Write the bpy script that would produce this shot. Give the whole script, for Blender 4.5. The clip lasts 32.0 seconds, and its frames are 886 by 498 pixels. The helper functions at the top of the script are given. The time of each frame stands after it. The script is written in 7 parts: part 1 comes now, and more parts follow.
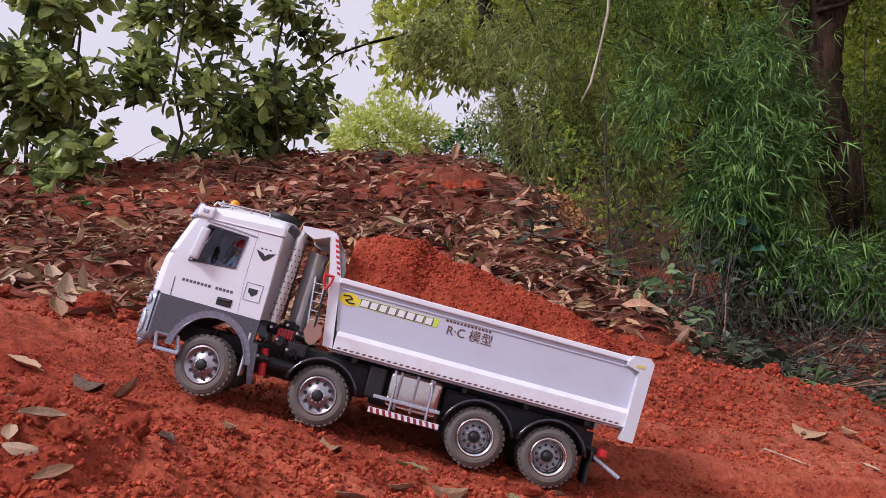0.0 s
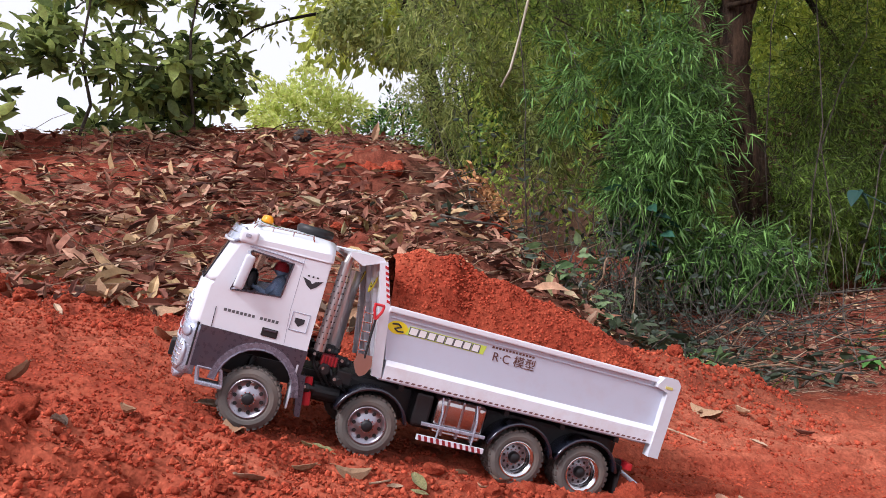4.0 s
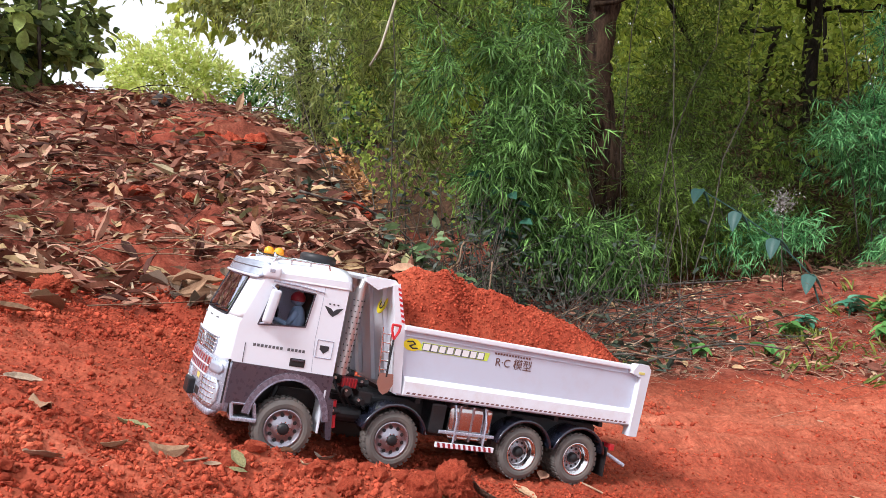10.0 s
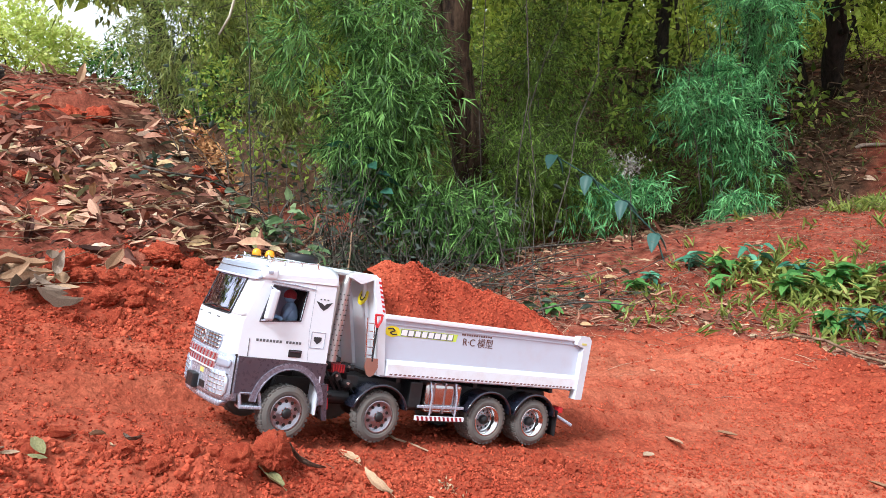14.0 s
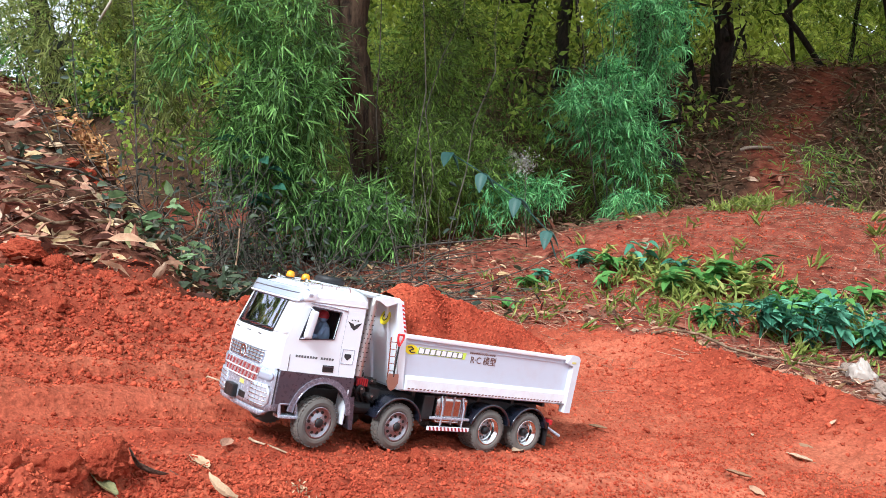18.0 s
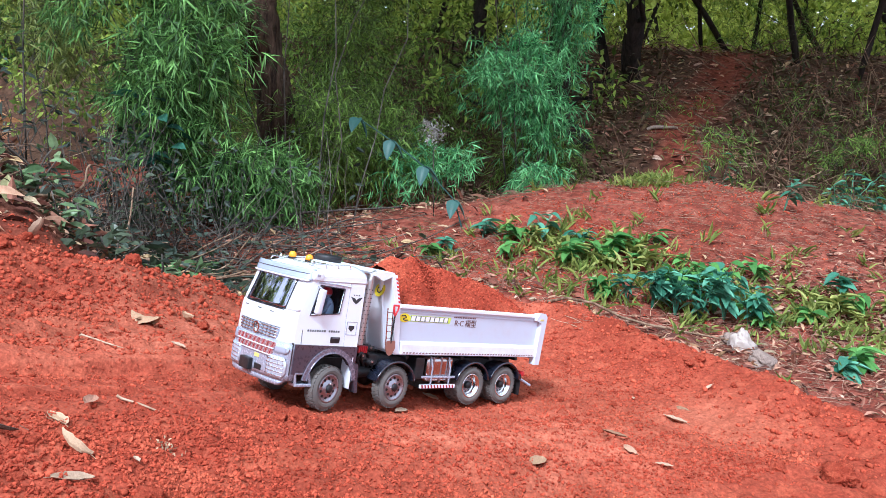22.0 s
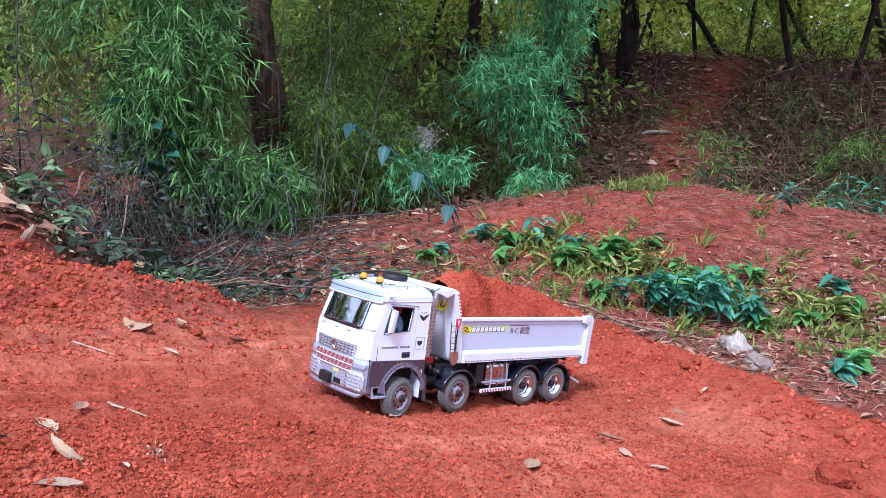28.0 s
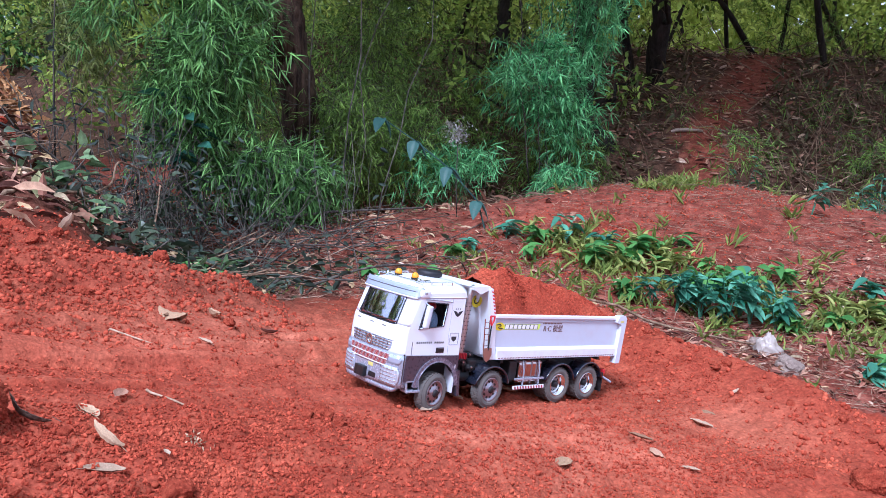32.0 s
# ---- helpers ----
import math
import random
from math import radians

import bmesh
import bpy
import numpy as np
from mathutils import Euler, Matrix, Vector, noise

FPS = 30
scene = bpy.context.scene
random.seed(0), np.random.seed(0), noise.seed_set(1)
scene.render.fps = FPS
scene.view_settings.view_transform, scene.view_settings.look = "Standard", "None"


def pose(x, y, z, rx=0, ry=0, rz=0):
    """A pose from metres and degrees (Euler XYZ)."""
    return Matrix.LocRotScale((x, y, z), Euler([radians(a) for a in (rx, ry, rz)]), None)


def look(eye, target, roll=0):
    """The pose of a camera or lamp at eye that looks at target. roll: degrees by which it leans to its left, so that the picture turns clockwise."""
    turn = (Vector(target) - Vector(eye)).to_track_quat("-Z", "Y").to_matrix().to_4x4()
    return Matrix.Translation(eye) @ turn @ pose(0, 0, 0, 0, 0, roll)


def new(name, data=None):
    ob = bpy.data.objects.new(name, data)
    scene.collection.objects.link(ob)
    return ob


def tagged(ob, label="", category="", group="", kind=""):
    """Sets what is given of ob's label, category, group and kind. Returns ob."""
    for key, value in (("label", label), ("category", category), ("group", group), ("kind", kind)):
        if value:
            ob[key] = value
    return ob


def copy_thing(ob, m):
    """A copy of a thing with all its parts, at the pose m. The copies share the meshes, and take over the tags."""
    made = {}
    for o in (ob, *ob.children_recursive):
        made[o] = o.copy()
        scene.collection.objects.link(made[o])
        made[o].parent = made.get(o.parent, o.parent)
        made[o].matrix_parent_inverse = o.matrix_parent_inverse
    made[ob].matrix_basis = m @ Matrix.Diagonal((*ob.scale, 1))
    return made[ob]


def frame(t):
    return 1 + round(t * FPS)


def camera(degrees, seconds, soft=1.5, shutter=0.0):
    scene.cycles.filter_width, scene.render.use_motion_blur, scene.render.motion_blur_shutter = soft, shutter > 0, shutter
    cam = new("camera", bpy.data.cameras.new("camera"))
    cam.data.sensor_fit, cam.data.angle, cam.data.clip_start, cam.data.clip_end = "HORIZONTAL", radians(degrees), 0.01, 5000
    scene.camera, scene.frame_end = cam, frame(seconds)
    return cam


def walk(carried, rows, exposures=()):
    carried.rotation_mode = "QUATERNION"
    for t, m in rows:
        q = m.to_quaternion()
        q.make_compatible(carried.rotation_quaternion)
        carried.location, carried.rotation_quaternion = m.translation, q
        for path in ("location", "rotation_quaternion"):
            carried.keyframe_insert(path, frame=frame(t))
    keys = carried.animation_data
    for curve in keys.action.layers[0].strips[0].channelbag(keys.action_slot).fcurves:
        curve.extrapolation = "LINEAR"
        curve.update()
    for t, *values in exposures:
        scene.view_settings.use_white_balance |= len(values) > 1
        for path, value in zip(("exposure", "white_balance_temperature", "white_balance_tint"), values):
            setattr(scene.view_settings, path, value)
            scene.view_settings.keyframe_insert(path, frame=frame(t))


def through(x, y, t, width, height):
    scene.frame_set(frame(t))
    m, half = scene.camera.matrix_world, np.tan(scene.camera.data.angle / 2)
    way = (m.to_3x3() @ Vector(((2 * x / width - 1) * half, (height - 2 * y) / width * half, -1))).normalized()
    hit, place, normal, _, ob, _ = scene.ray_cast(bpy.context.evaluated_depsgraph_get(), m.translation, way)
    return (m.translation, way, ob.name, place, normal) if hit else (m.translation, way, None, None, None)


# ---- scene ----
cam = camera(58.5, 32.0, soft=0.85, shutter=0.0)
# the camera: seconds, place, turn (degrees)
CAMERA_ROWS = [
    (0, pose(0.000, 0.000, 0.620, 88.06, 1.68, -0.12)),
    (0.5, pose(0.002, 0.001, 0.619, 87.68, 0.90, -0.89)),
    (1, pose(0.005, -0.000, 0.619, 87.41, 0.64, -1.71)),
    (1.5, pose(0.006, -0.002, 0.619, 87.22, 0.29, -2.43)),
    (2, pose(0.008, -0.002, 0.619, 87.04, 0.64, -3.17)),
    (2.5, pose(0.010, 0.000, 0.619, 86.98, 0.17, -3.73)),
    (4.5, pose(0.028, -0.014, 0.623, 86.40, 0.20, -6.98)),
    (5, pose(0.041, -0.021, 0.625, 86.22, -0.94, -8.75)),
    (5.5, pose(0.046, -0.015, 0.620, 86.09, -1.19, -9.93)),
    (6, pose(0.047, -0.016, 0.619, 85.95, -1.25, -10.67)),
    (6.5, pose(0.047, -0.016, 0.618, 85.81, -1.39, -10.88)),
    (7, pose(0.047, -0.016, 0.619, 85.74, -1.32, -10.79)),
    (7.5, pose(0.047, -0.012, 0.618, 85.75, -1.20, -11.02)),
    (8, pose(0.050, -0.009, 0.618, 85.66, -1.38, -11.57)),
    (8.5, pose(0.056, -0.011, 0.618, 85.62, -2.11, -12.58)),
    (9, pose(0.057, -0.012, 0.617, 85.55, -2.28, -13.38)),
    (9.5, pose(0.062, -0.011, 0.618, 85.47, -1.82, -14.12)),
    (10, pose(0.066, -0.014, 0.619, 85.37, -2.58, -14.81)),
    (10.5, pose(0.072, -0.018, 0.621, 85.33, -2.65, -16.04)),
    (11, pose(0.078, -0.024, 0.623, 85.30, -2.36, -17.74)),
    (11.5, pose(0.083, -0.035, 0.623, 85.21, -2.65, -19.32)),
    (12, pose(0.097, -0.044, 0.625, 84.76, -1.05, -21.41)),
    (12.5, pose(0.103, -0.056, 0.628, 84.46, -0.99, -22.39)),
    (13, pose(0.112, -0.058, 0.627, 84.23, -0.72, -22.19)),
    (13.5, pose(0.130, -0.060, 0.626, 84.00, -1.25, -22.72)),
    (14, pose(0.148, -0.068, 0.627, 83.45, -1.36, -23.60)),
    (14.5, pose(0.161, -0.084, 0.636, 83.45, -0.67, -25.66)),
    (16.5, pose(0.217, -0.060, 0.616, 83.41, 0.05, -28.27)),
    (17, pose(0.222, -0.076, 0.624, 83.49, -0.94, -31.23)),
    (17.5, pose(0.221, -0.085, 0.625, 83.46, -1.57, -30.31)),
    (18, pose(0.227, -0.085, 0.626, 83.45, -2.19, -30.09)),
    (18.5, pose(0.239, -0.096, 0.623, 83.38, -1.33, -30.59)),
    (19, pose(0.249, -0.099, 0.620, 82.91, -2.76, -31.97)),
    (19.5, pose(0.261, -0.102, 0.617, 82.60, -3.33, -33.14)),
    (20, pose(0.266, -0.103, 0.615, 82.14, -4.03, -33.96)),
    (20.5, pose(0.271, -0.104, 0.612, 81.88, -4.36, -34.64)),
    (21, pose(0.274, -0.105, 0.612, 81.73, -4.98, -35.08)),
    (21.5, pose(0.277, -0.106, 0.608, 81.64, -4.52, -35.52)),
    (22, pose(0.280, -0.107, 0.604, 81.77, -4.39, -35.95)),
    (22.5, pose(0.280, -0.108, 0.601, 81.99, -4.50, -36.20)),
    (23, pose(0.282, -0.105, 0.599, 82.02, -4.81, -36.17)),
    (23.5, pose(0.284, -0.106, 0.597, 82.02, -4.47, -35.96)),
    (24, pose(0.286, -0.105, 0.593, 82.05, -4.41, -35.99)),
    (24.5, pose(0.285, -0.106, 0.591, 82.02, -4.54, -36.04)),
    (25, pose(0.283, -0.105, 0.589, 81.97, -4.77, -36.10)),
    (25.5, pose(0.282, -0.106, 0.589, 81.88, -4.97, -36.08)),
    (27.5, pose(0.291, -0.110, 0.597, 82.23, -3.91, -36.05)),
    (28, pose(0.289, -0.110, 0.598, 82.28, -3.96, -36.22)),
    (28.5, pose(0.287, -0.109, 0.597, 82.34, -3.89, -36.34)),
    (29, pose(0.285, -0.108, 0.598, 82.38, -4.05, -36.40)),
    (29.5, pose(0.283, -0.113, 0.601, 82.39, -3.31, -36.33)),
    (30, pose(0.285, -0.114, 0.602, 82.28, -2.43, -36.38)),
    (30.5, pose(0.278, -0.108, 0.600, 81.94, -4.46, -35.61)),
    (31, pose(0.277, -0.104, 0.598, 81.81, -4.66, -35.19)),
    (31.5, pose(0.274, -0.100, 0.599, 81.74, -4.88, -34.74)),
    (32, pose(0.271, -0.099, 0.598, 81.76, -4.80, -34.39)),
]
# the dump truck: seconds, place of the ground point amid its wheels, turn (degrees)
TRUCK_ROWS = [
    (0, pose(-0.114, 1.164, 0.310, 8.5, -17.2, 181.8)),
    (0.5, pose(-0.098, 1.162, 0.307, 9.0, -17.1, 182.0)),
    (1, pose(-0.081, 1.157, 0.301, 8.9, -17.2, 182.7)),
    (1.5, pose(-0.058, 1.154, 0.294, 7.5, -17.6, 183.3)),
    (2, pose(-0.032, 1.156, 0.286, 5.0, -17.8, 184.9)),
    (2.5, pose(-0.005, 1.159, 0.277, 4.0, -18.1, 186.6)),
    (4.5, pose(0.088, 1.147, 0.253, -0.3, -16.6, 189.3)),
    (5, pose(0.100, 1.135, 0.253, 0.1, -15.9, 190.1)),
    (5.5, pose(0.117, 1.139, 0.247, 0.5, -15.3, 191.0)),
    (6, pose(0.139, 1.141, 0.243, 1.2, -15.1, 191.3)),
    (6.5, pose(0.165, 1.145, 0.236, -0.1, -14.6, 191.2)),
    (7, pose(0.188, 1.143, 0.228, 0.2, -14.3, 191.8)),
    (7.5, pose(0.209, 1.149, 0.225, -0.3, -13.5, 191.7)),
    (8, pose(0.225, 1.147, 0.225, 0.7, -13.1, 192.4)),
    (8.5, pose(0.247, 1.152, 0.220, 1.7, -12.8, 192.2)),
    (9, pose(0.280, 1.158, 0.210, -0.2, -12.0, 192.3)),
    (9.5, pose(0.312, 1.166, 0.201, 0.3, -11.7, 191.6)),
    (10, pose(0.348, 1.170, 0.191, 3.0, -11.3, 190.8)),
    (10.5, pose(0.386, 1.173, 0.185, 1.6, -11.2, 190.9)),
    (11, pose(0.424, 1.185, 0.178, 0.9, -10.8, 190.3)),
    (11.5, pose(0.457, 1.187, 0.173, 2.5, -10.8, 190.1)),
    (12, pose(0.490, 1.185, 0.166, 2.0, -11.0, 190.4)),
    (12.5, pose(0.521, 1.188, 0.162, 3.1, -11.4, 189.5)),
    (13, pose(0.553, 1.196, 0.157, 4.2, -11.4, 189.0)),
    (13.5, pose(0.582, 1.197, 0.154, 3.9, -11.2, 189.5)),
    (14, pose(0.611, 1.199, 0.150, 3.2, -11.2, 189.7)),
    (14.5, pose(0.639, 1.193, 0.144, 2.9, -11.3, 189.8)),
    (16.5, pose(0.787, 1.198, 0.116, 2.2, -11.9, 188.5)),
    (17, pose(0.828, 1.211, 0.106, 1.6, -12.1, 188.0)),
    (17.5, pose(0.872, 1.218, 0.096, 1.9, -12.4, 187.3)),
    (18, pose(0.911, 1.221, 0.088, 2.2, -12.6, 187.1)),
    (18.5, pose(0.949, 1.216, 0.084, 1.7, -12.6, 187.2)),
    (19, pose(0.986, 1.221, 0.077, 1.4, -12.1, 187.2)),
    (19.5, pose(1.012, 1.218, 0.074, 2.6, -11.4, 187.4)),
    (20, pose(1.040, 1.222, 0.069, 2.6, -11.0, 187.5)),
    (20.5, pose(1.066, 1.224, 0.066, 2.2, -10.7, 187.6)),
    (21, pose(1.094, 1.229, 0.062, 2.3, -10.2, 187.4)),
    (21.5, pose(1.136, 1.238, 0.055, 3.0, -9.6, 187.4)),
    (22, pose(1.179, 1.245, 0.047, 2.6, -8.7, 187.2)),
    (22.5, pose(1.222, 1.252, 0.037, 2.0, -7.9, 187.0)),
    (23, pose(1.254, 1.257, 0.034, 0.7, -7.4, 186.8)),
    (23.5, pose(1.297, 1.264, 0.027, 1.7, -7.2, 186.6)),
    (24, pose(1.332, 1.270, 0.021, 0.1, -6.4, 186.3)),
    (24.5, pose(1.331, 1.268, 0.021, 0.1, -6.3, 186.5)),
    (25, pose(1.341, 1.275, 0.018, 0.2, -6.3, 186.2)),
    (25.5, pose(1.382, 1.277, 0.012, 1.7, -6.0, 186.0)),
    (27.5, pose(1.384, 1.276, 0.015, 0.6, -5.6, 186.1)),
    (28, pose(1.384, 1.276, 0.015, 0.6, -5.6, 186.0)),
    (28.5, pose(1.385, 1.276, 0.015, 0.7, -5.5, 186.1)),
    (29, pose(1.406, 1.281, 0.010, 1.0, -5.5, 185.7)),
    (29.5, pose(1.396, 1.272, 0.013, 0.8, -5.6, 185.9)),
    (30, pose(1.405, 1.281, 0.010, 0.6, -5.4, 185.7)),
    (30.5, pose(1.399, 1.276, 0.012, 0.9, -5.5, 185.8)),
    (31, pose(1.403, 1.281, 0.010, 0.9, -5.5, 185.7)),
    (31.5, pose(1.402, 1.281, 0.010, 1.0, -5.5, 185.6)),
    (32, pose(1.395, 1.279, 0.010, 1.4, -5.6, 185.6)),
]
walk(cam, CAMERA_ROWS, exposures=[(0, -0.09, 6150, 26), (4, 0.34, 6100, 18), (9, 0.58, 6150, 14), (14, 0.80, 5900, 6), (18, 0.84, 5800, 4), (20, 0.86, 5600, 5), (25, 0.84, 5000, 14), (28, 0.70, 4980, 15), (29.8, 0.79, 4980, 15), (30.8, 0.78, 4980, 15), (32, 0.64, 4980, 16)])

# ---- light: an overcast sky over a clearing, a little brighter from the open side ----
world = bpy.data.worlds.new("overcast_sky")
scene.world = world
world.use_nodes = True
wn = world.node_tree
sky = wn.nodes.new("ShaderNodeTexSky")
sky.sky_type, sky.sun_disc = "NISHITA", False
sky.sun_elevation, sky.sun_rotation = radians(50), radians(242)
sky.air_density, sky.dust_density, sky.ozone_density = 0.6, 8.0, 1.0
wn.nodes["Background"].inputs["Strength"].default_value = 0.110
cloud = wn.nodes.new("ShaderNodeMix")
cloud.data_type = "RGBA"
cloud.inputs[0].default_value, cloud.inputs[7].default_value = 0.9, (7.7, 7.8, 8.05, 1)
wn.links.new(sky.outputs["Color"], cloud.inputs[6])
wn.links.new(cloud.outputs[2], wn.nodes["Background"].inputs["Color"])
sun = new("sun", bpy.data.lights.new("sun", "SUN"))
sun.data.energy, sun.data.angle, sun.data.color = 3.0, radians(14), (1.0, 0.98, 0.95)
sun.matrix_world = look((-4.7, -2.5, 6.4), (0, 0, 0))

# ---- materials ----
def mat(name, color=(0.5, 0.5, 0.5), rough=0.6, metal=0.0, spec=0.5):
    m = bpy.data.materials.new(name)
    m.use_nodes = True
    b = m.node_tree.nodes["Principled BSDF"]
    b.inputs["Base Color"].default_value = (*color, 1)
    b.inputs["Roughness"].default_value = rough
    b.inputs["Metallic"].default_value = metal
    b.inputs["Specular IOR Level"].default_value = spec
    return m


def node(m, kind, **values):
    n = m.node_tree.nodes.new(kind)
    for key, value in values.items():
        n.inputs[key].default_value = value
    return n


def link(m, a, out, b, inp):
    m.node_tree.links.new(a.outputs[out], b.inputs[inp])


def ramp(m, src, out, stops):
    r = m.node_tree.nodes.new("ShaderNodeValToRGB")
    el = r.color_ramp.elements
    while len(el) < len(stops):
        el.new(0.5)
    for e, (p, c) in zip(el, stops):
        e.position, e.color = p, (*c, 1)
    link(m, src, out, r, "Fac")
    return r


def noise_of(m, scale, detail=4.0, rough=0.6, coord="Object"):
    tc = m.node_tree.nodes.new("ShaderNodeTexCoord")
    n = node(m, "ShaderNodeTexNoise", Scale=scale, Detail=detail, Roughness=rough)
    link(m, tc, coord, n, "Vector")
    return n


def bump(m, src, out, strength, dist):
    b = node(m, "ShaderNodeBump", Strength=strength, Distance=dist)
    link(m, src, out, b, "Height")
    link(m, b, "Normal", m.node_tree.nodes["Principled BSDF"], "Normal")
    return b


def mix(m, fac, fout, a, aout, b, bout, kind="MIX"):
    x = m.node_tree.nodes.new("ShaderNodeMix")
    x.data_type, x.blend_type = "RGBA", kind
    if fac is None:
        x.inputs[0].default_value = fout
    else:
        link(m, fac, fout, x, 0)
    m.node_tree.links.new(a.outputs[aout], x.inputs[6])
    m.node_tree.links.new(b.outputs[bout], x.inputs[7])
    return x


def base(m, src, out):
    m.node_tree.links.new(src.outputs[out], m.node_tree.nodes["Principled BSDF"].inputs["Base Color"])


def grained(name, stops, scale, fine, rough=0.85, relief=0.6, dist=0.004, spec=0.25):
    """A rough natural surface: colour by coarse and fine noise, relief by the fine one."""
    m = mat(name, stops[0][1], rough, 0, spec)
    big, small = noise_of(m, scale, 5), noise_of(m, fine, 6, 0.7)
    c1, c2 = ramp(m, big, "Fac", stops), ramp(m, small, "Fac", [(0.25, (0.45, 0.45, 0.45)), (0.5, (0.95, 0.95, 0.95)), (0.75, (1.35, 1.3, 1.25))])
    base(m, mix(m, None, 1.0, c1, "Color", c2, "Color", "MULTIPLY"), 2)
    bump(m, small, "Fac", relief, dist)
    return m


SOIL_STOPS = [(0.28, (0.285, 0.043, 0.022)), (0.5, (0.39, 0.069, 0.035)), (0.72, (0.50, 0.112, 0.056))]


def crumb_material():
    """Loose red soil: every crumb a little darker or paler than the next."""
    m = grained("red_soil_crumbs", SOIL_STOPS, 9.0, 160.0, 0.95, 0.7, 0.004, 0.1)
    old = m.node_tree.nodes["Principled BSDF"].inputs["Base Color"].links[0].from_node
    g = m.node_tree.nodes.new("ShaderNodeNewGeometry")
    v = ramp(m, g, "Random Per Island", [(0.0, (0.72, 0.70, 0.70)), (0.5, (1.05, 1.06, 1.06)), (0.96, (1.32, 1.37, 1.40)), (1.0, (1.4, 1.6, 1.7))])
    base(m, mix(m, None, 1.0, old, 2, v, "Color", "MULTIPLY"), 2)
    return m


soil_crumb = crumb_material()


def ground_material():
    """Red laterite, browner and littered off the beaten road; which it is comes with the mesh as an attribute."""
    m = mat("red_earth", (0.4, 0.08, 0.03), 0.95, 0, 0.12)
    big, mid, small = noise_of(m, 1.6, 5), noise_of(m, 14.0, 6, 0.65), noise_of(m, 130.0, 5, 0.7)
    # soil darkened to look shaded between the crumbs that lie on it
    red = ramp(m, mid, "Fac", [(p, tuple(c * .80 for c in col)) for p, col in SOIL_STOPS])
    dusty_way = m.node_tree.nodes.new("ShaderNodeAttribute")
    dusty_way.attribute_name = "dust"
    pale_soil = ramp(m, mid, "Fac", [(0.3, (0.40, 0.104, 0.055)), (0.5, (0.47, 0.135, 0.075)), (0.72, (0.53, 0.172, 0.100))])
    red = mix(m, dusty_way, "Fac", red, "Color", pale_soil, "Color")
    brown = ramp(m, mid, "Fac", [(0.3, (0.060, 0.019, 0.013)), (0.5, (0.205, 0.052, 0.033)), (0.72, (0.36, 0.125, 0.082))])
    at = m.node_tree.nodes.new("ShaderNodeAttribute")
    at.attribute_name = "litter"
    both = mix(m, at, "Fac", red, 2, brown, "Color")
    shade = m.node_tree.nodes.new("ShaderNodeAttribute")
    shade.attribute_name = "woods"
    # brown forest floor, with shade under trees and in the hollow put in
    mould_shade = ramp(m, mid, "Fac", [(0.3, (0.026, 0.014, 0.009)), (0.5, (0.075, 0.038, 0.023)), (0.72, (0.15, 0.082, 0.050))])
    both = mix(m, shade, "Fac", both, 2, mould_shade, "Color")
    pale = ramp(m, big, "Fac", [(0.35, (0.85, 0.82, 0.8)), (0.65, (1.15, 1.18, 1.2))])
    # fine speckle, its dark end standing in for shade in small pits
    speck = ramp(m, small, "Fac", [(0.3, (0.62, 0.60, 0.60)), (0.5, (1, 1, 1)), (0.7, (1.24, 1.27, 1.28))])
    a = mix(m, None, 1.0, both, 2, pale, "Color", "MULTIPLY")
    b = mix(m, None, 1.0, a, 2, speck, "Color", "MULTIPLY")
    # loose grains at two sizes, the shade in the gaps between them painted dark
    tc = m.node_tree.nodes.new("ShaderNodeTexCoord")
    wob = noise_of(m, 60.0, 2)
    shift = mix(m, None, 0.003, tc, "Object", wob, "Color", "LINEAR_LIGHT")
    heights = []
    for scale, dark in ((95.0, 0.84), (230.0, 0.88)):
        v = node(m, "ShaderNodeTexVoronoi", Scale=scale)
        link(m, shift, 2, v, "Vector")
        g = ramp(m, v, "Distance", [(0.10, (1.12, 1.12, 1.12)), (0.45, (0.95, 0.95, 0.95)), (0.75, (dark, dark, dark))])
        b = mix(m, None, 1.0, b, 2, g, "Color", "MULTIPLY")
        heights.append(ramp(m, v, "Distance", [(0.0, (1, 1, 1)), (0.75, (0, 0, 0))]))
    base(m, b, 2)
    h = mix(m, None, 0.35, heights[0], "Color", heights[1], "Color")
    h = mix(m, None, 0.4, h, 2, small, "Fac")
    bump(m, h, 2, 0.8, 0.0040)
    return m


def leaf_material(name, dark, light, rough=0.5, through=0.25, island=True):
    """A leaf: colour differs from leaf to leaf, and some light comes through."""
    m = mat(name, dark, rough, 0, 0.22)
    g = m.node_tree.nodes.new("ShaderNodeNewGeometry" if island else "ShaderNodeObjectInfo")
    c = ramp(m, g, "Random Per Island" if island else "Random", [(0.0, dark), (0.6, tuple((a + b) / 2 for a, b in zip(dark, light))), (1.0, light)])
    n = noise_of(m, 60.0, 3)
    v = ramp(m, n, "Fac", [(0.3, (0.75, 0.75, 0.75)), (0.7, (1.2, 1.2, 1.2))])
    col = mix(m, None, 1.0, c, "Color", v, "Color", "MULTIPLY")
    base(m, col, 2)
    if through:
        t = m.node_tree.nodes.new("ShaderNodeBsdfTranslucent")
        m.node_tree.links.new(col.outputs[2], t.inputs["Color"])
        s = node(m, "ShaderNodeMixShader", Fac=through)
        b, o = m.node_tree.nodes["Principled BSDF"], m.node_tree.nodes["Material Output"]
        m.node_tree.links.new(b.outputs[0], s.inputs[1])
        m.node_tree.links.new(t.outputs[0], s.inputs[2])
        m.node_tree.links.new(s.outputs[0], o.inputs["Surface"])
    return m

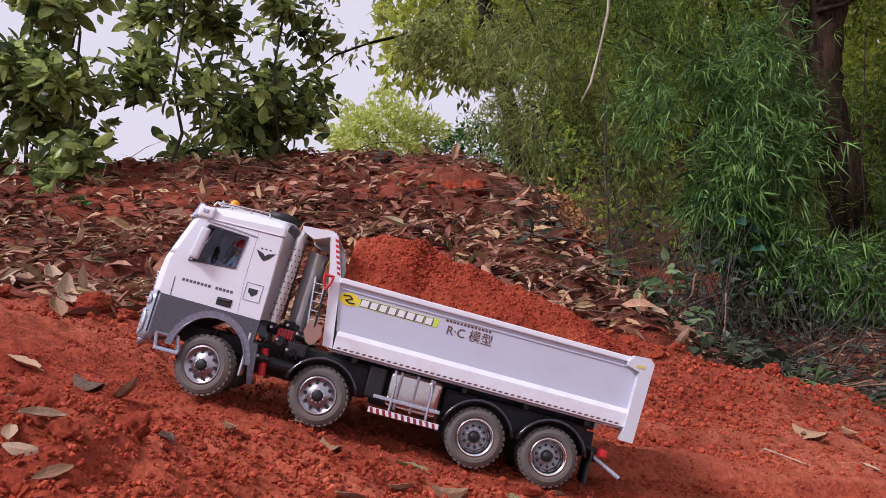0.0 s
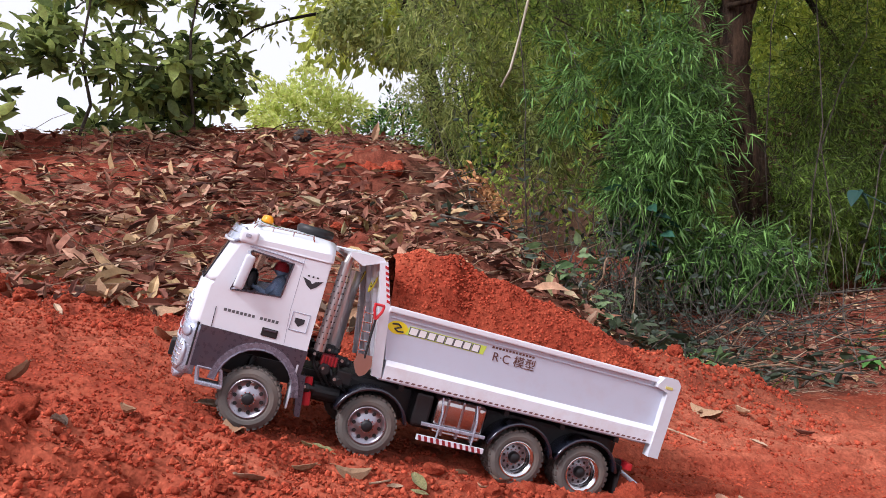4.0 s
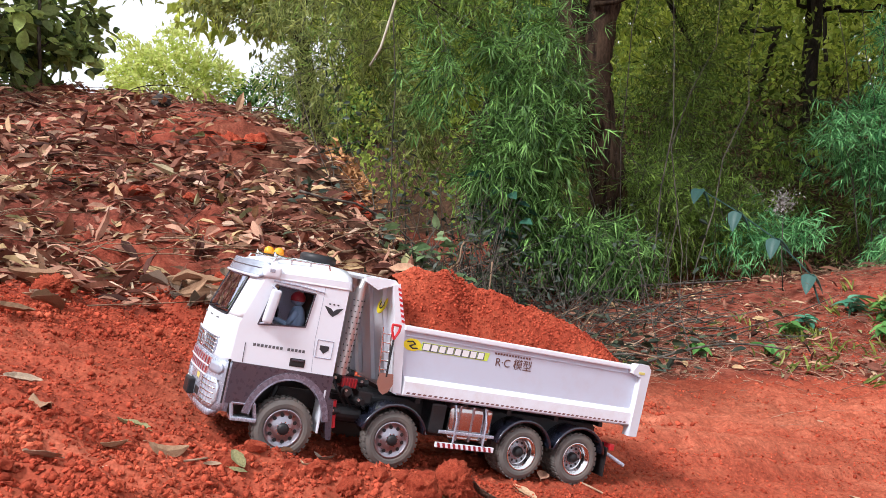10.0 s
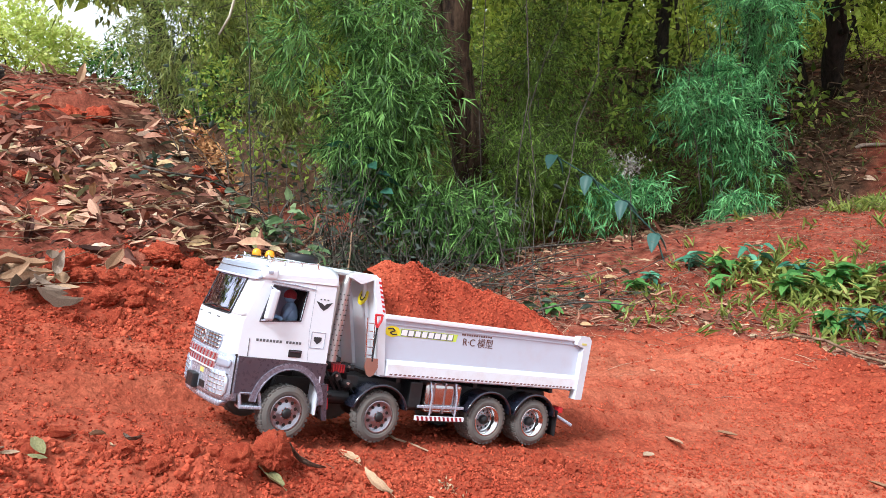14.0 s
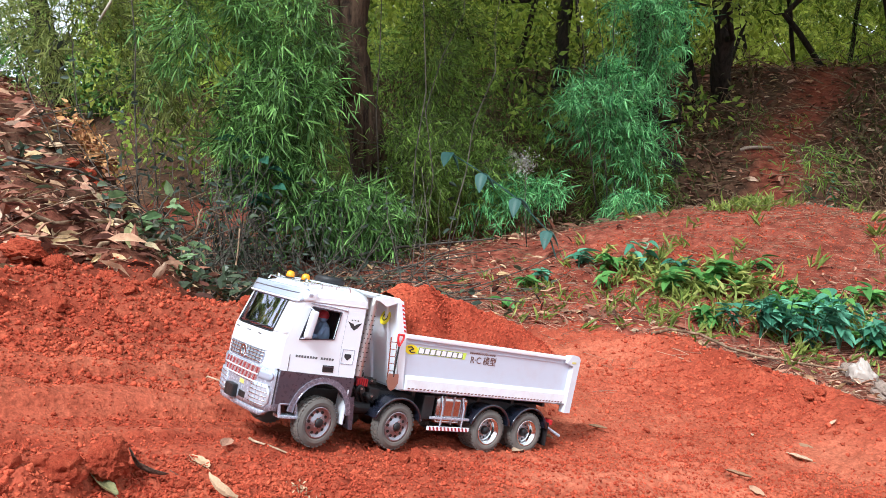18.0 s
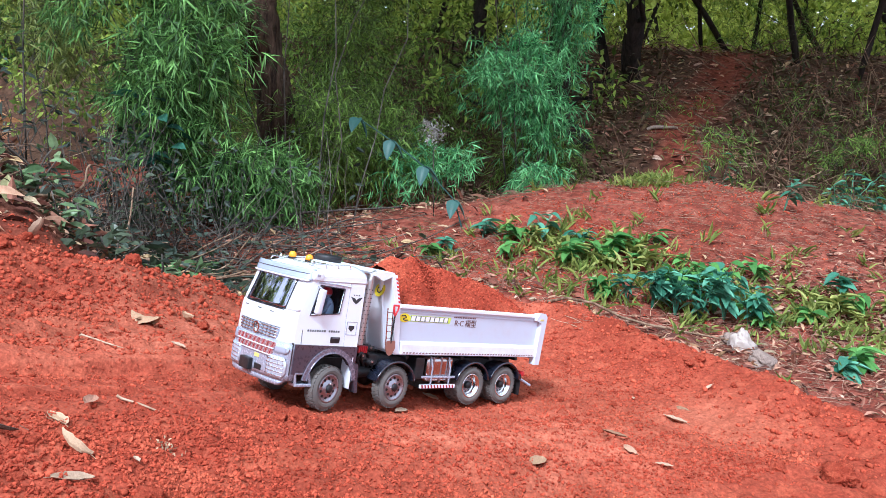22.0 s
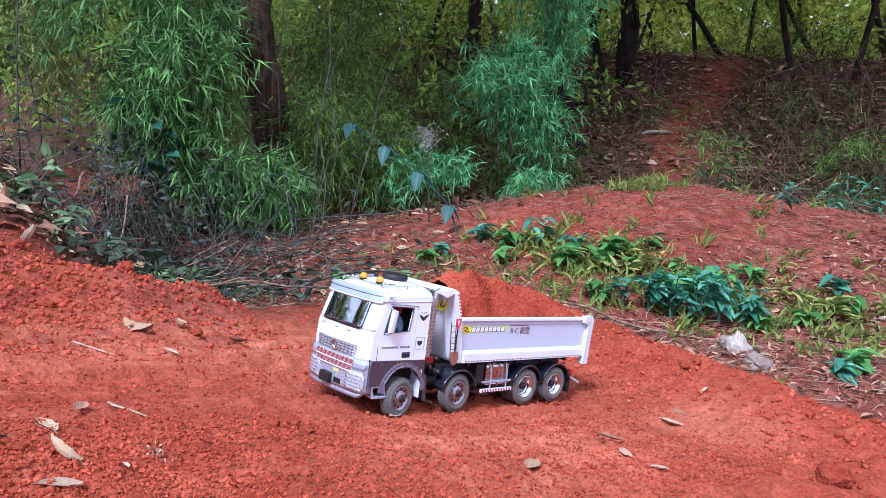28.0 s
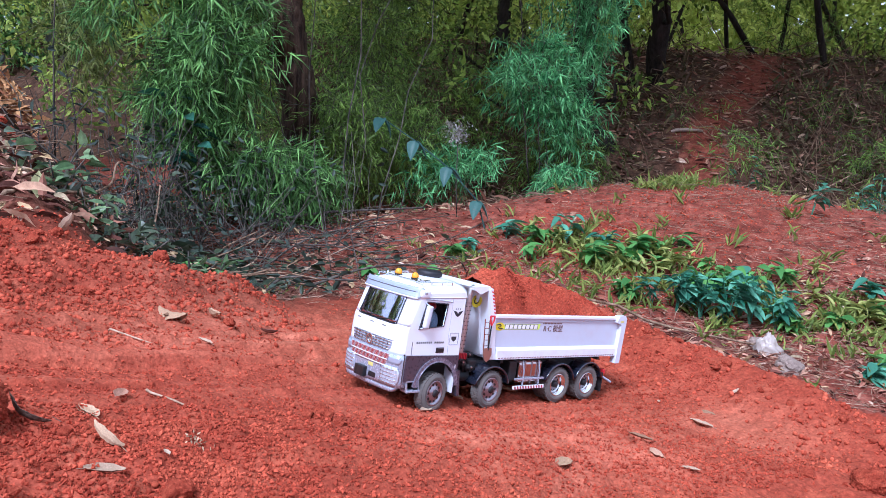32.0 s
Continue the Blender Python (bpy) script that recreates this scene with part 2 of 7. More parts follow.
# ---- the lie of the land ----
def lattice(ix, iy, seed):
    h = (ix.astype(np.int64) * 374761393 + iy.astype(np.int64) * 668265263 + seed * 1442695041) & 0xFFFFFFFF
    h = ((h ^ (h >> 13)) * 1274126177) & 0xFFFFFFFF
    return ((h ^ (h >> 16)) & 0xFFFF) / 65535.0


def vnoise(x, y, seed=1):
    ix, iy = np.floor(x), np.floor(y)
    fx, fy = x - ix, y - iy
    fx, fy = fx * fx * (3 - 2 * fx), fy * fy * (3 - 2 * fy)
    a, b = lattice(ix, iy, seed), lattice(ix + 1, iy, seed)
    c, d = lattice(ix, iy + 1, seed), lattice(ix + 1, iy + 1, seed)
    return (a + (b - a) * fx) * (1 - fy) + (c + (d - c) * fx) * fy - 0.5


def ss(v):
    v = np.clip(v, 0, 1)
    return v * v * (3 - 2 * v)


def seg_bump(x, y, a, b, width):
    """1 on the line from a to b, falling off with the distance from it."""
    dx, dy = b[0] - a[0], b[1] - a[1]
    k = np.clip(((x - a[0]) * dx + (y - a[1]) * dy) / (dx * dx + dy * dy), 0, 1)
    return np.exp(-((x - a[0] - k * dx) ** 2 + (y - a[1] - k * dy) ** 2) / width**2)


def land(x, y):
    """Height of the smooth land: a dirt ramp, a leafy bank beyond it, a hollow, a low mound, rising woods."""
    x, y = np.asarray(x, float), np.asarray(y, float)
    q = np.clip(x, -1.6, 1.9)
    ramp_z = 0.28 - 0.25 * q + 0.045 * q * q - 0.10 * np.clip(x - 1.9, 0, 1.6) + 0.1 * np.clip(-1.6 - x, 0, 4)
    bank = 0.28 + 0.775 * ss((y - 1.2) / 4.3)
    w = ss((y - 1.2) / 2.0) / (1 + np.exp(np.clip((x - 0.75) / 0.18, -50, 50)))
    z = ramp_z + (bank - ramp_z) * w
    z -= 1.3 * ss((y - 6.5) / 6) / (1 + np.exp(np.clip((x - 1.5) / 0.5, -50, 50)))
    z -= 0.24 * np.exp(-(((x - 1.28) / 0.5) ** 2) - ((y - 3.35) / 0.75) ** 2)
    rad, tan = 0.8 * (x - 4.4) + 0.6 * (y - 2.9), 0.6 * (x - 4.4) - 0.8 * (y - 2.9)
    z += 0.60 * np.exp(-((rad / 1.3) ** 2) - (np.where(tan > 0, tan / 2.8, tan / 1.9)) ** 2)
    z += 0.42 * ss((0.8 * x + 0.6 * y - 5.2) / 3.5)
    s = 0.8 * x + 0.6 * y
    z += 0.475 * np.clip(s - 7.6, 0, 3.6) + 0.05 * np.clip(s - 11.2, 0, 30)
    z += 0.07 * seg_bump(x, y, (-0.80, 0.74), (-0.08, 0.65), 0.12)
    z += 0.008 * seg_bump(x, y, (-0.30, 0.965), (0.10, 0.95), 0.055) + 0.020 * seg_bump(x, y, (0.13, 0.945), (0.32, 0.945), 0.055)
    z += 0.050 * seg_bump(x, y, (.02, 1.93), (1.10, 2.14), .12) * (1 + .6 * vnoise(x * 8, y * 8, 35) + .4 * vnoise(x * 22, y * 22, 36))
    z += 0.08 * seg_bump(x, y, (2.15, 0.6), (2.35, 1.9), 0.17) * (1 + .5 * vnoise(x * 9, y * 9, 32) + .3 * vnoise(x * 24, y * 24, 33))
    return z


# bare pits in the bank: place, width, depth
PITS = ((.07, 3.96, .17, .30), (.40, 3.92, .10, .17), (-.05, 2.95, .08, .13), (-.24, 2.90, .06, .10), (-.50, 3.06, .07, .11), (.60, 3.45, .09, .13))


def pits(x, y):
    """How deep the bank's pits are, and the red knobs over their upper edges."""
    deep, knob = 0.0, 0.0
    for px, py, w, d in PITS:
        u = (x - px) / w + .5 * vnoise(x * 9, y * 9, 63)
        deep = deep + d * np.exp(-(u * u + ((y - py) / (.62 * w)) ** 2) ** 2)
        knob = knob + .12 * d * np.exp(-(u * u + ((y - py - .85 * w) / (.30 * w)) ** 2))
    return deep, knob


def litter_at(x, y):
    """0 on the beaten red earth, 1 where leaves and debris cover it."""
    n = vnoise(x * 2.3, y * 2.3, 5) * 0.5 + vnoise(x * 7, y * 7, 6) * 0.25
    edge = np.interp(x, [-2.0, -0.6, 0.0, 0.5, 1.0, 1.5, 2.3, 2.45, 2.6], [1.3, 1.45, 1.88, 2.18, 2.28, 2.45, 2.2, 1.5, 0.2])
    bare = ss((vnoise(x * 1.3, y * 1.6, 7) * 1.0 + vnoise(x * 4, y * 4, 8) * .5 - .10) / .2) * 0.50
    way = 0.6 * x - 0.8 * y - .12 - .55 * ss((0.8 * x + 0.6 * y - 8.6) / 2.4)
    trail = ss((.46 - np.abs(way + .9 * n)) / .4) * ss((0.8 * x + 0.6 * y - 7.2) / 1.2) * .36
    mound = np.exp(-(((x - 3.5) / 2.0) ** 2) - ((y - 2.8) / 0.8) ** 2)
    deep, knob = pits(x, y)
    bare = np.maximum(bare, np.clip(deep * 5 + knob * 12, 0, .6))
    return ss((y - edge + n * 0.5) / 0.25) * (1 - bare * (x < 3.5)) * (1 - trail) * (1 - 0.16 * np.clip(mound * 1.4 + n * 0.3, 0, 1))


def furrow_rows(x, y):
    """Long narrow rows left by many wheels along the road."""
    return vnoise(x * 1.2, (y - .22 * x) * 42, 52) + .25 * vnoise(x * 9, (y - .22 * x) * 42, 54)


def dust_at(x, y):
    """1 on the pale dusty middle of the road, 0 on the loose red soil beside it."""
    n = vnoise(x * 3, y * 6, 27) + .6 * vnoise(x * 9, y * 22, 28)
    way = .62 * np.clip(.95 * seg_bump(x, y, (1.05, 1.82), (2.0, 2.02), .30) + seg_bump(x, y, (.6, 1.58), (1.8, 1.55), .2) * .5 + .95 * seg_bump(x, y, (1.15, .90), (1.8, .95), .22) + .30 * seg_bump(x, y, (.3, .82), (1.1, .82), .18) + .55 * seg_bump(x, y, (-.6, .80), (.1, .84), .16) * (.5 + 2 * np.clip(n, 0, .5)) + .7 * seg_bump(x, y, (-.9, 1.42), (-.3, 1.36), .14) + .5 * seg_bump(x, y, (1.5, 1.35), (1.9, 1.1), .2), 0, 1)
    lanes = seg_bump(x, y, (.2, 1.60), (1.4, 1.62), .24) * ss((vnoise(x * 1.2, (y - .05 * x) * 19, 34) + .08) / .2)
    # pale packed lanes, the sun's contrast of ridge and furrow put in too
    lanes = np.maximum(lanes, 1.0 * seg_bump(x, y, (.1, 1.25), (1.3, 1.56), .26) * (1 - ss((furrow_rows(x, y) + .12) / .16)))
    return np.clip(way * (1.0 + .8 * n) + .34 * lanes, 0, 1)


def loose_at(x, y):
    """1 on loose crumbly soil, 0 on the packed lanes of the road."""
    n = vnoise(x * 2.6, (y - .2 * x) * 9, 45) + .5 * vnoise(x * 6, (y - .2 * x) * 26, 46)
    rows = ss((furrow_rows(x, y) + .04) / .10)
    lanes = np.clip(1.25 * seg_bump(x, y, (.3, 1.34), (1.3, 1.58), .25), 0, 1) * (1 - rows)
    packed = seg_bump(x, y, (1.2, 1.5), (2.1, 1.2), .45) * (1 + 1.6 * n)
    return np.clip(1.05 - .85 * lanes - .75 * np.clip(packed, 0, 1), .18, 1)


def woods_at(x, y):
    """1 on the dark leafy floor of the wooded slope and where the hollow's shade is painted in, 0 on its trail and
    outside the woods.
    """
    s, c = 0.8 * x + 0.6 * y, 0.6 * x - 0.8 * y
    n = vnoise(x * 3, y * 3, 25) * 0.5 + vnoise(x * 9, y * 9, 26) * 0.3
    trail = ss((.42 - np.abs(c - .12 - .55 * ss((s - 8.6) / 2.4) + .9 * n)) / .35)
    hollow = np.exp(-(((x - .95) / .78) ** 2) - ((y - 3.6) / 1.35) ** 2)
    return np.clip(ss((s - 6.5 + n) / .7) * ss((y - 2.5) / .8) * (1 - .80 * trail) + ss(hollow * 1.5 + n * .4), 0, 1)


TRACK_X = np.arange(-.40, 1.71, .15)
TRACKS = (
    (np.array([1.09, 1.069, 1.044, 1.052, 1.076, 1.092, 1.112, 1.126, 1.133, 1.141, 1.162, 1.180, 1.197, 1.214, 1.231]),
     np.array([.405, .367, .316, .269, .228, .196, .170, .145, .119, .088, .054, .031, .015, -.001, -.019])),
    (np.array([1.251, 1.226, 1.192, 1.213, 1.234, 1.252, 1.271, 1.285, 1.291, 1.299, 1.322, 1.336, 1.356, 1.373, 1.390]),
     np.array([.385, .342, .301, .255, .216, .187, .160, .133, .107, .077, .045, .026, .009, -.005, -.023])))


def track_bed(x, y, z):
    """Presses the two wheel tracks of the ramp into the ground."""
    for ys, zs in TRACKS:
        way, bed = np.interp(x, TRACK_X, ys), np.interp(x, TRACK_X, zs)
        w = np.exp(-((np.abs(y - way) / .040) ** 3)) * ss((x + .48) / .12) * ss((1.92 - x) / .2)
        bed = bed - .0045 + .006 * vnoise(x * 40, y * 40, 53) + .003 * np.sign(np.sin(x * 400)) * ss((.016 - np.abs(y - way)) / .004)
        z = z + (bed - z) * w * .92
    return z


def height(x, y):
    x, y = np.asarray(x, float), np.asarray(y, float)
    near = ss((9 - np.hypot(x - 1, y - 1)) / 5)
    rough = 0.05 * vnoise(x * 1.7, y * 1.7, 11) + 0.025 * vnoise(x * 4.5, y * 4.5, 12)
    road = seg_bump(x, y, (-1.2, 1.12), (2.0, 1.2), 0.30)
    rough = rough * (1 - 0.85 * road) + (0.016 * vnoise(x * 13, y * 13, 13) + 0.011 * vnoise(x * 31, y * 31, 14)) * (1 - 0.7 * road)
    rough += (0.007 * vnoise(x * 62, y * 62, 15)) * (0.5 + near)
    rough += 0.016 * np.clip(vnoise(x * 21, y * 21, 19) + .1, 0, 1) * (seg_bump(x, y, (-0.9, .78), (.5, .80), .17) + 1.8 * seg_bump(x, y, (.2, 1.95), (1.1, 2.1), .22))
    rough += 0.008 * vnoise(x * 3, (y - .06 * x) * 38, 16) * seg_bump(x, y, (-1.2, 1.25), (1.5, 1.4), .34) + 0.034 * vnoise(x * 1.2, (y - .05 * x) * 19, 34) * seg_bump(x, y, (.2, 1.58), (1.3, 1.62), .20) + 0.006 * vnoise(x * 3, (y - .08 * x) * 90, 24) * road
    bank = ss((y - 1.75 - .25 * x) / .5) * ss((1.15 - x) / .4) * ss((7 - y) / 2)
    rough += bank * (0.085 * vnoise(x * 3.1, y * 3.4, 47) + 0.055 * vnoise(x * 7.5, y * 7.5, 48) + 0.020 * vnoise(x * 19, y * 19, 49) - 0.07 * ss((vnoise(x * 4.4, y * 5.2, 50) - .24) / .14))
    deep, knob = pits(x, y)
    rough += knob * (1 + vnoise(x * 16, y * 16, 64)) - deep
    loose = loose_at(x, y) * ss((4.5 - np.hypot(x - .8, y - 1.2)) / 2)
    rough += loose * (0.010 * vnoise(x * 44, y * 44, 41) + 0.007 * vnoise(x * 85, y * 85, 42))
    chunk = seg_bump(x, y, (-1.0, .76), (.55, .80), .20)
    rough += chunk * (0.030 * np.maximum(vnoise(x * 15, y * 15, 43), -.12) - 0.020 * ss((vnoise(x * 11, y * 15, 44) - .12) / .16))
    marks = np.exp(-(((x - 1.95) / .35) ** 2) - ((y - 1.75) / .28) ** 2)
    rough += marks * .007 * np.sin((0.55 * x + 0.83 * y) * 130 + 5 * vnoise(x * 5, y * 5, 17))
    road_lanes = seg_bump(x, y, (.0, 1.24), (1.3, 1.56), .28)
    furrow = ss((furrow_rows(x, y) - .0) / .16)
    rough += road_lanes * (0.022 * vnoise(x * .9, (y - .20 * x) * 20, 51) - 0.012 * furrow)
    # shallow ruts beside the wheel tracks
    ruts = 0.006 * (seg_bump(x, y, (0.1, 1.30), (1.6, 1.44), 0.02) + seg_bump(x, y, (0.2, 1.42), (1.5, 1.56), 0.018))
    ruts -= 0.006 * (seg_bump(x, y, (0.1, 1.36), (1.6, 1.50), 0.022) + seg_bump(x, y, (0.2, 1.50), (1.3, 1.66), 0.025))
    return track_bed(x, y, land(x, y) + rough * (0.3 + 0.7 * near) + ruts)


def mesh_np(name, verts, faces, material, parent=None, smooth=False):
    """One mesh object from arrays; the faces all have the same number of corners."""
    me = bpy.data.meshes.new(name)
    verts, faces = np.asarray(verts, np.float32), np.asarray(faces, np.int32)
    k = faces.shape[1]
    me.vertices.add(len(verts))
    me.vertices.foreach_set("co", verts.ravel())
    me.loops.add(faces.size)
    me.loops.foreach_set("vertex_index", faces.ravel())
    me.polygons.add(len(faces))
    me.polygons.foreach_set("loop_start", np.arange(0, faces.size, k, dtype=np.int32))
    me.polygons.foreach_set("loop_total", np.full(len(faces), k, np.int32))
    me.polygons.foreach_set("use_smooth", np.full(len(faces), smooth))
    me.update(calc_edges=True)
    me.materials.append(material)
    ob = new(name, me)
    ob.parent = parent
    return ob


def graded(lo, a, b, hi, step, grow=1.16):
    """Coordinates from lo to hi, step apart between a and b and ever wider outside."""
    mid = list(np.arange(a, b, step))
    left, right, s = [], [], step
    p = a
    while p > lo:
        s *= grow
        p -= s
        left.append(p)
    p, s = mid[-1], step
    while p < hi:
        s *= grow
        p += s
        right.append(p)
    return np.array(left[::-1] + mid + right)


def build_ground():
    xs, ys = graded(-300, -0.95, 2.45, 300, 0.0106, 1.070), graded(-120, 0.56, 2.05, 400, 0.0074, 1.032)
    gx, gy = np.meshgrid(xs, ys)
    gz = height(gx, gy)
    nx, ny = len(xs), len(ys)
    i = np.arange(nx * ny).reshape(ny, nx)
    faces = np.stack([i[:-1, :-1], i[:-1, 1:], i[1:, 1:], i[1:, :-1]], -1).reshape(-1, 4)
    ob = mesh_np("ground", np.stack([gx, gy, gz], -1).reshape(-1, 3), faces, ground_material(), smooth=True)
    at = ob.data.attributes.new("litter", "FLOAT", "POINT")
    at.data.foreach_set("value", litter_at(gx, gy).ravel().astype(np.float32))
    at = ob.data.attributes.new("dust", "FLOAT", "POINT")
    at.data.foreach_set("value", dust_at(gx, gy).ravel().astype(np.float32))
    at = ob.data.attributes.new("woods", "FLOAT", "POINT")
    at.data.foreach_set("value", woods_at(gx, gy).ravel().astype(np.float32))
    return tagged(ob, "red laterite earth ramp, loose and littered towards the woods", "ground", kind="structure")


build_ground()

# ---- mesh helpers ----
def part(name, bm, material, parent, label="", smooth=False):
    """Links a bmesh as one mesh object under its thing or part."""
    me = bpy.data.meshes.new(name)
    bmesh.ops.recalc_face_normals(bm, faces=bm.faces)
    for f in bm.faces:
        f.smooth = smooth
    bm.to_mesh(me)
    bm.free()
    me.materials.append(material)
    ob = new(name, me)
    ob.parent = parent
    return tagged(ob, label)


def block(bm, a, b, bevel=0.0, segments=2, m=None):
    """A box from corner a to corner b, with rounded edges."""
    made = bmesh.ops.create_cube(bm, size=1.0)["verts"]
    for v in made:
        v.co = Vector([(p + q) / 2 + abs(q - p) * c for p, q, c in zip(a, b, v.co)])
    if bevel:
        edges = {e for v in made for e in v.link_edges}
        made = bmesh.ops.bevel(bm, geom=list(edges), offset=bevel, segments=segments, affect="EDGES", profile=0.6)["verts"]
    if m is not None:
        bmesh.ops.transform(bm, matrix=m, verts=list({v for v in made}))
    return bm


def prism(bm, pts, y0, y1, axis="y"):
    """A plate: the outline pts, given in x and z (or x and y for axis z, y and z for axis x), drawn out from y0 to y1."""
    def at(p, d):
        return (p[0], d, p[1]) if axis == "y" else (d, p[0], p[1]) if axis == "x" else (p[0], p[1], d)
    a, b = [bm.verts.new(at(p, y0)) for p in pts], [bm.verts.new(at(p, y1)) for p in pts]
    bm.faces.new(a)
    bm.faces.new(b[::-1])
    for i in range(len(pts)):
        j = (i + 1) % len(pts)
        bm.faces.new((a[i], b[i], b[j], a[j]))
    return bm


def rod(bm, a, b, r0, r1=None, n=10, cap=True):
    a, b = Vector(a), Vector(b)
    d = b - a
    q = d.to_track_quat("Z", "Y").to_matrix().to_4x4()
    bmesh.ops.create_cone(bm, cap_ends=cap, segments=n, radius1=r0, radius2=r0 if r1 is None else r1, depth=d.length,
                          matrix=Matrix.Translation((a + b) / 2) @ q)
    return bm


def tube(bm, pts, r, n=8):
    for a, b in zip(pts, pts[1:]):
        rod(bm, a, b, r, n=n)
    for p in pts[1:-1]:
        bmesh.ops.create_icosphere(bm, subdivisions=1, radius=r, matrix=Matrix.Translation(p))
    return bm


def lathe(bm, profile, n=36, m=None, caps=(0, -1)):
    """Turns a profile of (distance along y, radius) round the y axis."""
    rings = []
    for d, r in profile:
        rings.append([bm.verts.new((r * math.cos(2 * math.pi * k / n), d, r * math.sin(2 * math.pi * k / n))) for k in range(n)])
    for a, b in zip(rings, rings[1:]):
        for k in range(n):
            bm.faces.new((a[k], a[(k + 1) % n], b[(k + 1) % n], b[k]))
    for k in caps:
        bm.faces.new(rings[k])
    if m is not None:
        bmesh.ops.transform(bm, matrix=m, verts=bm.verts[:])
    return bm


def bent_rod(bm, pts, r0, r1, n=7):
    """A tapered bent limb through the points, as one skin."""
    rings = []
    pts = [Vector(p) for p in pts]
    for i, p in enumerate(pts):
        d = (pts[min(i + 1, len(pts) - 1)] - pts[max(i - 1, 0)]).normalized()
        a = d.orthogonal().normalized()
        b = d.cross(a)
        if rings:
            prev = rings[-1][0].co - pts[i - 1]
            a = (prev - d * prev.dot(d)).normalized()
            b = d.cross(a)
        r = r0 + (r1 - r0) * i / (len(pts) - 1)
        rings.append([bm.verts.new(p + (a * math.cos(2 * math.pi * k / n) + b * math.sin(2 * math.pi * k / n)) * r * (1 + .12 * math.sin(k * 2.1 + i * 1.7))) for k in range(n)])
    for a, b in zip(rings, rings[1:]):
        for k in range(n):
            bm.faces.new((a[k], a[(k + 1) % n], b[(k + 1) % n], b[k]))
    bm.faces.new(rings[0])
    bm.faces.new(rings[-1])
    return bm


def text_mesh(body, size, name):
    cu = bpy.data.curves.new(name, "FONT")
    cu.body, cu.size, cu.extrude, cu.align_x, cu.align_y = body, size, 0.0003, "CENTER", "CENTER"
    cu.resolution_u = 3
    ob = new(name, cu)
    bpy.context.view_layer.update()
    me = bpy.data.meshes.new_from_object(ob)
    bpy.data.objects.remove(ob)
    return me


# ---- materials of the truck ----
def dusty(name, color, rough, metal=0.0, dust=0.25, coat=0.0, dust_color=(0.42, 0.17, 0.09)):
    """Paint, plastic or metal with uneven red dust on it."""
    m = mat(name, color, rough, metal)
    n, s = noise_of(m, 22.0, 6, 0.7), noise_of(m, 170.0, 3, 0.6)
    f = ramp(m, n, "Fac", [(0.48, (0, 0, 0)), (0.80, (dust, dust, dust))])
    a, b = node(m, "ShaderNodeRGB"), node(m, "ShaderNodeRGB")
    a.outputs[0].default_value, b.outputs[0].default_value = (*color, 1), (*dust_color, 1)
    base(m, mix(m, f, "Color", a, 0, b, 0), 2)
    r = ramp(m, s, "Fac", [(0.3, (rough * 0.85,) * 3), (0.7, (min(1, rough * 1.3),) * 3)])
    link(m, r, "Color", m.node_tree.nodes["Principled BSDF"], "Roughness")
    m.node_tree.nodes["Principled BSDF"].inputs["Coat Weight"].default_value = coat
    return m


m_white = dusty("white_paint", (0.76, 0.78, 0.84), 0.38, 0, 0.10, 0.25)
m_post = dusty("silver_white_paint", (0.62, 0.64, 0.70), 0.32, 0, 0.14, 0.3)
m_band = dusty("muddy_white_paint", (0.75, 0.77, 0.83), 0.36, 0, 0.3, 0.2)
m_tank = dusty("polished_tank_steel", (0.52, 0.48, 0.47), 0.17, 1.0, 0.45)
m_disc = dusty("dark_wheel_disc", (0.30, 0.30, 0.33), 0.3, 0.6, 0.25)
m_tub = dusty("silver_tub_paint", (0.53, 0.56, 0.66), 0.38, 0, 0.14, 0.2)
m_grey = dusty("dark_grey_plastic", (0.055, 0.050, 0.070), 0.28, 0.2, 0.10, 0.8)
m_fender = dusty("glossy_black_plastic", (0.010, 0.012, 0.022), 0.2, 0, 0.06, 0.7)
m_visor = dusty("silver_blue_visor", (0.42, 0.46, 0.56), 0.2, 0.3, 0.04, 0.4)
m_arch = dusty("silver_purple_plastic", (0.18, 0.17, 0.22), 0.25, 0.3, 0.08, 0.4)
m_blade = dusty("coppery_steel", (0.42, 0.25, 0.20), 0.35, 0.7, 0.3)
m_plate = dusty("dull_yellow_plate", (0.62, 0.55, 0.16), 0.4, 0, 0.2)
m_darkred = dusty("dark_red_paint", (0.28, 0.012, 0.02), 0.35, 0, 0.12)
m_dash = dusty("dark_dash_decal", (0.16, 0.07, 0.07), 0.5, 0, 0.1)
m_lgrey = dusty("silver_grey_plastic", (0.42, 0.45, 0.54), 0.24, 0.4, 0.06, 0.3)
m_black = dusty("black_plastic", (0.008, 0.008, 0.010), 0.5, 0, 0.06)
m_chrome = dusty("chrome", (0.75, 0.75, 0.76), 0.16, 1.0, 0.10)
m_steel = dusty("brushed_steel", (0.55, 0.53, 0.52), 0.33, 1.0, 0.25)
m_rim = dusty("dusty_alloy", (0.36, 0.34, 0.38), 0.3, 0.9, 0.25)
m_rubber = dusty("rubber", (0.115, 0.102, 0.094), 0.9, 0, 0.5, 0, (0.24, 0.17, 0.13))
m_red = dusty("red_paint", (0.55, 0.02, 0.03), 0.35, 0, 0.1)
m_amber = mat("amber_lens", (0.85, 0.32, 0.015), 0.2)
m_yellow = mat("yellow_decal", (0.80, 0.66, 0.02), 0.4)
m_lime = mat("lime_decal", (0.60, 0.75, 0.10), 0.4)
m_ink = mat("dark_decal", (0.025, 0.025, 0.03), 0.5)
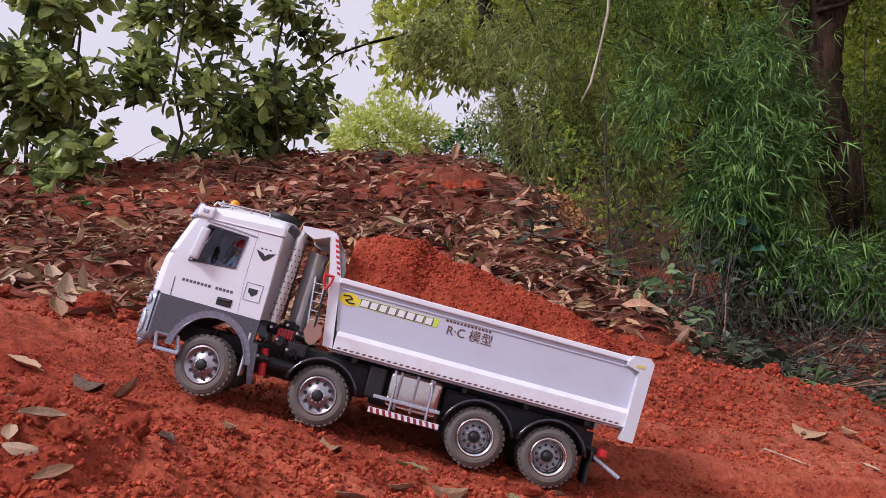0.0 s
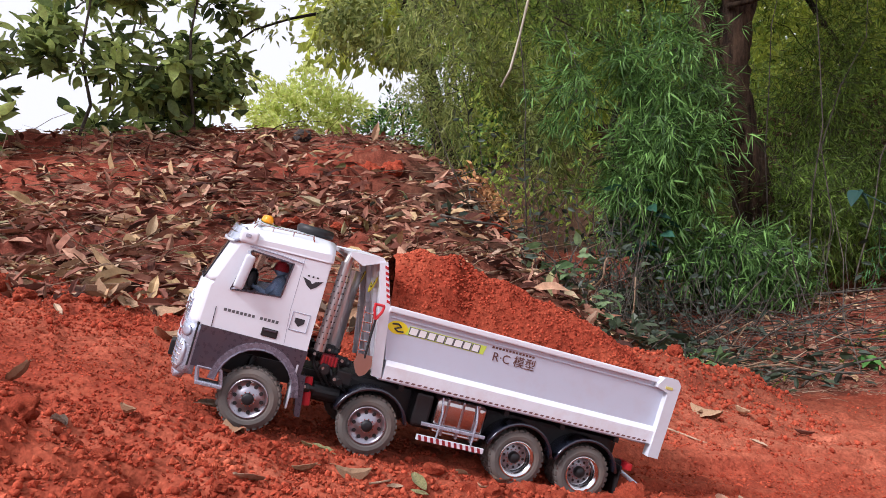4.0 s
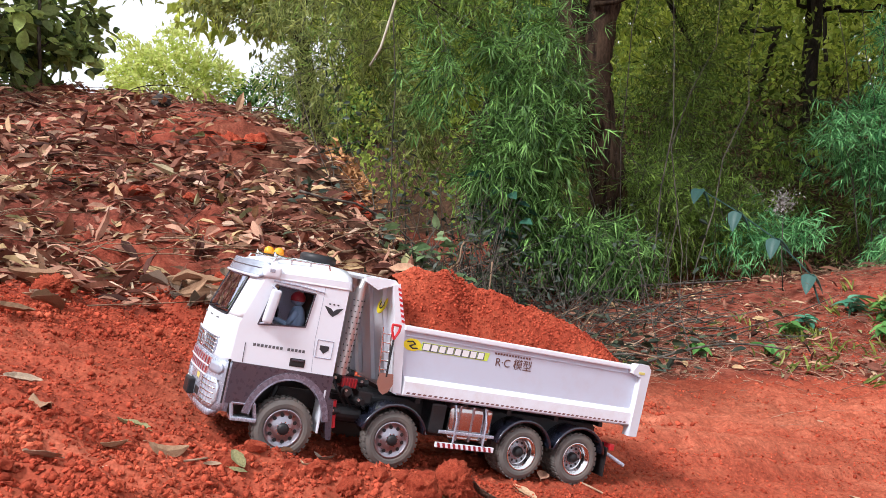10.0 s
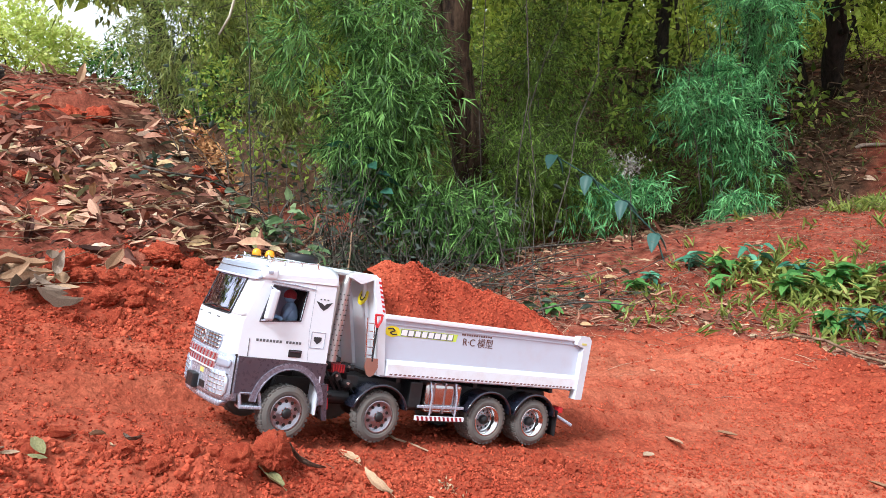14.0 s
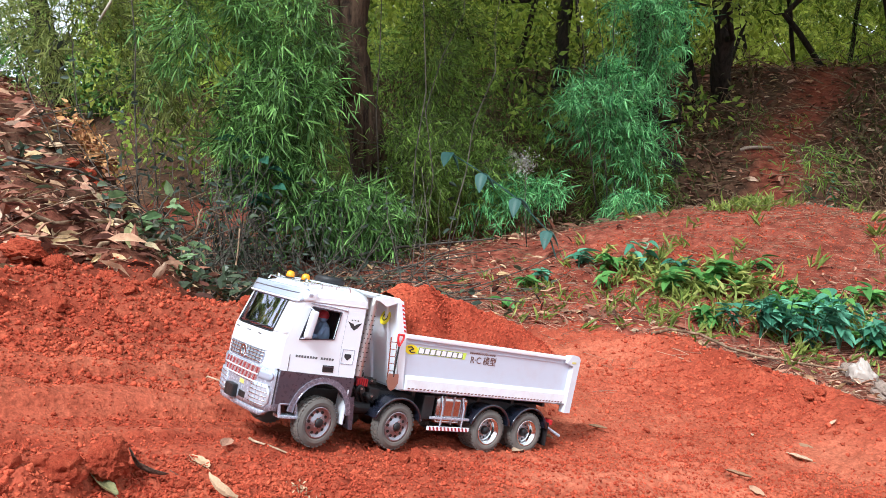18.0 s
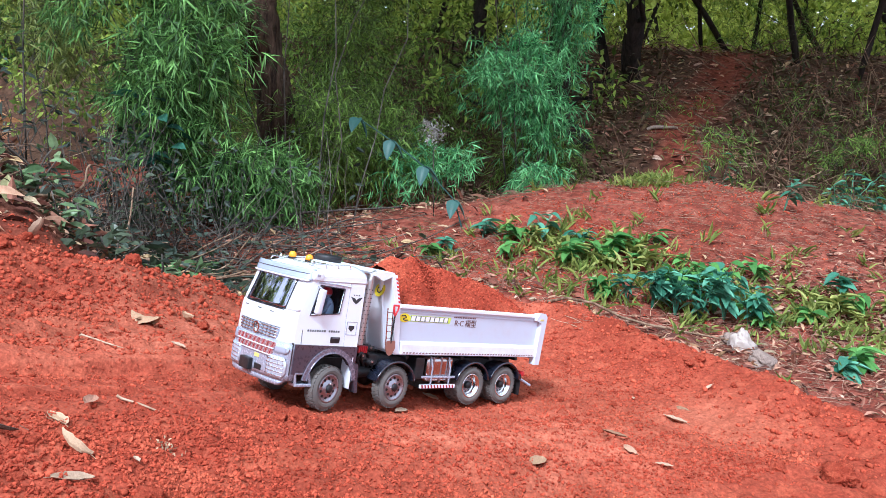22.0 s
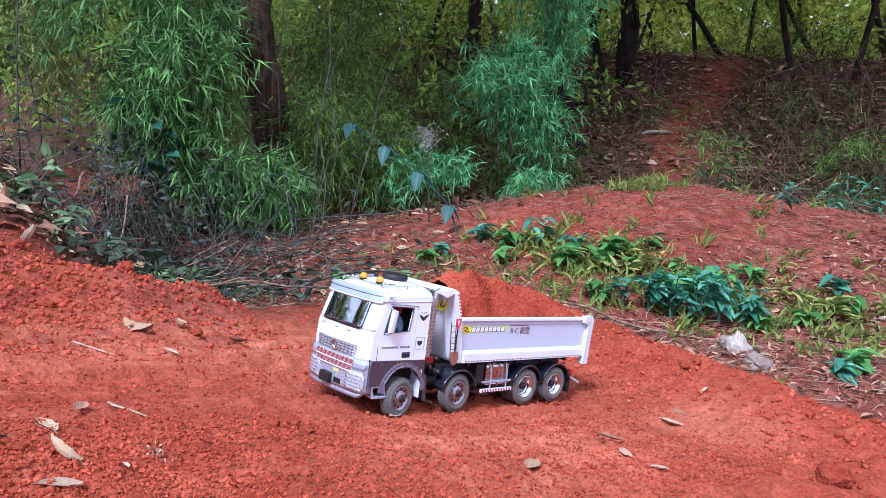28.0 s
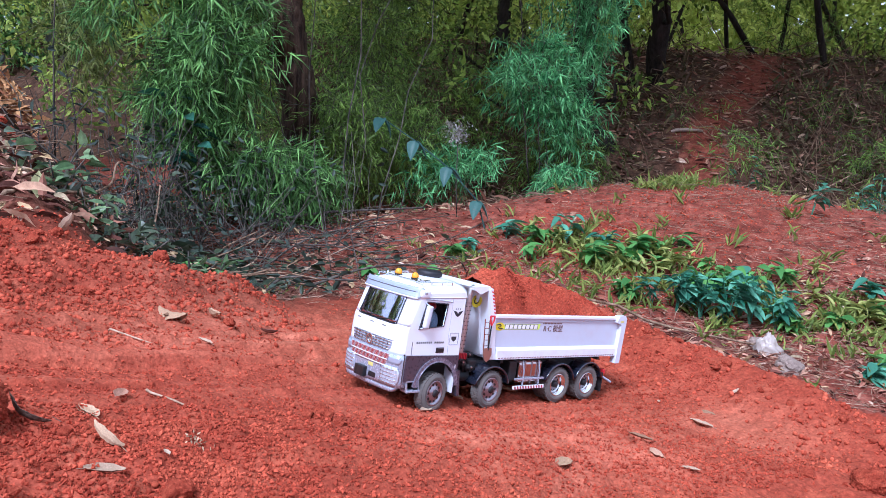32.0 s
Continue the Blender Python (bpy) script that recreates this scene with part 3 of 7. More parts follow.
m_greyink = mat("grey_decal", (0.10, 0.10, 0.11), 0.5)
m_decal_white = mat("white_decal", (0.8, 0.8, 0.8), 0.4)
m_brown_ink = mat("brown_decal", (0.12, 0.05, 0.04), 0.5)
m_lamp = mat("clear_lens", (0.62, 0.66, 0.74), 0.14, 0.5)
m_cloth = mat("blue_grey_cloth", (0.30, 0.36, 0.48), 0.8)
m_glass = mat("window_glass", (0.75, 0.8, 0.85), 0.03)
m_glass.node_tree.nodes["Principled BSDF"].inputs["Transmission Weight"].default_value = 1.0
m_glass.node_tree.nodes["Principled BSDF"].inputs["IOR"].default_value = 1.1
m_screen = mat("tinted_windscreen", (0.66, 0.66, 0.82), 0.04, 0.75, 0.9)
m_screen.node_tree.nodes["Principled BSDF"].inputs["Transmission Weight"].default_value = 1.0
m_screen.node_tree.nodes["Principled BSDF"].inputs["IOR"].default_value = 1.1
# chrome with the red soil's reflection put into its colour as pink
m_pink = dusty("chrome_red_soil_tint", (0.62, 0.36, 0.36), 0.25, 0.7, 0.15)

truck = tagged(new("dump_truck"), "white and grey eight-wheeled model dump truck heaped with red soil", "model truck")
B = bmesh.new
HUBS = (0.245, 0.084, -0.139, -0.245)
R_WHEEL = 0.0415


# ---- cab ----
def nose(u, z):
    """A point of the cab's front: u runs from -1 to 1 across it, rounding into the sides."""
    xs = float(np.interp(z, [.119, .172, .244, .258], [.333, .331, .306, .301]))
    d = float(np.interp(z, [.119, .145, .176, .235], [.0175, .0190, .0165, .0165]))
    return xs + d * max(0.0, 1 - abs(u) ** 2.6) ** (1 / 2.6), u * .0908


def nose_panel(bm, z0, z1, lo, hi, out=0.0, thick=.002, rows=6, cols=24, corner=0.0):
    """A plate that follows the cab's front between two heights; lo and hi are its ends at the bottom and at the top."""
    front, back = [], []
    for i in range(rows + 1):
        f = i / rows
        z, a, b = z0 + (z1 - z0) * f, lo[0] + (lo[1] - lo[0]) * f, hi[0] + (hi[1] - hi[0]) * f
        e = max(0.0, abs(2 * f - 1) - .55) / .45
        inset = corner * (1 - math.sqrt(max(0.0, 1 - e * e)))
        a, b = a + inset, b - inset
        for line, dx in ((front, out), (back, out - thick)):
            line.append([])
            for j in range(cols + 1):
                x, y = nose(a + (b - a) * j / cols, z)
                line[-1].append(bm.verts.new((x + dx, y * (1 + max(0, out) * 4), z)))
    for g in (front, back):
        for i in range(rows):
            for j in range(cols):
                bm.faces.new((g[i][j], g[i][j + 1], g[i + 1][j + 1], g[i + 1][j]))
    loop = lambda g: g[0] + [r[-1] for r in g[1:]] + g[-1][-2::-1] + [r[0] for r in g[-2:0:-1]]
    a, b = loop(front), loop(back)
    for k in range(len(a)):
        bm.faces.new((a[k], a[(k + 1) % len(a)], b[(k + 1) % len(a)], b[k]))
    return bm


def nose_line(z0, z1, u0, u1, out, r, n=16):
    """A thin trim along the cab's front."""
    pts = []
    for k in range(n + 1):
        f = k / n
        z = z0 + (z1 - z0) * f
        x, y = nose(u0 + (u1 - u0) * f, z)
        pts.append((x + out, y, z))
    return bent_rod(B(), pts, r, r, 6)


def build_cab():
    side = dict(A=(.333, .1215), B=(.331, .172), C=(.306, .244), D=(.192, .251), E=(.190, .1195),
                W1=(.294, .229), W2=(.238, .226), W3=(.243, .180), W4=(.307, .174))
    for s in (1, -1):
        y0, y1 = s * .0875, s * .0910
        bm = B()
        for poly in ("B C W1 W4", "C D W2 W1", "D E W3 W2", "A B W4 W3 E"):
            prism(bm, [side[k] for k in poly.split()], y0, y1)
        bmesh.ops.remove_doubles(bm, verts=bm.verts[:], dist=1e-5)
        part("cab_side", bm, m_white, truck, "white cab side with a window opening")
    # back wall with a rounded sleeper corner, nose panel below the windscreen
    part("cab_back", block(B(), (.190, -.0874, .121), (.193, .0874, .250)), m_white, truck)
    part("cab_front", nose_panel(B(), .1205, .1790, (-1, -1), (1, 1), 0, .003, 10, 40), m_white, truck, "rounded white cab front", True)
    for lo, hi in ((-1, -.69), (.69, 1)):
        part("windscreen_pillar", nose_panel(B(), .1788, .2400, (lo, lo), (hi, hi), 0, .003, 8, 12), m_white, truck, "", True)
    part("windscreen_header", nose_panel(B(), .2360, .2400, (-.695, -.695), (.695, .695), 0, .003, 1, 24), m_white, truck, "", True)
    # crowned roof, rolling over into the sides
    bm = B()
    n, k = 16, 24
    g = []
    for i in range(n + 1):
        f = (i / n) ** 1.4
        top = float(np.interp(f, [0, .04, .12, .3, .6, 1], [.2470, .2530, .2585, .2650, .2690, .2670]))
        low = .2375 + .0030 * f
        row = []
        for j in range(k + 1):
            u = 2 * j / k - 1
            x0 = nose(u * .985, .2400)[0] + .001
            row.append(bm.verts.new((x0 + (.1885 - x0) * f, u * .0917, low + (top - low) * max(0.0, 1 - abs(u) ** 3.2) ** (1 / 2.4))))
        g.append(row)
    for i in range(n):
        for j in range(k):
            bm.faces.new((g[i][j], g[i][j + 1], g[i + 1][j + 1], g[i + 1][j]))
    r = bmesh.ops.extrude_face_region(bm, geom=bm.faces[:])
    bmesh.ops.translate(bm, vec=(0, 0, -.002), verts=[v for v in r["geom"] if isinstance(v, bmesh.types.BMVert)])
    part("roof", bm, m_white, truck, "", True)
    # sun visor over the windscreen
    vi = part("sun_visor", nose_panel(B(), .2345, .2560, (-1, -1), (1, 1), .0050, .004, 6, 36, .02), m_visor, truck, "silver-blue sun visor", True)
    part("visor_lip", nose_line(.2350, .2350, -.99, .99, .0055, .0018, 30), m_post, vi, "", True)
    part("visor_line", nose_line(.2470, .2470, -.97, .97, .0052, .0009, 30), m_grey, vi, "", True)
    # windscreen, wipers
    ws = part("windscreen", nose_panel(B(), .1790, .2370, (-.70, -.68), (.70, .68), .0012, .0008, 10, 26, .05), m_screen, truck, "dark reflecting windscreen", True)
    ws.visible_shadow = False
    for z0, z1, u0, u1 in ((.1785, .1785, -.68, .68), (.1785, .2370, .705, .685), (.1785, .2370, -.705, -.685)):
        part("screen_seal", nose_line(z0, z1, u0, u1, .0014, .0011), m_black, ws, "", True)
    for u in (-.52, .02):
        a, b = nose(u, .1790), nose(u + .50, .1850)
        part("wiper", rod(B(), (a[0] + .003, a[1], .1790), (b[0] + .003, b[1], .1850), .0011), m_black, ws)
    for u in (-.62, -.10, .34):
        a = nose(u, .1700)
        part("washer_slot", block(B(), (a[0] - .001, a[1] - .006, .1690), (a[0] + .0012, a[1] + .006, .1706), .0004), m_greyink, truck)
    for s in (1, -1):
        w = part("side_window", prism(B(), [side[k] for k in ("W1", "W2", "W3", "W4")], s * .0885, s * .0892), m_glass, truck, "clear side window")
        w.visible_shadow = False
        tube_pts = [(side[q][0], s * .0915, side[q][1]) for q in ("W1", "W2", "W3", "W4", "W1")]
        part("window_seal", tube(B(), tube_pts, .0011, 6), m_grey, truck)
        part("rain_guard", tube(B(), [(.298, s * .0918, .2335), (.262, s * .0922, .2330), (.226, s * .0918, .2300)], .0010, 6), m_lgrey, truck)
        # door: panel lines, handle
        d = part("door_line", tube(B(), [(.226, s * .0910, .238), (.226, s * .0910, .165), (.222, s * .0910, .122)], .0003, 5), m_visor, truck)
        part("door_line", tube(B(), [(.317, s * .0911, .122), (.318, s * .0911, .148)], .0006, 5), m_grey, truck)
        hbm = block(B(), (.2335, min(s * .0905, s * .0922), .1255), (.2545, max(s * .0905, s * .0922), .1365), .0012)
        h = part("door_handle", hbm, m_black, truck, "black recessed door handle")
        part("grip", block(B(), (.236, min(s * .092, s * .0935), .1330), (.252, max(s * .092, s * .0935), .1353), .0006), m_grey, h)
        # mirror
        mb = block(B(), (-.0065, -.005, -.023), (.0065, .005, .023), .004, 3, pose(.2965, s * .1015, .2005, 0, -7, 0))
        mi = part("mirror", mb, m_post, truck, "silver-white door mirror", True)
        part("mirror_arm", tube(B(), [(.298, s * .0905, .2270), (.294, s * .101, .2225)], .0012), m_lgrey, mi)
        part("mirror_arm", tube(B(), [(.306, s * .0905, .1750), (.299, s * .101, .1780)], .0012), m_lgrey, mi)
        km = part("visor_end", block(B(), (.2900, min(s * .084, s * .0950), .2360), (.3145, max(s * .084, s * .0950), .2535), .0055, 4), m_white, truck, "rounded white end of the visor", True)
        part("marker_lamp", block(B(), (.3000, min(s * .0952, s * .0962), .2440), (.3070, max(s * .0952, s * .0962), .2485), .0004), m_lgrey, km)
    # plain shapes for the door marks: a row of bars, a winged V, a small shield
    for i in range(14):
        if i == 8:
            continue
        x = .3060 - i * .0052
        part("door_mark", block(B(), (x - .0019, .0908, .1450), (x + .0017, .0913, .1488)), m_greyink, truck)
    v = B()
    prism(v, [(.2225, .2135), (.2150, .2040), (.2085, .1995), (.2020, .2040), (.1945, .2135), (.2050, .2105), (.2085, .2070), (.2120, .2105)], .0908, .0914)
    part("winged_mark", v, m_ink, truck)
    for dx in (-.006, 0, .006):
        part("dot_mark", block(B(), (.2080 + dx, .0908, .2155), (.2105 + dx, .0914, .2175)), m_ink, truck)
    e = B()
    prism(e, [(.217, .159), (.204, .159), (.204, .1535), (.2105, .148), (.217, .1535)], .0908, .0914)
    part("shield_mark", e, m_ink, truck)
    fr = tube(B(), [(.2215, .0909, .166), (.1985, .0912, .166), (.1985, .0912, .142), (.2215, .0912, .142), (.2215, .0912, .166)], .0006, 5)
    part("hatch_line", fr, m_visor, truck)
    # interior: floor, seat, wheel, driver doll as one plain shape
    part("dashboard", block(B(), (.285, -.084, .122), (.325, .084, .178), .005), m_grey, truck)
    seat = part("driver_seat", block(B(), (.226, .025, .123), (.236, .075, .225), .004), m_black, truck)
    part("cushion", block(B(), (.232, .025, .150), (.265, .075, .162), .004), m_black, seat)
    part("steering_wheel", lathe(B(), [(-.0015, .0130), (.0015, .0130), (.0015, .0150), (-.0015, .0150)], 20, pose(.283, .05, .190, 0, 0, -65)), m_black, truck)
    bm = B()
    bmesh.ops.create_uvsphere(bm, u_segments=14, v_segments=10, radius=1, matrix=pose(.246, .052, .182) @ Matrix.Diagonal((.012, .019, .024, 1)))
    rod(bm, (.250, .064, .196), (.262, .066, .178), .005, .004)
    rod(bm, (.262, .066, .178), (.281, .060, .183), .004, .003)
    bmesh.ops.create_uvsphere(bm, u_segments=14, v_segments=10, radius=.0105, matrix=pose(.249, .052, .214))
    for f in bm.faces:
        f.material_index = 1 if f.calc_center_median().z > .2095 else 0
    doll = part("driver_doll", bm, m_cloth, truck, "small driver doll in a blue shirt and red cap", True)
    doll.data.materials.append(m_red)
    # roof gear
    for s in (1, -1):
        b = part("beacon", lathe(B(), [(0, .0072), (.004, .0075), (.009, .0062), (.0115, .003)], 18, pose(.283, s * .028, .2670, 90)), m_amber, truck, "amber beacon", True)
        part("beacon_foot", lathe(B(), [(0, .0082), (.003, .0082)], 18, pose(.283, s * .028, .2645, 90)), m_black, b)
        rail = part("roof_rail", tube(B(), [(.300, s * .074, .2575), (.297, s * .074, .2640), (.222, s * .074, .2680), (.219, s * .074, .2600)], .0013), m_chrome, truck)
        for x in (.275, .248):
            part("rail_post", rod(B(), (x, s * .074, .2585), (x, s * .074, .2655), .0011), m_chrome, rail)
        horn = part("air_horn", lathe(B(), [(0, .0016), (.022, .0018), (.030, .0042), (.033, .0062)], 14, pose(.262, s * .052, .2655, 0, 0, -90)), m_chrome, truck, "chrome air horn", True)
        part("horn_foot", rod(B(), (.274, s * .052, .2580), (.274, s * .052, .2650), .0014), m_black, horn)
    part("roof_bar", tube(B(), [(.297, -.074, .2640), (.297, .074, .2640)], .0013), m_chrome, truck)
    part("roof_spare", lathe(B(), [(0, .024), (.003, .027), (.010, .027), (.013, .023)], 28, pose(.213, -.010, .2680, 90)), m_black, truck, "black round cover on the roof", True)
    # grille, badge, bumper, lamps, steps
    gb = part("grille", nose_panel(B(), .1225, .1470, (-.66, -.74), (.66, .74), .0012, .002, 4, 24, .06), m_visor, truck, "silver upper grille with a chrome mesh")
    for z, h in ((.1270, .66), (.1325, .68), (.1380, .70), (.1435, .71)):
        part("grille_bar", nose_line(z, z, -h, h, .0020, .0013), m_chrome, gb, "", True)
    for k in range(21):
        u = (k - 10) * .066
        a, b = nose(u - .018, .1240), nose(u + .018, .1460)
        part("mesh_bar", rod(B(), (a[0] + .0022, a[1], .1240), (b[0] + .0022, b[1], .1460), .0008, n=6), m_greyink if k % 2 else m_lamp, gb)
    part("grille_frame", nose_line(.1478, .1478, -.75, .75, .0018, .0014, 24), m_white, gb, "", True)
    for z, h in ((.1080, .68), (.0955, .62)):
        lg = part("lower_grille", nose_panel(B(), z, z + .0105, (-h, -h - .04), (h, h + .04), .0042, .003, 2, 22, .03), m_pink, truck, "chrome grille slat with hatching, its pink reflection painted in")
        for q in range(17):
            u = (q - 8) * .077 * h / .66
            a, b = nose(u - .022, z + .0008), nose(u + .022, z + .0097)
            part("hatch_bar", rod(B(), (a[0] + .0045, a[1], z + .0008), (b[0] + .0045, b[1], z + .0097), .0008, n=5), m_lamp if q % 2 else m_darkred, lg)
        part("slat_trim", nose_line(z - .0008, z - .0008, -h, h, .0050, .0012, 22), m_post, lg, "", True)
    part("badge", lathe(B(), [(0, .0105), (.003, .0105), (.003, .0080), (0, .0080)], 24, pose(.3530, 0, .1355, 0, 0, -90)), m_chrome, truck, "chrome ring badge")
    bumper = part("bumper", nose_panel(B(), .0560, .1205, (-1, -1), (1, 1), .0025, .012, 6, 36), m_lgrey, truck, "silver grey front bumper", True)
    part("bumper_lip", nose_panel(B(), .0460, .0556, (-.86, -.95), (.86, .95), .0010, .010, 2, 28), m_lgrey, truck, "", True)
    part("bumper_groove", nose_line(.0935, .0935, -.98, .98, .0028, .0008, 30), m_greyink, bumper, "", True)
    part("tow_slot", nose_panel(B(), .0620, .0720, (.10, .10), (.34, .34), .0032, .002, 2, 6), m_black, bumper)
    part("winch_box", block(B(), (.350, -.030, .057), (.362, .002, .078), .002), m_black, truck)
    part("front_plate", block(B(), (.3515, .004, .083), (.3535, .020, .090), .0005), m_plate, truck, "small yellowish plate")
    for s in (1, -1):
        lo, hi = (.50, .985) if s > 0 else (-.985, -.50)
        hl = part("headlight", nose_panel(B(), .0590, .0960, (lo, lo), (hi, hi), .0042, .003, 4, 12, .05), m_lamp, truck, "clear headlight behind bars", True)
        for k in range(5):
            z = .0630 + k * .0068
            part("lamp_guard", nose_line(z, z, lo + .02, hi - .01, .0050, .0009, 10), m_chrome, hl, "", True)
        for q in (.60, .72, .84, .94):
            part("lamp_rib", nose_line(.0600, .0950, s * q, s * q, .0048, .0007, 4), m_lgrey, hl)
        cl = (.66, .99) if s > 0 else (-.99, -.66)
        part("corner_lamp", nose_panel(B(), .1020, .1165, (cl[0], cl[0]), (cl[1], cl[1]), .0034, .002, 3, 10, .03), m_visor, truck, "silver corner lamp cover", True)
        # dark lower side of the cab, its wheel arch, step and flap
        sk = B()
        y0, y1 = s * .084, s * .0925
        arch = [(HUBS[0] + .0505 * math.cos(a), .0515 + .0560 * math.sin(a)) for a in [math.radians(28 + 12.9 * q) for q in range(10)]]
        prism(sk, [(.329, .1213), (.329, .0680), (.296, .0680)] + arch[0:1] + arch[1:] + [(.190, .0790), (.189, .1193)], y0, y1)
        part("side_skirt", sk, m_grey, truck, "dark grey lower cab side")
        fa = B()
        rad = [math.radians(6 + 12 * q) for q in range(15)]
        prism(fa, [(HUBS[0] + .0600 * math.cos(a), .0505 + .0660 * math.sin(a)) for a in rad] + [(HUBS[0] + .0515 * math.cos(a), .0505 + .0575 * math.sin(a)) for a in rad[::-1]], s * .0900, s * .0950)
        wa = part("wheel_arch", fa, m_arch, truck, "silver-purple wheel arch")
        part("arch_edge", bent_rod(B(), [(HUBS[0] + .0515 * math.cos(a), s * .0950, .0505 + .0575 * math.sin(a)) for a in rad], .0014, .0014, 6), m_arch, wa)
        fl = B()
        prism(fl, [(.196, .088), (.183, .088), (.176, .033), (.183, .033)], s * .060, s * .094)
        part("mud_flap", fl, m_grey, truck)
        part("flap_trim", block(B(), (.1955, s * .078 - .015, .040), (.1985, s * .078 + .015, .100), .001, 2, None), m_post, truck, "light edge of the inner fender")
        st = part("cab_step", block(B(), (.283, min(s * .072, s * .094), .0455), (.318, max(s * .072, s * .094), .0510), .0015), m_lgrey, truck, "silver step below the door")
        part("step_bracket", tube(B(), [(.285, s * .090, .050), (.290, s * .090, .069), (.320, s * .090, .069), (.316, s * .090, .050)], .0028), m_lgrey, st)
        part("cab_pillar_trim", rod(B(), (.3330, s * .0905, .1235), (.3330, s * .0905, .066), .0018), m_black, truck)


build_cab()


# ---- chassis, tank, fenders, wheels ----
def build_chassis():
    for s in (1, -1):
        part("frame_rail", block(B(), (-.315, s * .034 - .004, .062), (.315, s * .034 + .004, .088), .001), m_black, truck)
    for x in (.30, .10, -.03, -.19, -.31):
        part("cross_member", block(B(), (x - .005, -.034, .066), (x + .005, .034, .084), .001), m_black, truck)
    for x in HUBS:
        part("axle", rod(B(), (x, -.07, R_WHEEL), (x, .07, R_WHEEL), .007), m_black, truck)
        part("differential", lathe(B(), [(-.016, .006), (-.009, .016), (.009, .016), (.016, .006)], 14, pose(x, 0, R_WHEEL)), m_black, truck, "", True)
        for s in (1, -1):
            part("leaf_spring", block(B(), (x - .042, s * .046 - .004, .052), (x + .042, s * .046 + .004, .060), .002), m_black, truck)
            part("shock_absorber", rod(B(), (x + .018, s * .050, .046), (x + .006, s * .046, .090), .0045), m_black, truck)
    for x0, x1, z0, z1 in ((-.302, -.084, .050, .096), (-.084, .020, .046, .098), (.020, .128, .050, .098)):
        part("underbody_cover", block(B(), (x0 + .002, -.056, z0), (x1 - .002, .056, z1), .006), m_black, truck, "black cover over the drive line")
    for s in (1, -1):
        for k, (x, y, z, r) in enumerate(((.158, .066, .098, .011), (.140, .074, .088, .009), (.172, .052, .112, .010), (.134, .058, .112, .010), (.152, .040, .120, .012), (.176, .076, .070, .008))):
            part("valve_body", lathe(B(), [(-.012, r * .5), (-.011, r * .75), (.004, r * .75), (.005, r * .55), (.011, r * .5)], 12, pose(x, s * y, z, 0, 0, 20 * k)), m_black, truck)
            part("valve_cap", lathe(B(), [(0, .0022), (.003, .0020)], 8, pose(x + .004, s * (y + .011), z + .003, 0, 0, 0 if s > 0 else 180)), m_steel, truck)
    part("gearbox", block(B(), (.105, -.028, .045), (.190, .028, .090), .006), m_black, truck)
    for s in (1, -1):
        part("air_tank", rod(B(), (.128, s * .055, .066), (.165, s * .055, .066), .012, n=16), m_black, truck)
        part("valve_block", block(B(), (.118, s * .062 - .010, .084), (.140, s * .062 + .010, .102), .002), m_black, truck)
        for k in range(4):
            part("hose", tube(B(), [(.178 - k * .011, s * (.050 + .008 * (k % 2)), .118), (.172 - k * .014, s * .072, .098 - .006 * k), (.150 - k * .010, s * .060, .074)], .0020, 6), m_black, truck)
        # fuel tank in its frame, steps with red and white bars
        tank = part("fuel_tank", block(B(), (-.081, s * .0715 - .0175, .0500), (-.004, s * .0715 + .0175, .1010), .009, 3), m_tank, truck, "steel fuel tank with straps", True)
        for x in (-.066, -.043, -.020):
            part("tank_strap", block(B(), (x - .0022, s * .0715 - .0185, .0490), (x + .0022, s * .0715 + .0185, .1020), .002), m_rim, tank)
        part("battery_box", block(B(), (.001, s * .0680 - .0170, .0560), (.026, s * .0680 + .0170, .1000), .003), m_black, truck)
        bar = part("step_bar", block(B(), (-.083, s * .0930 - .0020, .0590), (.012, s * .0930 + .0020, .0640), .001), m_lgrey, truck, "silver step bar")
        for x in (-.062, -.010):
            part("bar_hanger", tube(B(), [(x, s * .090, .102), (x - .004, s * .094, .080), (x - .004, s * .094, .042)], .0016), m_lgrey, bar)
        low = part("lower_step", block(B(), (-.086, s * .0930 - .0025, .0385), (.014, s * .0930 + .0025, .0460), .0008), m_white, truck, "white step with red slanted stripes")
        for k in range(11):
            x = -.082 + k * .0088
            st = B()
            y1 = s * .0957
            prism(st, [(x, .0388), (x + .0042, .0388), (x + .0066, .0457), (x + .0024, .0457)], s * .0954, y1)
            part("stripe", st, m_darkred, low)
        # fenders
        for x in HUBS[1:]:
            fb = B()
            a = [math.radians(14 + 152 * q / 13) for q in range(14)]
            ring = [(x + .0510 * math.cos(t), .0425 + .0500 * math.sin(t)) for t in a] + [(x + .0490 * math.cos(t), .0425 + .0480 * math.sin(t)) for t in a[::-1]]
            prism(fb, ring, s * .048, s * .0955)
            f = part("fender", fb, m_fender, truck, "glossy black wheel fender")
            part("fender_lip", bent_rod(B(), [(px, s * .0955, pz) for px, pz in ring[:14]], .0024, .0024, 8), m_fender, f, "", True)
        part("rear_flap", block(B(), (-.3045, s * .072 - .022, .018), (-.3015, s * .072 + .022, .066), .001), m_black, truck)
        tl = part("tail_light", block(B(), (-.328, s * .068 - .014, .0590), (-.318, s * .068 + .014, .0700), .002), m_red, truck, "red tail light")
        part("light_bracket", block(B(), (-.318, s * .060 - .006, .060), (-.300, s * .060 + .006, .069), .001), m_black, tl)
        part("bumper_arm", rod(B(), (-.312, s * .074, .056), (-.350, s * .086, .038), .0032), m_lgrey, truck)
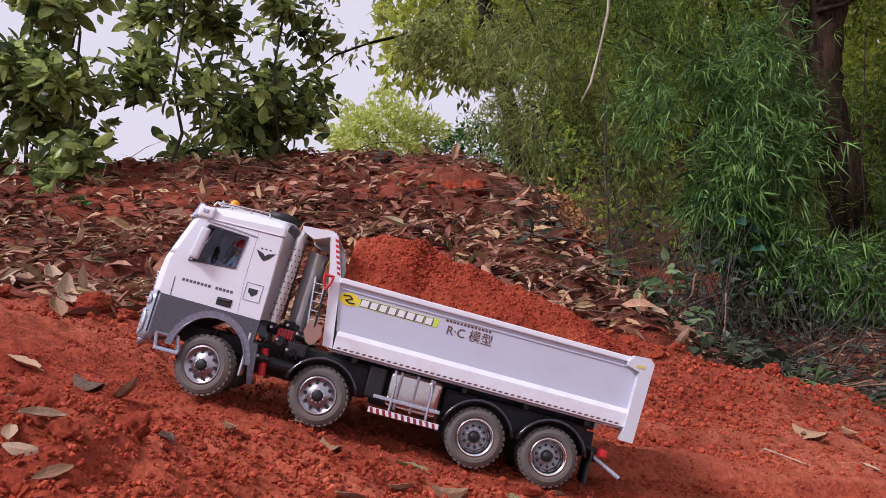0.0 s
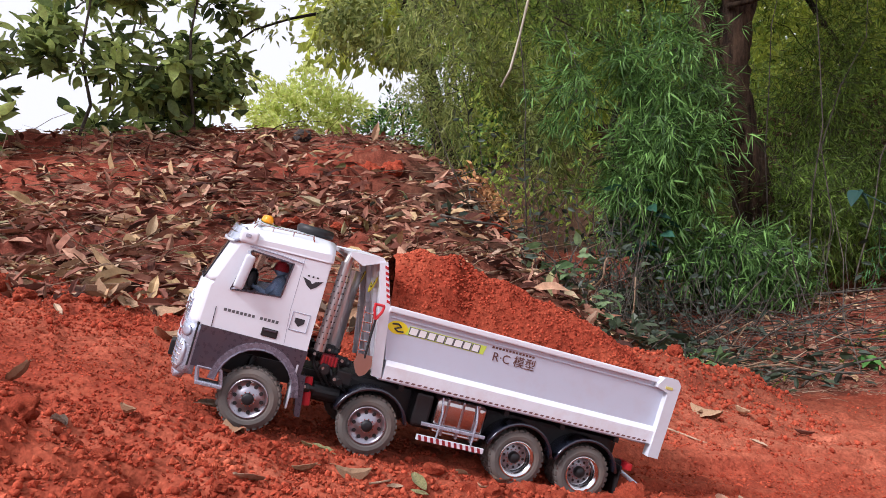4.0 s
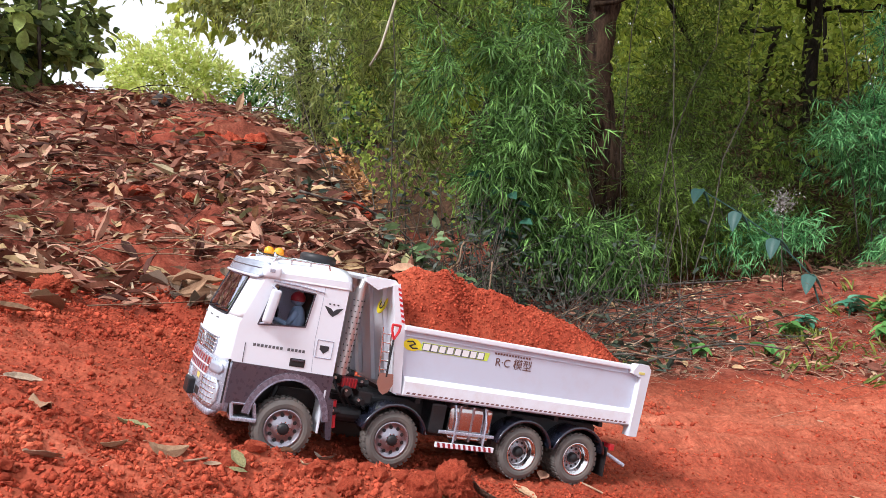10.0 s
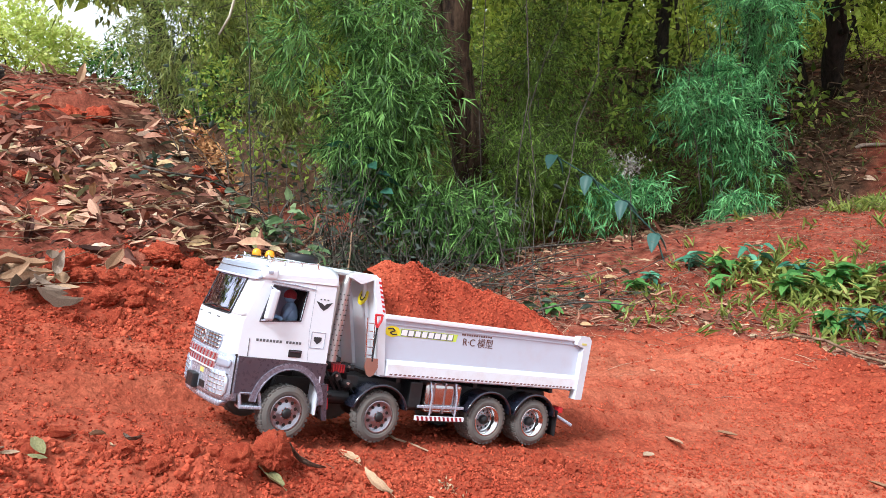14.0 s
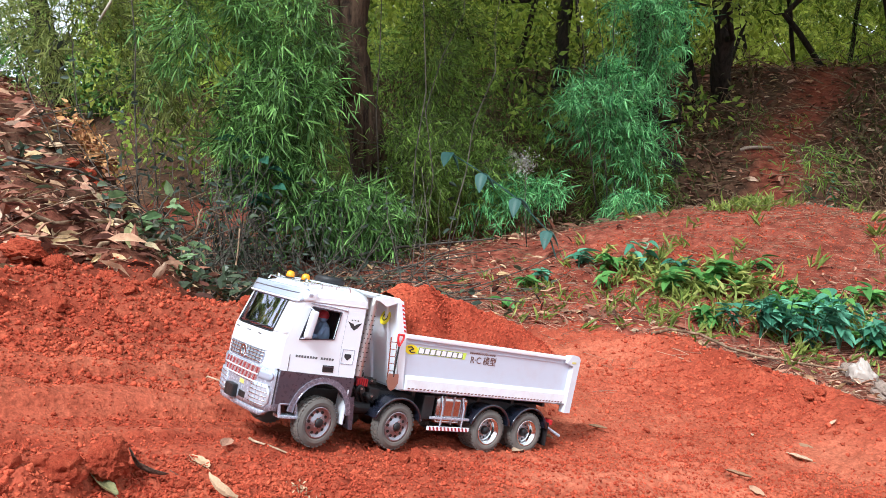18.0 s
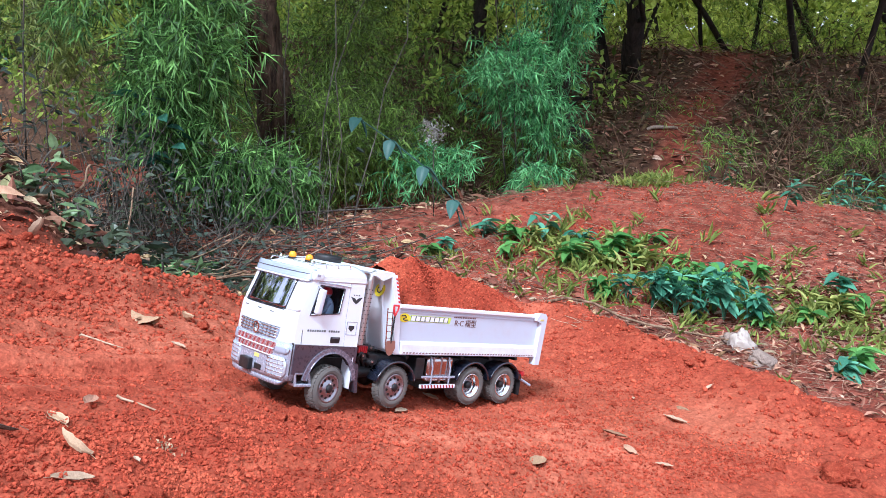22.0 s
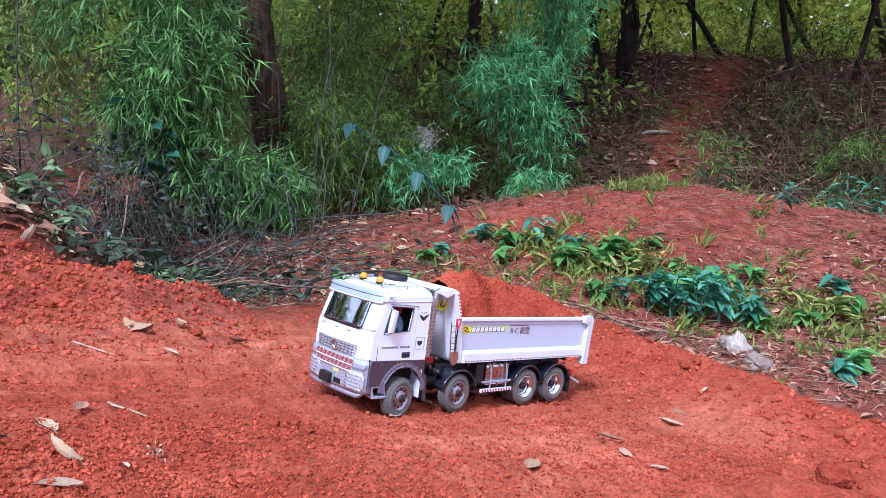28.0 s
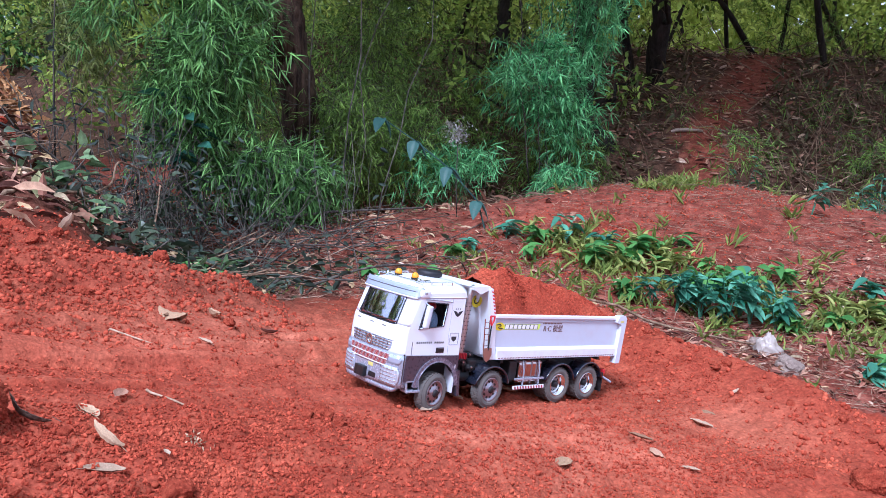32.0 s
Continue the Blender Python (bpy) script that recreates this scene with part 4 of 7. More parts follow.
    part("rear_bar", block(B(), (-.325, -.060, .048), (-.318, .060, .056), .001), m_black, truck)
    part("fire_extinguisher", rod(B(), (.170, .070, .046), (.175, .069, .084), .0058, n=14), m_red, truck, "small red extinguisher")
    box = part("red_valve_box", block(B(), (.142, .040, .103), (.166, .066, .117), .0015), m_darkred, truck, "red ribbed box behind the cab")
    for k in range(5):
        part("box_rib", block(B(), (.1440 + k * .0046, .0655, .1035), (.1460 + k * .0046, .0675, .1165), .0004), m_red, box)
    ex = part("exhaust_pipe", rod(B(), (.1730, .074, .122), (.1690, .074, .246), .0078, n=18), m_steel, truck, "perforated steel exhaust pipe")
    for i in range(13):
        for j in range(4):
            a = math.radians(20 + 45 * j + (22 if i % 2 else 0))
            z = .132 + i * .0080
            c = (.1728 - (z - .122) * .032 + .0079 * math.cos(a), .074 + .0079 * math.sin(a), z)
            part("vent_hole", block(B(), (c[0] - .0008, c[1] - .0008, z - .0009), (c[0] + .0008, c[1] + .0008, z + .0009)), m_black, ex)
    part("stack_elbow", tube(B(), [(.1690, .074, .244), (.1660, .074, .256), (.1570, .074, .2610)], .0060, 12), m_steel, ex)
    part("lift_cylinder", rod(B(), (.150, 0, .080), (.147, 0, .236), .015, n=22), m_steel, truck, "steel hydraulic lift cylinder", False)
    part("air_intake", block(B(), (.178, -.070, .130), (.188, -.030, .262), .004), m_black, truck)


build_chassis()


def build_wheel(dual):
    """Tyre at the top, with its rim and hub under it; it turns about its own y axis, its outer face towards +y."""
    w = .050 if dual else .028
    bm = B()
    o = .0155
    prof = [(-w + o, .026), (-w + o, .033), (-w + o + .003, .0385), (-w + o + .006, .0405), (o - .006, .0405), (o - .0028, .0385), (o, .0335), (o - .0005, .0290), (o - .003, .0255)]
    lathe(bm, prof, 40, None, (0,))
    for k in range(30):
        for lane, off in ((0, 0.0), (1, 0.5)):
            a = 2 * math.pi * (k + off) / 30
            y0, y1 = ((o - .0035, o - .013) if lane == 0 else (o - .0135, o - .0225))
            m = Matrix.Rotation(-a, 4, "Y") @ pose(0, 0, 0)
            block(bm, (.0392, y1, -.0027), (.0417, y0, .0027), 0, 2, m)
            if dual:
                block(bm, (.0392, y1 - .024, -.0027), (.0417, y0 - .024, .0027), 0, 2, m)
    tyre = part("wheel", bm, m_rubber, truck, "dusty black rubber tyre with a blocky tread")
    rb = B()
    if dual:
        lathe(rb, [(o - .0035, .0262), (o - .0015, .0262), (o - .0020, .0238), (o - .012, .0205), (o - .016, .0190), (o - .0165, .010), (o - .0165, .002)], 32, None, (-1,))
        face, hubr, hubd = o - .0163, .0085, .011
    else:
        lathe(rb, [(o - .0035, .0262), (o - .0012, .0262), (o - .0020, .0235), (o - .0062, .0222), (o - .0040, .0140), (o - .0015, .0115), (o - .0015, .002)], 32, None, (-1,))
        face, hubr, hubd = o - .0015, .0080, .0045
    part("rim", rb, m_rim if not dual else m_chrome, tyre, "", True)
    if dual:
        part("rim_disc", lathe(B(), [(face - .0002, .0186), (face + .0012, .0178), (face + .0012, .0060)], 28), m_disc, tyre, "dark wheel disc", True)
    for k in range(10):
        a = 2 * math.pi * k / 10
        r, hole = (.0178, .0027) if not dual else (.0150, .0020)
        y = (o - .0047) if not dual else face + .0010
        part("rim_hole", lathe(B(), [(y - .001, hole), (y + .0006, hole)], 10, Matrix.Rotation(-a, 4, "Y") @ Matrix.Translation((r, 0, 0))), m_black, tyre)
        rr = .0092 if not dual else .0110
        part("wheel_nut", lathe(B(), [(face - .0003, .0011), (face + .0016, .0010)], 6, Matrix.Rotation(-a - .3, 4, "Y") @ Matrix.Translation((rr, 0, 0))), m_chrome, tyre)
    part("hub", lathe(B(), [(face, hubr), (face + hubd * .7, hubr * .95), (face + hubd, hubr * .6)], 16), m_black, tyre, "black hub", True)
    return tyre


WHEELS = []


def place_wheels():
    for dual, xs in ((False, HUBS[:2]), (True, HUBS[2:])):
        first = build_wheel(dual)
        made = [first] + [copy_thing(first, Matrix.Identity(4)) for _ in range(3)]
        places = [(x, s) for x in xs for s in (1, -1)]
        for ob, (x, s) in zip(made, places):
            rest = pose(x, s * .0790, R_WHEEL, 0, 0, 0 if s > 0 else 180)
            ob.matrix_basis = rest
            WHEELS.append((ob, rest, s))


place_wheels()


# ---- tipping body and its load ----
def build_tub():
    for s in (1, -1):
        sd = B()
        y = s * .093
        # leaning side sheet, crease, proud lower band
        prism(sd, [(.0995, .2000), (-.341, .2000), (-.341, .1330), (.0850, .1330)], s * .0868, s * .0890)
        wall = part("tub_side", sd, m_tub, truck, "silver-white tub side panel")
        part("top_rim", block(B(), (-.327, min(s * .0840, s * .0945), .1985), (.0985, max(s * .0840, s * .0945), .2065), .0018), m_white, truck)
        lb = B()
        prism(lb, [(s * .0885, .1345), (s * .0965, .1275), (s * .0965, .1085), (s * .0820, .1060), (s * .0820, .1345)], .0830, -.3395, "x")
        band = part("lower_band", lb, m_band, truck, "white lower band edged with fine dark dashes")
        for k in range(46):
            x = .078 - k * .0089
            st = B()
            prism(st, [(x, .1102), (x - .0050, .1102), (x - .0066, .1126), (x - .0016, .1126)], s * .0964, s * .0968)
            part("stripe", st, m_dash, band)
        part("ridge", block(B(), (-.325, min(s * .0885, s * .0905), .1905), (.093, max(s * .0885, s * .0905), .1930), .0008), m_tub, wall)
        # rear corner post, flared out
        post = B()
        prism(post, [(-.322, .1985), (-.330, .2090), (-.352, .2105), (-.359, .2030), (-.353, .0900), (-.336, .0900), (-.338, .1330), (-.340, .1880), (-.322, .1930)], s * .0840, s * .1005)
        part("corner_post", post, m_post, truck, "white rear corner post")
        part("side_marker", block(B(), (-.346, min(s * .1002, s * .1012), .1935), (-.334, max(s * .1002, s * .1012), .1975)), m_plate, truck)
        # front corner stiffener with warning stripes
        fc = B()
        prism(fc, [(.0990, .2060), (.0840, .1085), (.0980, .1085), (.1130, .2000), (.1290, .2590), (.1185, .2620)], s * .0855, s * .0925)
        part("front_post", fc, m_white, truck)
        for k in range(7):
            z = .2080 + k * .0073
            x = .0998 + (z - .2060) * .335
            sb = B()
            prism(sb, [(x, z), (x + .0050, z + .0012), (x + .0060, z + .0050), (x + .0010, z + .0038)], s * .0924, s * .0929)
            part("stripe", sb, m_red, truck)
        cn = B()
        prism(cn, [(.1185, .2600), (.1290, .2570), (.1500, .2480), (.1680, .2560), (.1700, .2625), (.1260, .2660)], s * .0790, s * .0900)
        part("canopy_cheek", cn, m_white, truck)
        hm = part("headboard_mark", lathe(B(), [(0, .0145), (.0008, .0145)], 24, pose(.1225, s * .0520, .2280, 0, 0, -90) @ Matrix.Rotation(radians(14), 4, "X")), m_yellow, truck, "round yellow mark on the headboard")
        part("mark_ring", lathe(B(), [(.0006, .0075), (.0012, .0075), (.0012, .0050), (.0006, .0050)], 20, pose(.1225, s * .0520, .2280, 0, 0, -90) @ Matrix.Rotation(radians(14), 4, "X")), m_ink, hm)
    # headboard leaning forward, canopy over the cab gap, floor, tailgate
    hb = B()
    prism(hb, [(.0850, .1085), (.0890, .1085), (.1260, .2600), (.1215, .2620)], -.0860, .0860)
    part("headboard", hb, m_white, truck, "white leaning headboard")
    for y in (-.055, 0, .055):
        rb = B()
        prism(rb, [(.0890, .1120), (.0960, .1120), (.1310, .2560), (.1255, .2585)], y - .003, y + .003)
        part("headboard_rib", rb, m_white, truck)
    cp = B()
    prism(cp, [(.1190, .2600), (.1660, .2575), (.1690, .2615), (.1230, .2660)], -.0800, .0800)
    part("canopy", cp, m_white, truck, "white canopy lip of the tub")
    part("tub_floor", block(B(), (-.340, -.0820, .1040), (.0860, .0820, .1100), .001), m_tub, truck)
    tg = part("tailgate", block(B(), (-.3560, -.0840, .1000), (-.3500, .0840, .2000), .002), m_tub, truck, "white tailgate")
    for y in (-.056, -.019, .019, .056):
        part("gate_rib", block(B(), (-.3600, y - .004, .1040), (-.3560, y + .004, .1960), .001), m_tub, tg)
    part("sub_frame", block(B(), (-.315, -.030, .090), (.085, .030, .1036), .001), m_black, truck)
    for x in (.05, -.03, -.11, -.20, -.29):
        part("floor_rib", block(B(), (x - .004, -.082, .0960), (x + .004, .082, .1038), .001), m_black, truck)
    # plain shapes for the maker's mark: a yellow swirl and white blocks on a lime strip
    sw = B()
    lathe(sw, [(0, .0105), (.0006, .0105)], 24, pose(.0800, .0889, .1800) @ Matrix.Diagonal((1.35, 1, .85, 1)))
    part("yellow_mark", sw, m_yellow, truck, "round yellow mark with a dark swirl")
    part("swirl", tube(B(), [(.0890, .0896, .1835), (.0800, .0896, .1850), (.0755, .0896, .1815), (.0840, .0896, .1780), (.0790, .0896, .1750), (.0710, .0896, .1760)], .0011, 6), m_ink, truck)
    lm = B()
    prism(lm, [(.0700, .1735), (-.0480, .1735), (-.0510, .1860), (.0640, .1860)], .0889, .0894)
    part("lime_strip", lm, m_lime, truck)
    for k in range(8):
        x = .0570 - k * .0132
        w = .0054 if k not in (0, 5) else .0060
        bk = B()
        prism(bk, [(x + w, .1752), (x - w + .0012, .1752), (x - w, .1845), (x + w - .0012, .1845)], .0893, .0898)
        part("letter_block", bk, m_decal_white, truck)
        part("letter_edge", block(B(), (x - w - .0012, .0892, .1742), (x + w + .0006, .0896, .1852)), m_greyink, truck)
    me = text_mesh("R·C 模型", .0175, "tub_lettering")
    me.materials.append(m_brown_ink)
    tx = new("tub_lettering", me)
    tx.parent = truck
    tx.matrix_basis = Matrix.Translation((-.0960, .0894, .1745)) @ pose(0, 0, 0, 90, 0, 180)
    for k in range(13):
        part("small_mark", block(B(), (-.0625 - k * .0052, .0889, .1860), (-.0590 - k * .0052, .0893, .1890)), m_brown_ink, truck)
    # ladder and shovel hung on the tub's front corner
    lad = part("ladder", tube(B(), [(.1330, .0960, .1980), (.1240, .0960, .1200)], .0012, 6), m_chrome, truck, "small chrome ladder")
    part("ladder_rail", tube(B(), [(.1190, .0960, .1960), (.1120, .0960, .1200)], .0012, 6), m_chrome, lad)
    for k in range(6):
        z = .1270 + k * .0125
        part("rung", rod(B(), (.1135 + k * .00115, .0960, z), (.1250 + k * .0014, .0960, z), .0010, n=6), m_chrome, lad)
    sh = part("shovel", rod(B(), (.1150, .0990, .1300), (.1150, .0990, .1840), .0016, n=8), m_black, truck, "toy shovel with red grip")
    part("grip", tube(B(), [(.1150, .0990, .1840), (.1200, .0990, .1960), (.1205, .0990, .2040), (.1085, .0990, .2040), (.1090, .0990, .1960), (.1150, .0990, .1840)], .0019, 8), m_red, sh, "red grip")
    bl = B()
    prism(bl, [(.1250, .1350), (.1050, .1350), (.1025, .1210), (.1085, .1090), (.1150, .1050), (.1215, .1090), (.1275, .1210)], .0980, .0998)
    part("blade", bl, m_blade, sh, "steel blade")


build_tub()


def build_load():
    """Red soil heaped above the rim: highest behind the headboard, crumbly, sloping to the tail."""
    nx, ny = 130, 56
    u, v = np.linspace(0, 1, nx), np.linspace(-1, 1, ny)
    gx, gv = np.meshgrid(.0960 - u * .4330, v)
    crown = np.interp(gx, [-.345, -.30, -.236, -.138, -.05, .0, .06, .085, .10], [.205, .233, .252, .270, .283, .294, .286, .276, .266])
    lumps = .010 * vnoise(gx * 38, gv * 4, 21) + .006 * vnoise(gx * 90, gv * 9, 22) + .004 * vnoise(gx * 210, gv * 20, 23)
    z = .190 + (crown - .190) * (1 - np.abs(gv) ** 2.1) * 1.0 + lumps * (1 - np.abs(gv) ** 6)
    z += .012 * (1 - np.abs(gv) ** 4) * np.exp(-((gx + .01) / .012) ** 2) * -1
    i = np.arange(nx * ny).reshape(ny, nx)
    faces = np.stack([i[:-1, :-1], i[:-1, 1:], i[1:, 1:], i[1:, :-1]], -1).reshape(-1, 4)
    ob = mesh_np("soil_load", np.stack([gx, gv * .0855, z], -1).reshape(-1, 3), faces, soil_crumb, truck, True)
    tagged(ob, "heaped crumbly red soil in the tub")
    # loose crumbs on the heap
    rng = np.random.default_rng(4)
    n = 5000
    cx, cv = rng.uniform(-.325, .092, n), rng.uniform(-.93, .93, n)
    cz = np.interp(cx, [-.345, -.30, -.236, -.138, -.05, .0, .06, .085, .10], [.205, .233, .252, .270, .283, .294, .286, .276, .266])
    cz = .190 + (cz - .190) * (1 - np.abs(cv) ** 2.1) + (.010 * vnoise(cx * 38, cv * 4, 21) + .006 * vnoise(cx * 90, cv * 9, 22)) * (1 - np.abs(cv) ** 6)
    crumbs("crumb_layer", np.stack([cx, cv * .0855, cz], -1), rng.uniform(.0009, .0028, n), rng, soil_crumb, truck)


def crumbs(name, places, sizes, rng, material, parent=None, fine=False):
    """Many small uneven lumps in one mesh: rounded ones, or mere grains."""
    if fine:
        base_v = np.array([(1, 0, 0), (0, 1, 0), (-1, 0, 0), (0, -1, 0), (0, 0, .9), (0, 0, -.6)], float)
        base_f = np.array([(0, 1, 4), (1, 2, 4), (2, 3, 4), (3, 0, 4), (1, 0, 5), (2, 1, 5), (3, 2, 5), (0, 3, 5)])
    else:
        g = (1 + 5 ** .5) / 2
        base_v = np.array([(-1, g, 0), (1, g, 0), (-1, -g, 0), (1, -g, 0), (0, -1, g), (0, 1, g), (0, -1, -g), (0, 1, -g), (g, 0, -1), (g, 0, 1), (-g, 0, -1), (-g, 0, 1)], float) / 1.9
        base_f = np.array([(0, 11, 5), (0, 5, 1), (0, 1, 7), (0, 7, 10), (0, 10, 11), (1, 5, 9), (5, 11, 4), (11, 10, 2), (10, 7, 6), (7, 1, 8), (3, 9, 4), (3, 4, 2), (3, 2, 6), (3, 6, 8), (3, 8, 9), (4, 9, 5), (2, 4, 11), (6, 2, 10), (8, 6, 7), (9, 8, 1)])
    n, k = len(places), len(base_v)
    v = base_v[None] * rng.uniform(.70, 1.30, (n, k, 1)) + rng.normal(0, .12, (n, k, 3))
    v = v * rng.uniform(.74, 1.2, (n, 1, 3))
    for i, j in ((0, 1), (1, 2), (0, 2)):
        a = rng.uniform(0, 6.28, n)
        c, s = np.cos(a)[:, None], np.sin(a)[:, None]
        p, q = v[..., i] * c - v[..., j] * s, v[..., i] * s + v[..., j] * c
        v[..., i], v[..., j] = p, q
    v = v * np.asarray(sizes)[:, None, None] + np.asarray(places)[:, None]
    f = base_f[None] + (np.arange(n) * k)[:, None, None]
    ob = mesh_np(name, v.reshape(-1, 3), f.reshape(-1, 3), material, parent, not fine)
    ob["kind"] = "stuff"
    return ob


build_load()

# ---- leaves and wood: building blocks ----
NARROW = (np.array([(0, 0, 0), (.35, .5, .02), (.35, -.5, .02), (1, 0, -.16)], float), np.array([(0, 2, 1), (1, 2, 3)]))
BROAD = (np.array([(0, 0, 0), (.25, .42, .05), (.25, 0, -.03), (.25, -.42, .05), (.62, .40, .03), (.62, 0, -.06), (.62, -.40, .03), (1, 0, -.14)], float),
         np.array([(0, 2, 1), (0, 3, 2), (1, 2, 5), (1, 5, 4), (2, 3, 6), (2, 6, 5), (4, 5, 7), (5, 6, 7)]))
OVAL = (np.array([(u, k * w, .09 * abs(k) - .22 * u * u) for u, w in ((0, .03), (.14, .27), (.40, .42), (.70, .33), (.90, .14), (1, 0)) for k in (-1, 0, 1)], float),
        np.array([(i * 3 + j, i * 3 + j + 1, i * 3 + j + 4, i * 3 + j + 3) for i in range(5) for j in range(2)]))
CURLED = (np.array([(0, 0, .10), (.25, .34, .17), (.25, 0, .05), (.25, -.34, .15), (.62, .32, .20), (.62, 0, .09), (.62, -.32, .17), (1, 0, -.02)], float), BROAD[1])
UP = np.array([0, 0, 1.0])


def heart_leaf():
    """A rounded leaf blade with a pointed tip, cupped along its rib and bent down towards the tip."""
    us, ws = (0, .06, .22, .42, .62, .82, .94, 1), (.05, .30, .48, .46, .36, .20, .08, 0.0)
    v = [(u, k * w, .12 * abs(k) * w * 2 - .22 * u * u) for u, w in zip(us, ws) for k in (-1, -.5, 0, .5, 1)]
    f = [(i * 5 + j, i * 5 + j + 1, i * 5 + j + 6, i * 5 + j + 5) for i in range(7) for j in range(4)]
    return v, f




def unit(v):
    return v / (np.linalg.norm(v, axis=-1, keepdims=True) + 1e-9)


def leaf_mesh(name, places, ways, lengths, widths, rng, material, shape=NARROW, tilt=0.5, parent=None):
    """One mesh of many leaves, each at its place, along its way."""
    tv, tf = shape
    d = unit(ways)
    s = unit(np.cross(d, UP + rng.normal(0, tilt, d.shape)))
    n = np.cross(s, d)
    L, Wd = np.asarray(lengths)[:, None, None], np.asarray(widths)[:, None, None]
    v = places[:, None] + d[:, None] * tv[None, :, :1] * L + s[:, None] * tv[None, :, 1:2] * Wd + n[:, None] * tv[None, :, 2:] * L
    f = tf[None] + (np.arange(len(places)) * len(tv))[:, None, None]
    return mesh_np(name, v.reshape(-1, 3), f.reshape(-1, f.shape[-1]), material, parent, shape is OVAL)


def in_clumps(clumps, rng, shell=0.55):
    """Random points in ellipsoids of (centre, radii, count), thicker towards their skins; with the way outward."""
    pts, outs = [], []
    for c, r, n in clumps:
        d = unit(rng.normal(0, 1, (n, 3)))
        k = rng.uniform(shell, 1, (n, 1)) * (1 + 0.22 * np.sin(d[:, :1] * 7 + d[:, 2:] * 9 + c[0]))
        pts.append(np.array(c) + d * k * np.array(r))
        outs.append(d)
    return np.concatenate(pts), np.concatenate(outs)


def wander(rng, a, b, n=6, sway=0.06):
    a, b = np.array(a, float), np.array(b, float)
    k = np.linspace(0, 1, n)[:, None]
    p = a + (b - a) * k
    p[1:-1] += rng.normal(0, sway, (n - 2, 3)) * np.linalg.norm(b - a)
    return [tuple(q) for q in p]


def twig_mesh(name, starts, ways, lengths, radii, rng, material, parent=None, bend=0.12):
    """Many thin bent sticks in one mesh (three-sided, four joints)."""
    n = len(starts)
    d = unit(ways)
    s = unit(np.cross(d, UP + rng.normal(0, .3, d.shape)))
    t = np.cross(s, d)
    k = np.linspace(0, 1, 4)
    off = np.zeros((n, 4, 3))
    off[:, 1:] = np.cumsum(rng.normal(0, bend, (n, 3, 1)) * s[:, None] + rng.normal(0, bend, (n, 3, 1)) * t[:, None] * .5, 1)
    L = np.asarray(lengths)[:, None, None]
    line = starts[:, None] + d[:, None] * k[None, :, None] * L + off * L * .6
    a = np.array([0, 2.094, 4.189])
    r = np.asarray(radii)[:, None, None, None] * (1 - .55 * k)[None, :, None, None]
    v = line[:, :, None] + (s[:, None, None] * np.cos(a)[None, None, :, None] + t[:, None, None] * np.sin(a)[None, None, :, None]) * r
    f = []
    for j in range(3):
        for q in range(3):
            f.append((j * 3 + q, j * 3 + (q + 1) % 3, j * 3 + 3 + (q + 1) % 3, j * 3 + 3 + q))
    f = np.array(f)[None] + (np.arange(n) * 12)[:, None, None]
    return mesh_np(name, v.reshape(-1, 3), f.reshape(-1, 4), material, parent, True)


def bark(name, dark, light, scale=18.0, relief=0.03):
    m = mat(name, dark, 0.9, 0, 0.2)
    tc = m.node_tree.nodes.new("ShaderNodeTexCoord")
    mp = node(m, "ShaderNodeMapping", Scale=(1.0, 1.0, 0.18))
    link(m, tc, "Object", mp, "Vector")
    n = node(m, "ShaderNodeTexNoise", Scale=scale, Detail=8.0, Roughness=0.7)
    link(m, mp, "Vector", n, "Vector")
    base(m, ramp(m, n, "Fac", [(0.40, dark), (0.52, tuple((a + b) / 2 for a, b in zip(dark, light))), (0.66, light)]), "Color")
    bump(m, n, "Fac", 0.9, relief)
    return m


m_bark = bark("brown_bark", (0.016, 0.009, 0.006), (0.100, 0.062, 0.038), 26.0, 0.03)
m_darkbark = bark("dark_bark", (0.008, 0.006, 0.005), (0.034, 0.025, 0.019))
m_twig = bark("dry_twigs", (0.080, 0.042, 0.023), (0.34, 0.23, 0.15), 40, 0.002)
m_greytwig = bark("grey_dead_twigs", (0.035, 0.030, 0.026), (0.16, 0.135, 0.11), 40, 0.002)
m_palevine = bark("pale_vine_bark", (0.30, 0.27, 0.20), (0.60, 0.55, 0.44), 40, 0.002)
m_bamboo = leaf_material("narrow_green_leaves", (0.014, 0.040, 0.011), (0.245, 0.47, 0.12), 0.5, 0.24)
m_bamboo_teal = leaf_material("bluish_narrow_leaves", (0.018, 0.115, 0.036), (0.32, 0.74, 0.29), 0.40, 0.32)
m_olive = leaf_material("olive_leaves", (0.026, 0.050, 0.010), (0.32, 0.49, 0.095), 0.5, 0.45)
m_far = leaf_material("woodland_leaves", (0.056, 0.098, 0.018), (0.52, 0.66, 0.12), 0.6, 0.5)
# lighter copy of the woodland leaves, with sunlight put into its colour
m_farlight = leaf_material("woodland_leaves_sun_in_colour", (0.22, 0.27, 0.04), (0.68, 0.74, 0.16), 0.6, 0.55)
m_broad = leaf_material("glossy_broad_leaves", (0.032, 0.060, 0.026), (0.56, 0.68, 0.22), 0.22, 0.50)
m_light = leaf_material("light_green_leaves", (0.10, 0.14, 0.035), (0.48, 0.53, 0.17), 0.45, 0.55)
# leaf colour brightened to stand for full sunlight on the bush
m_sunny = leaf_material("yellow_green_leaves_sun_painted", (0.48, 0.57, 0.13), (0.78, 0.82, 0.32), 0.6, 0.5)
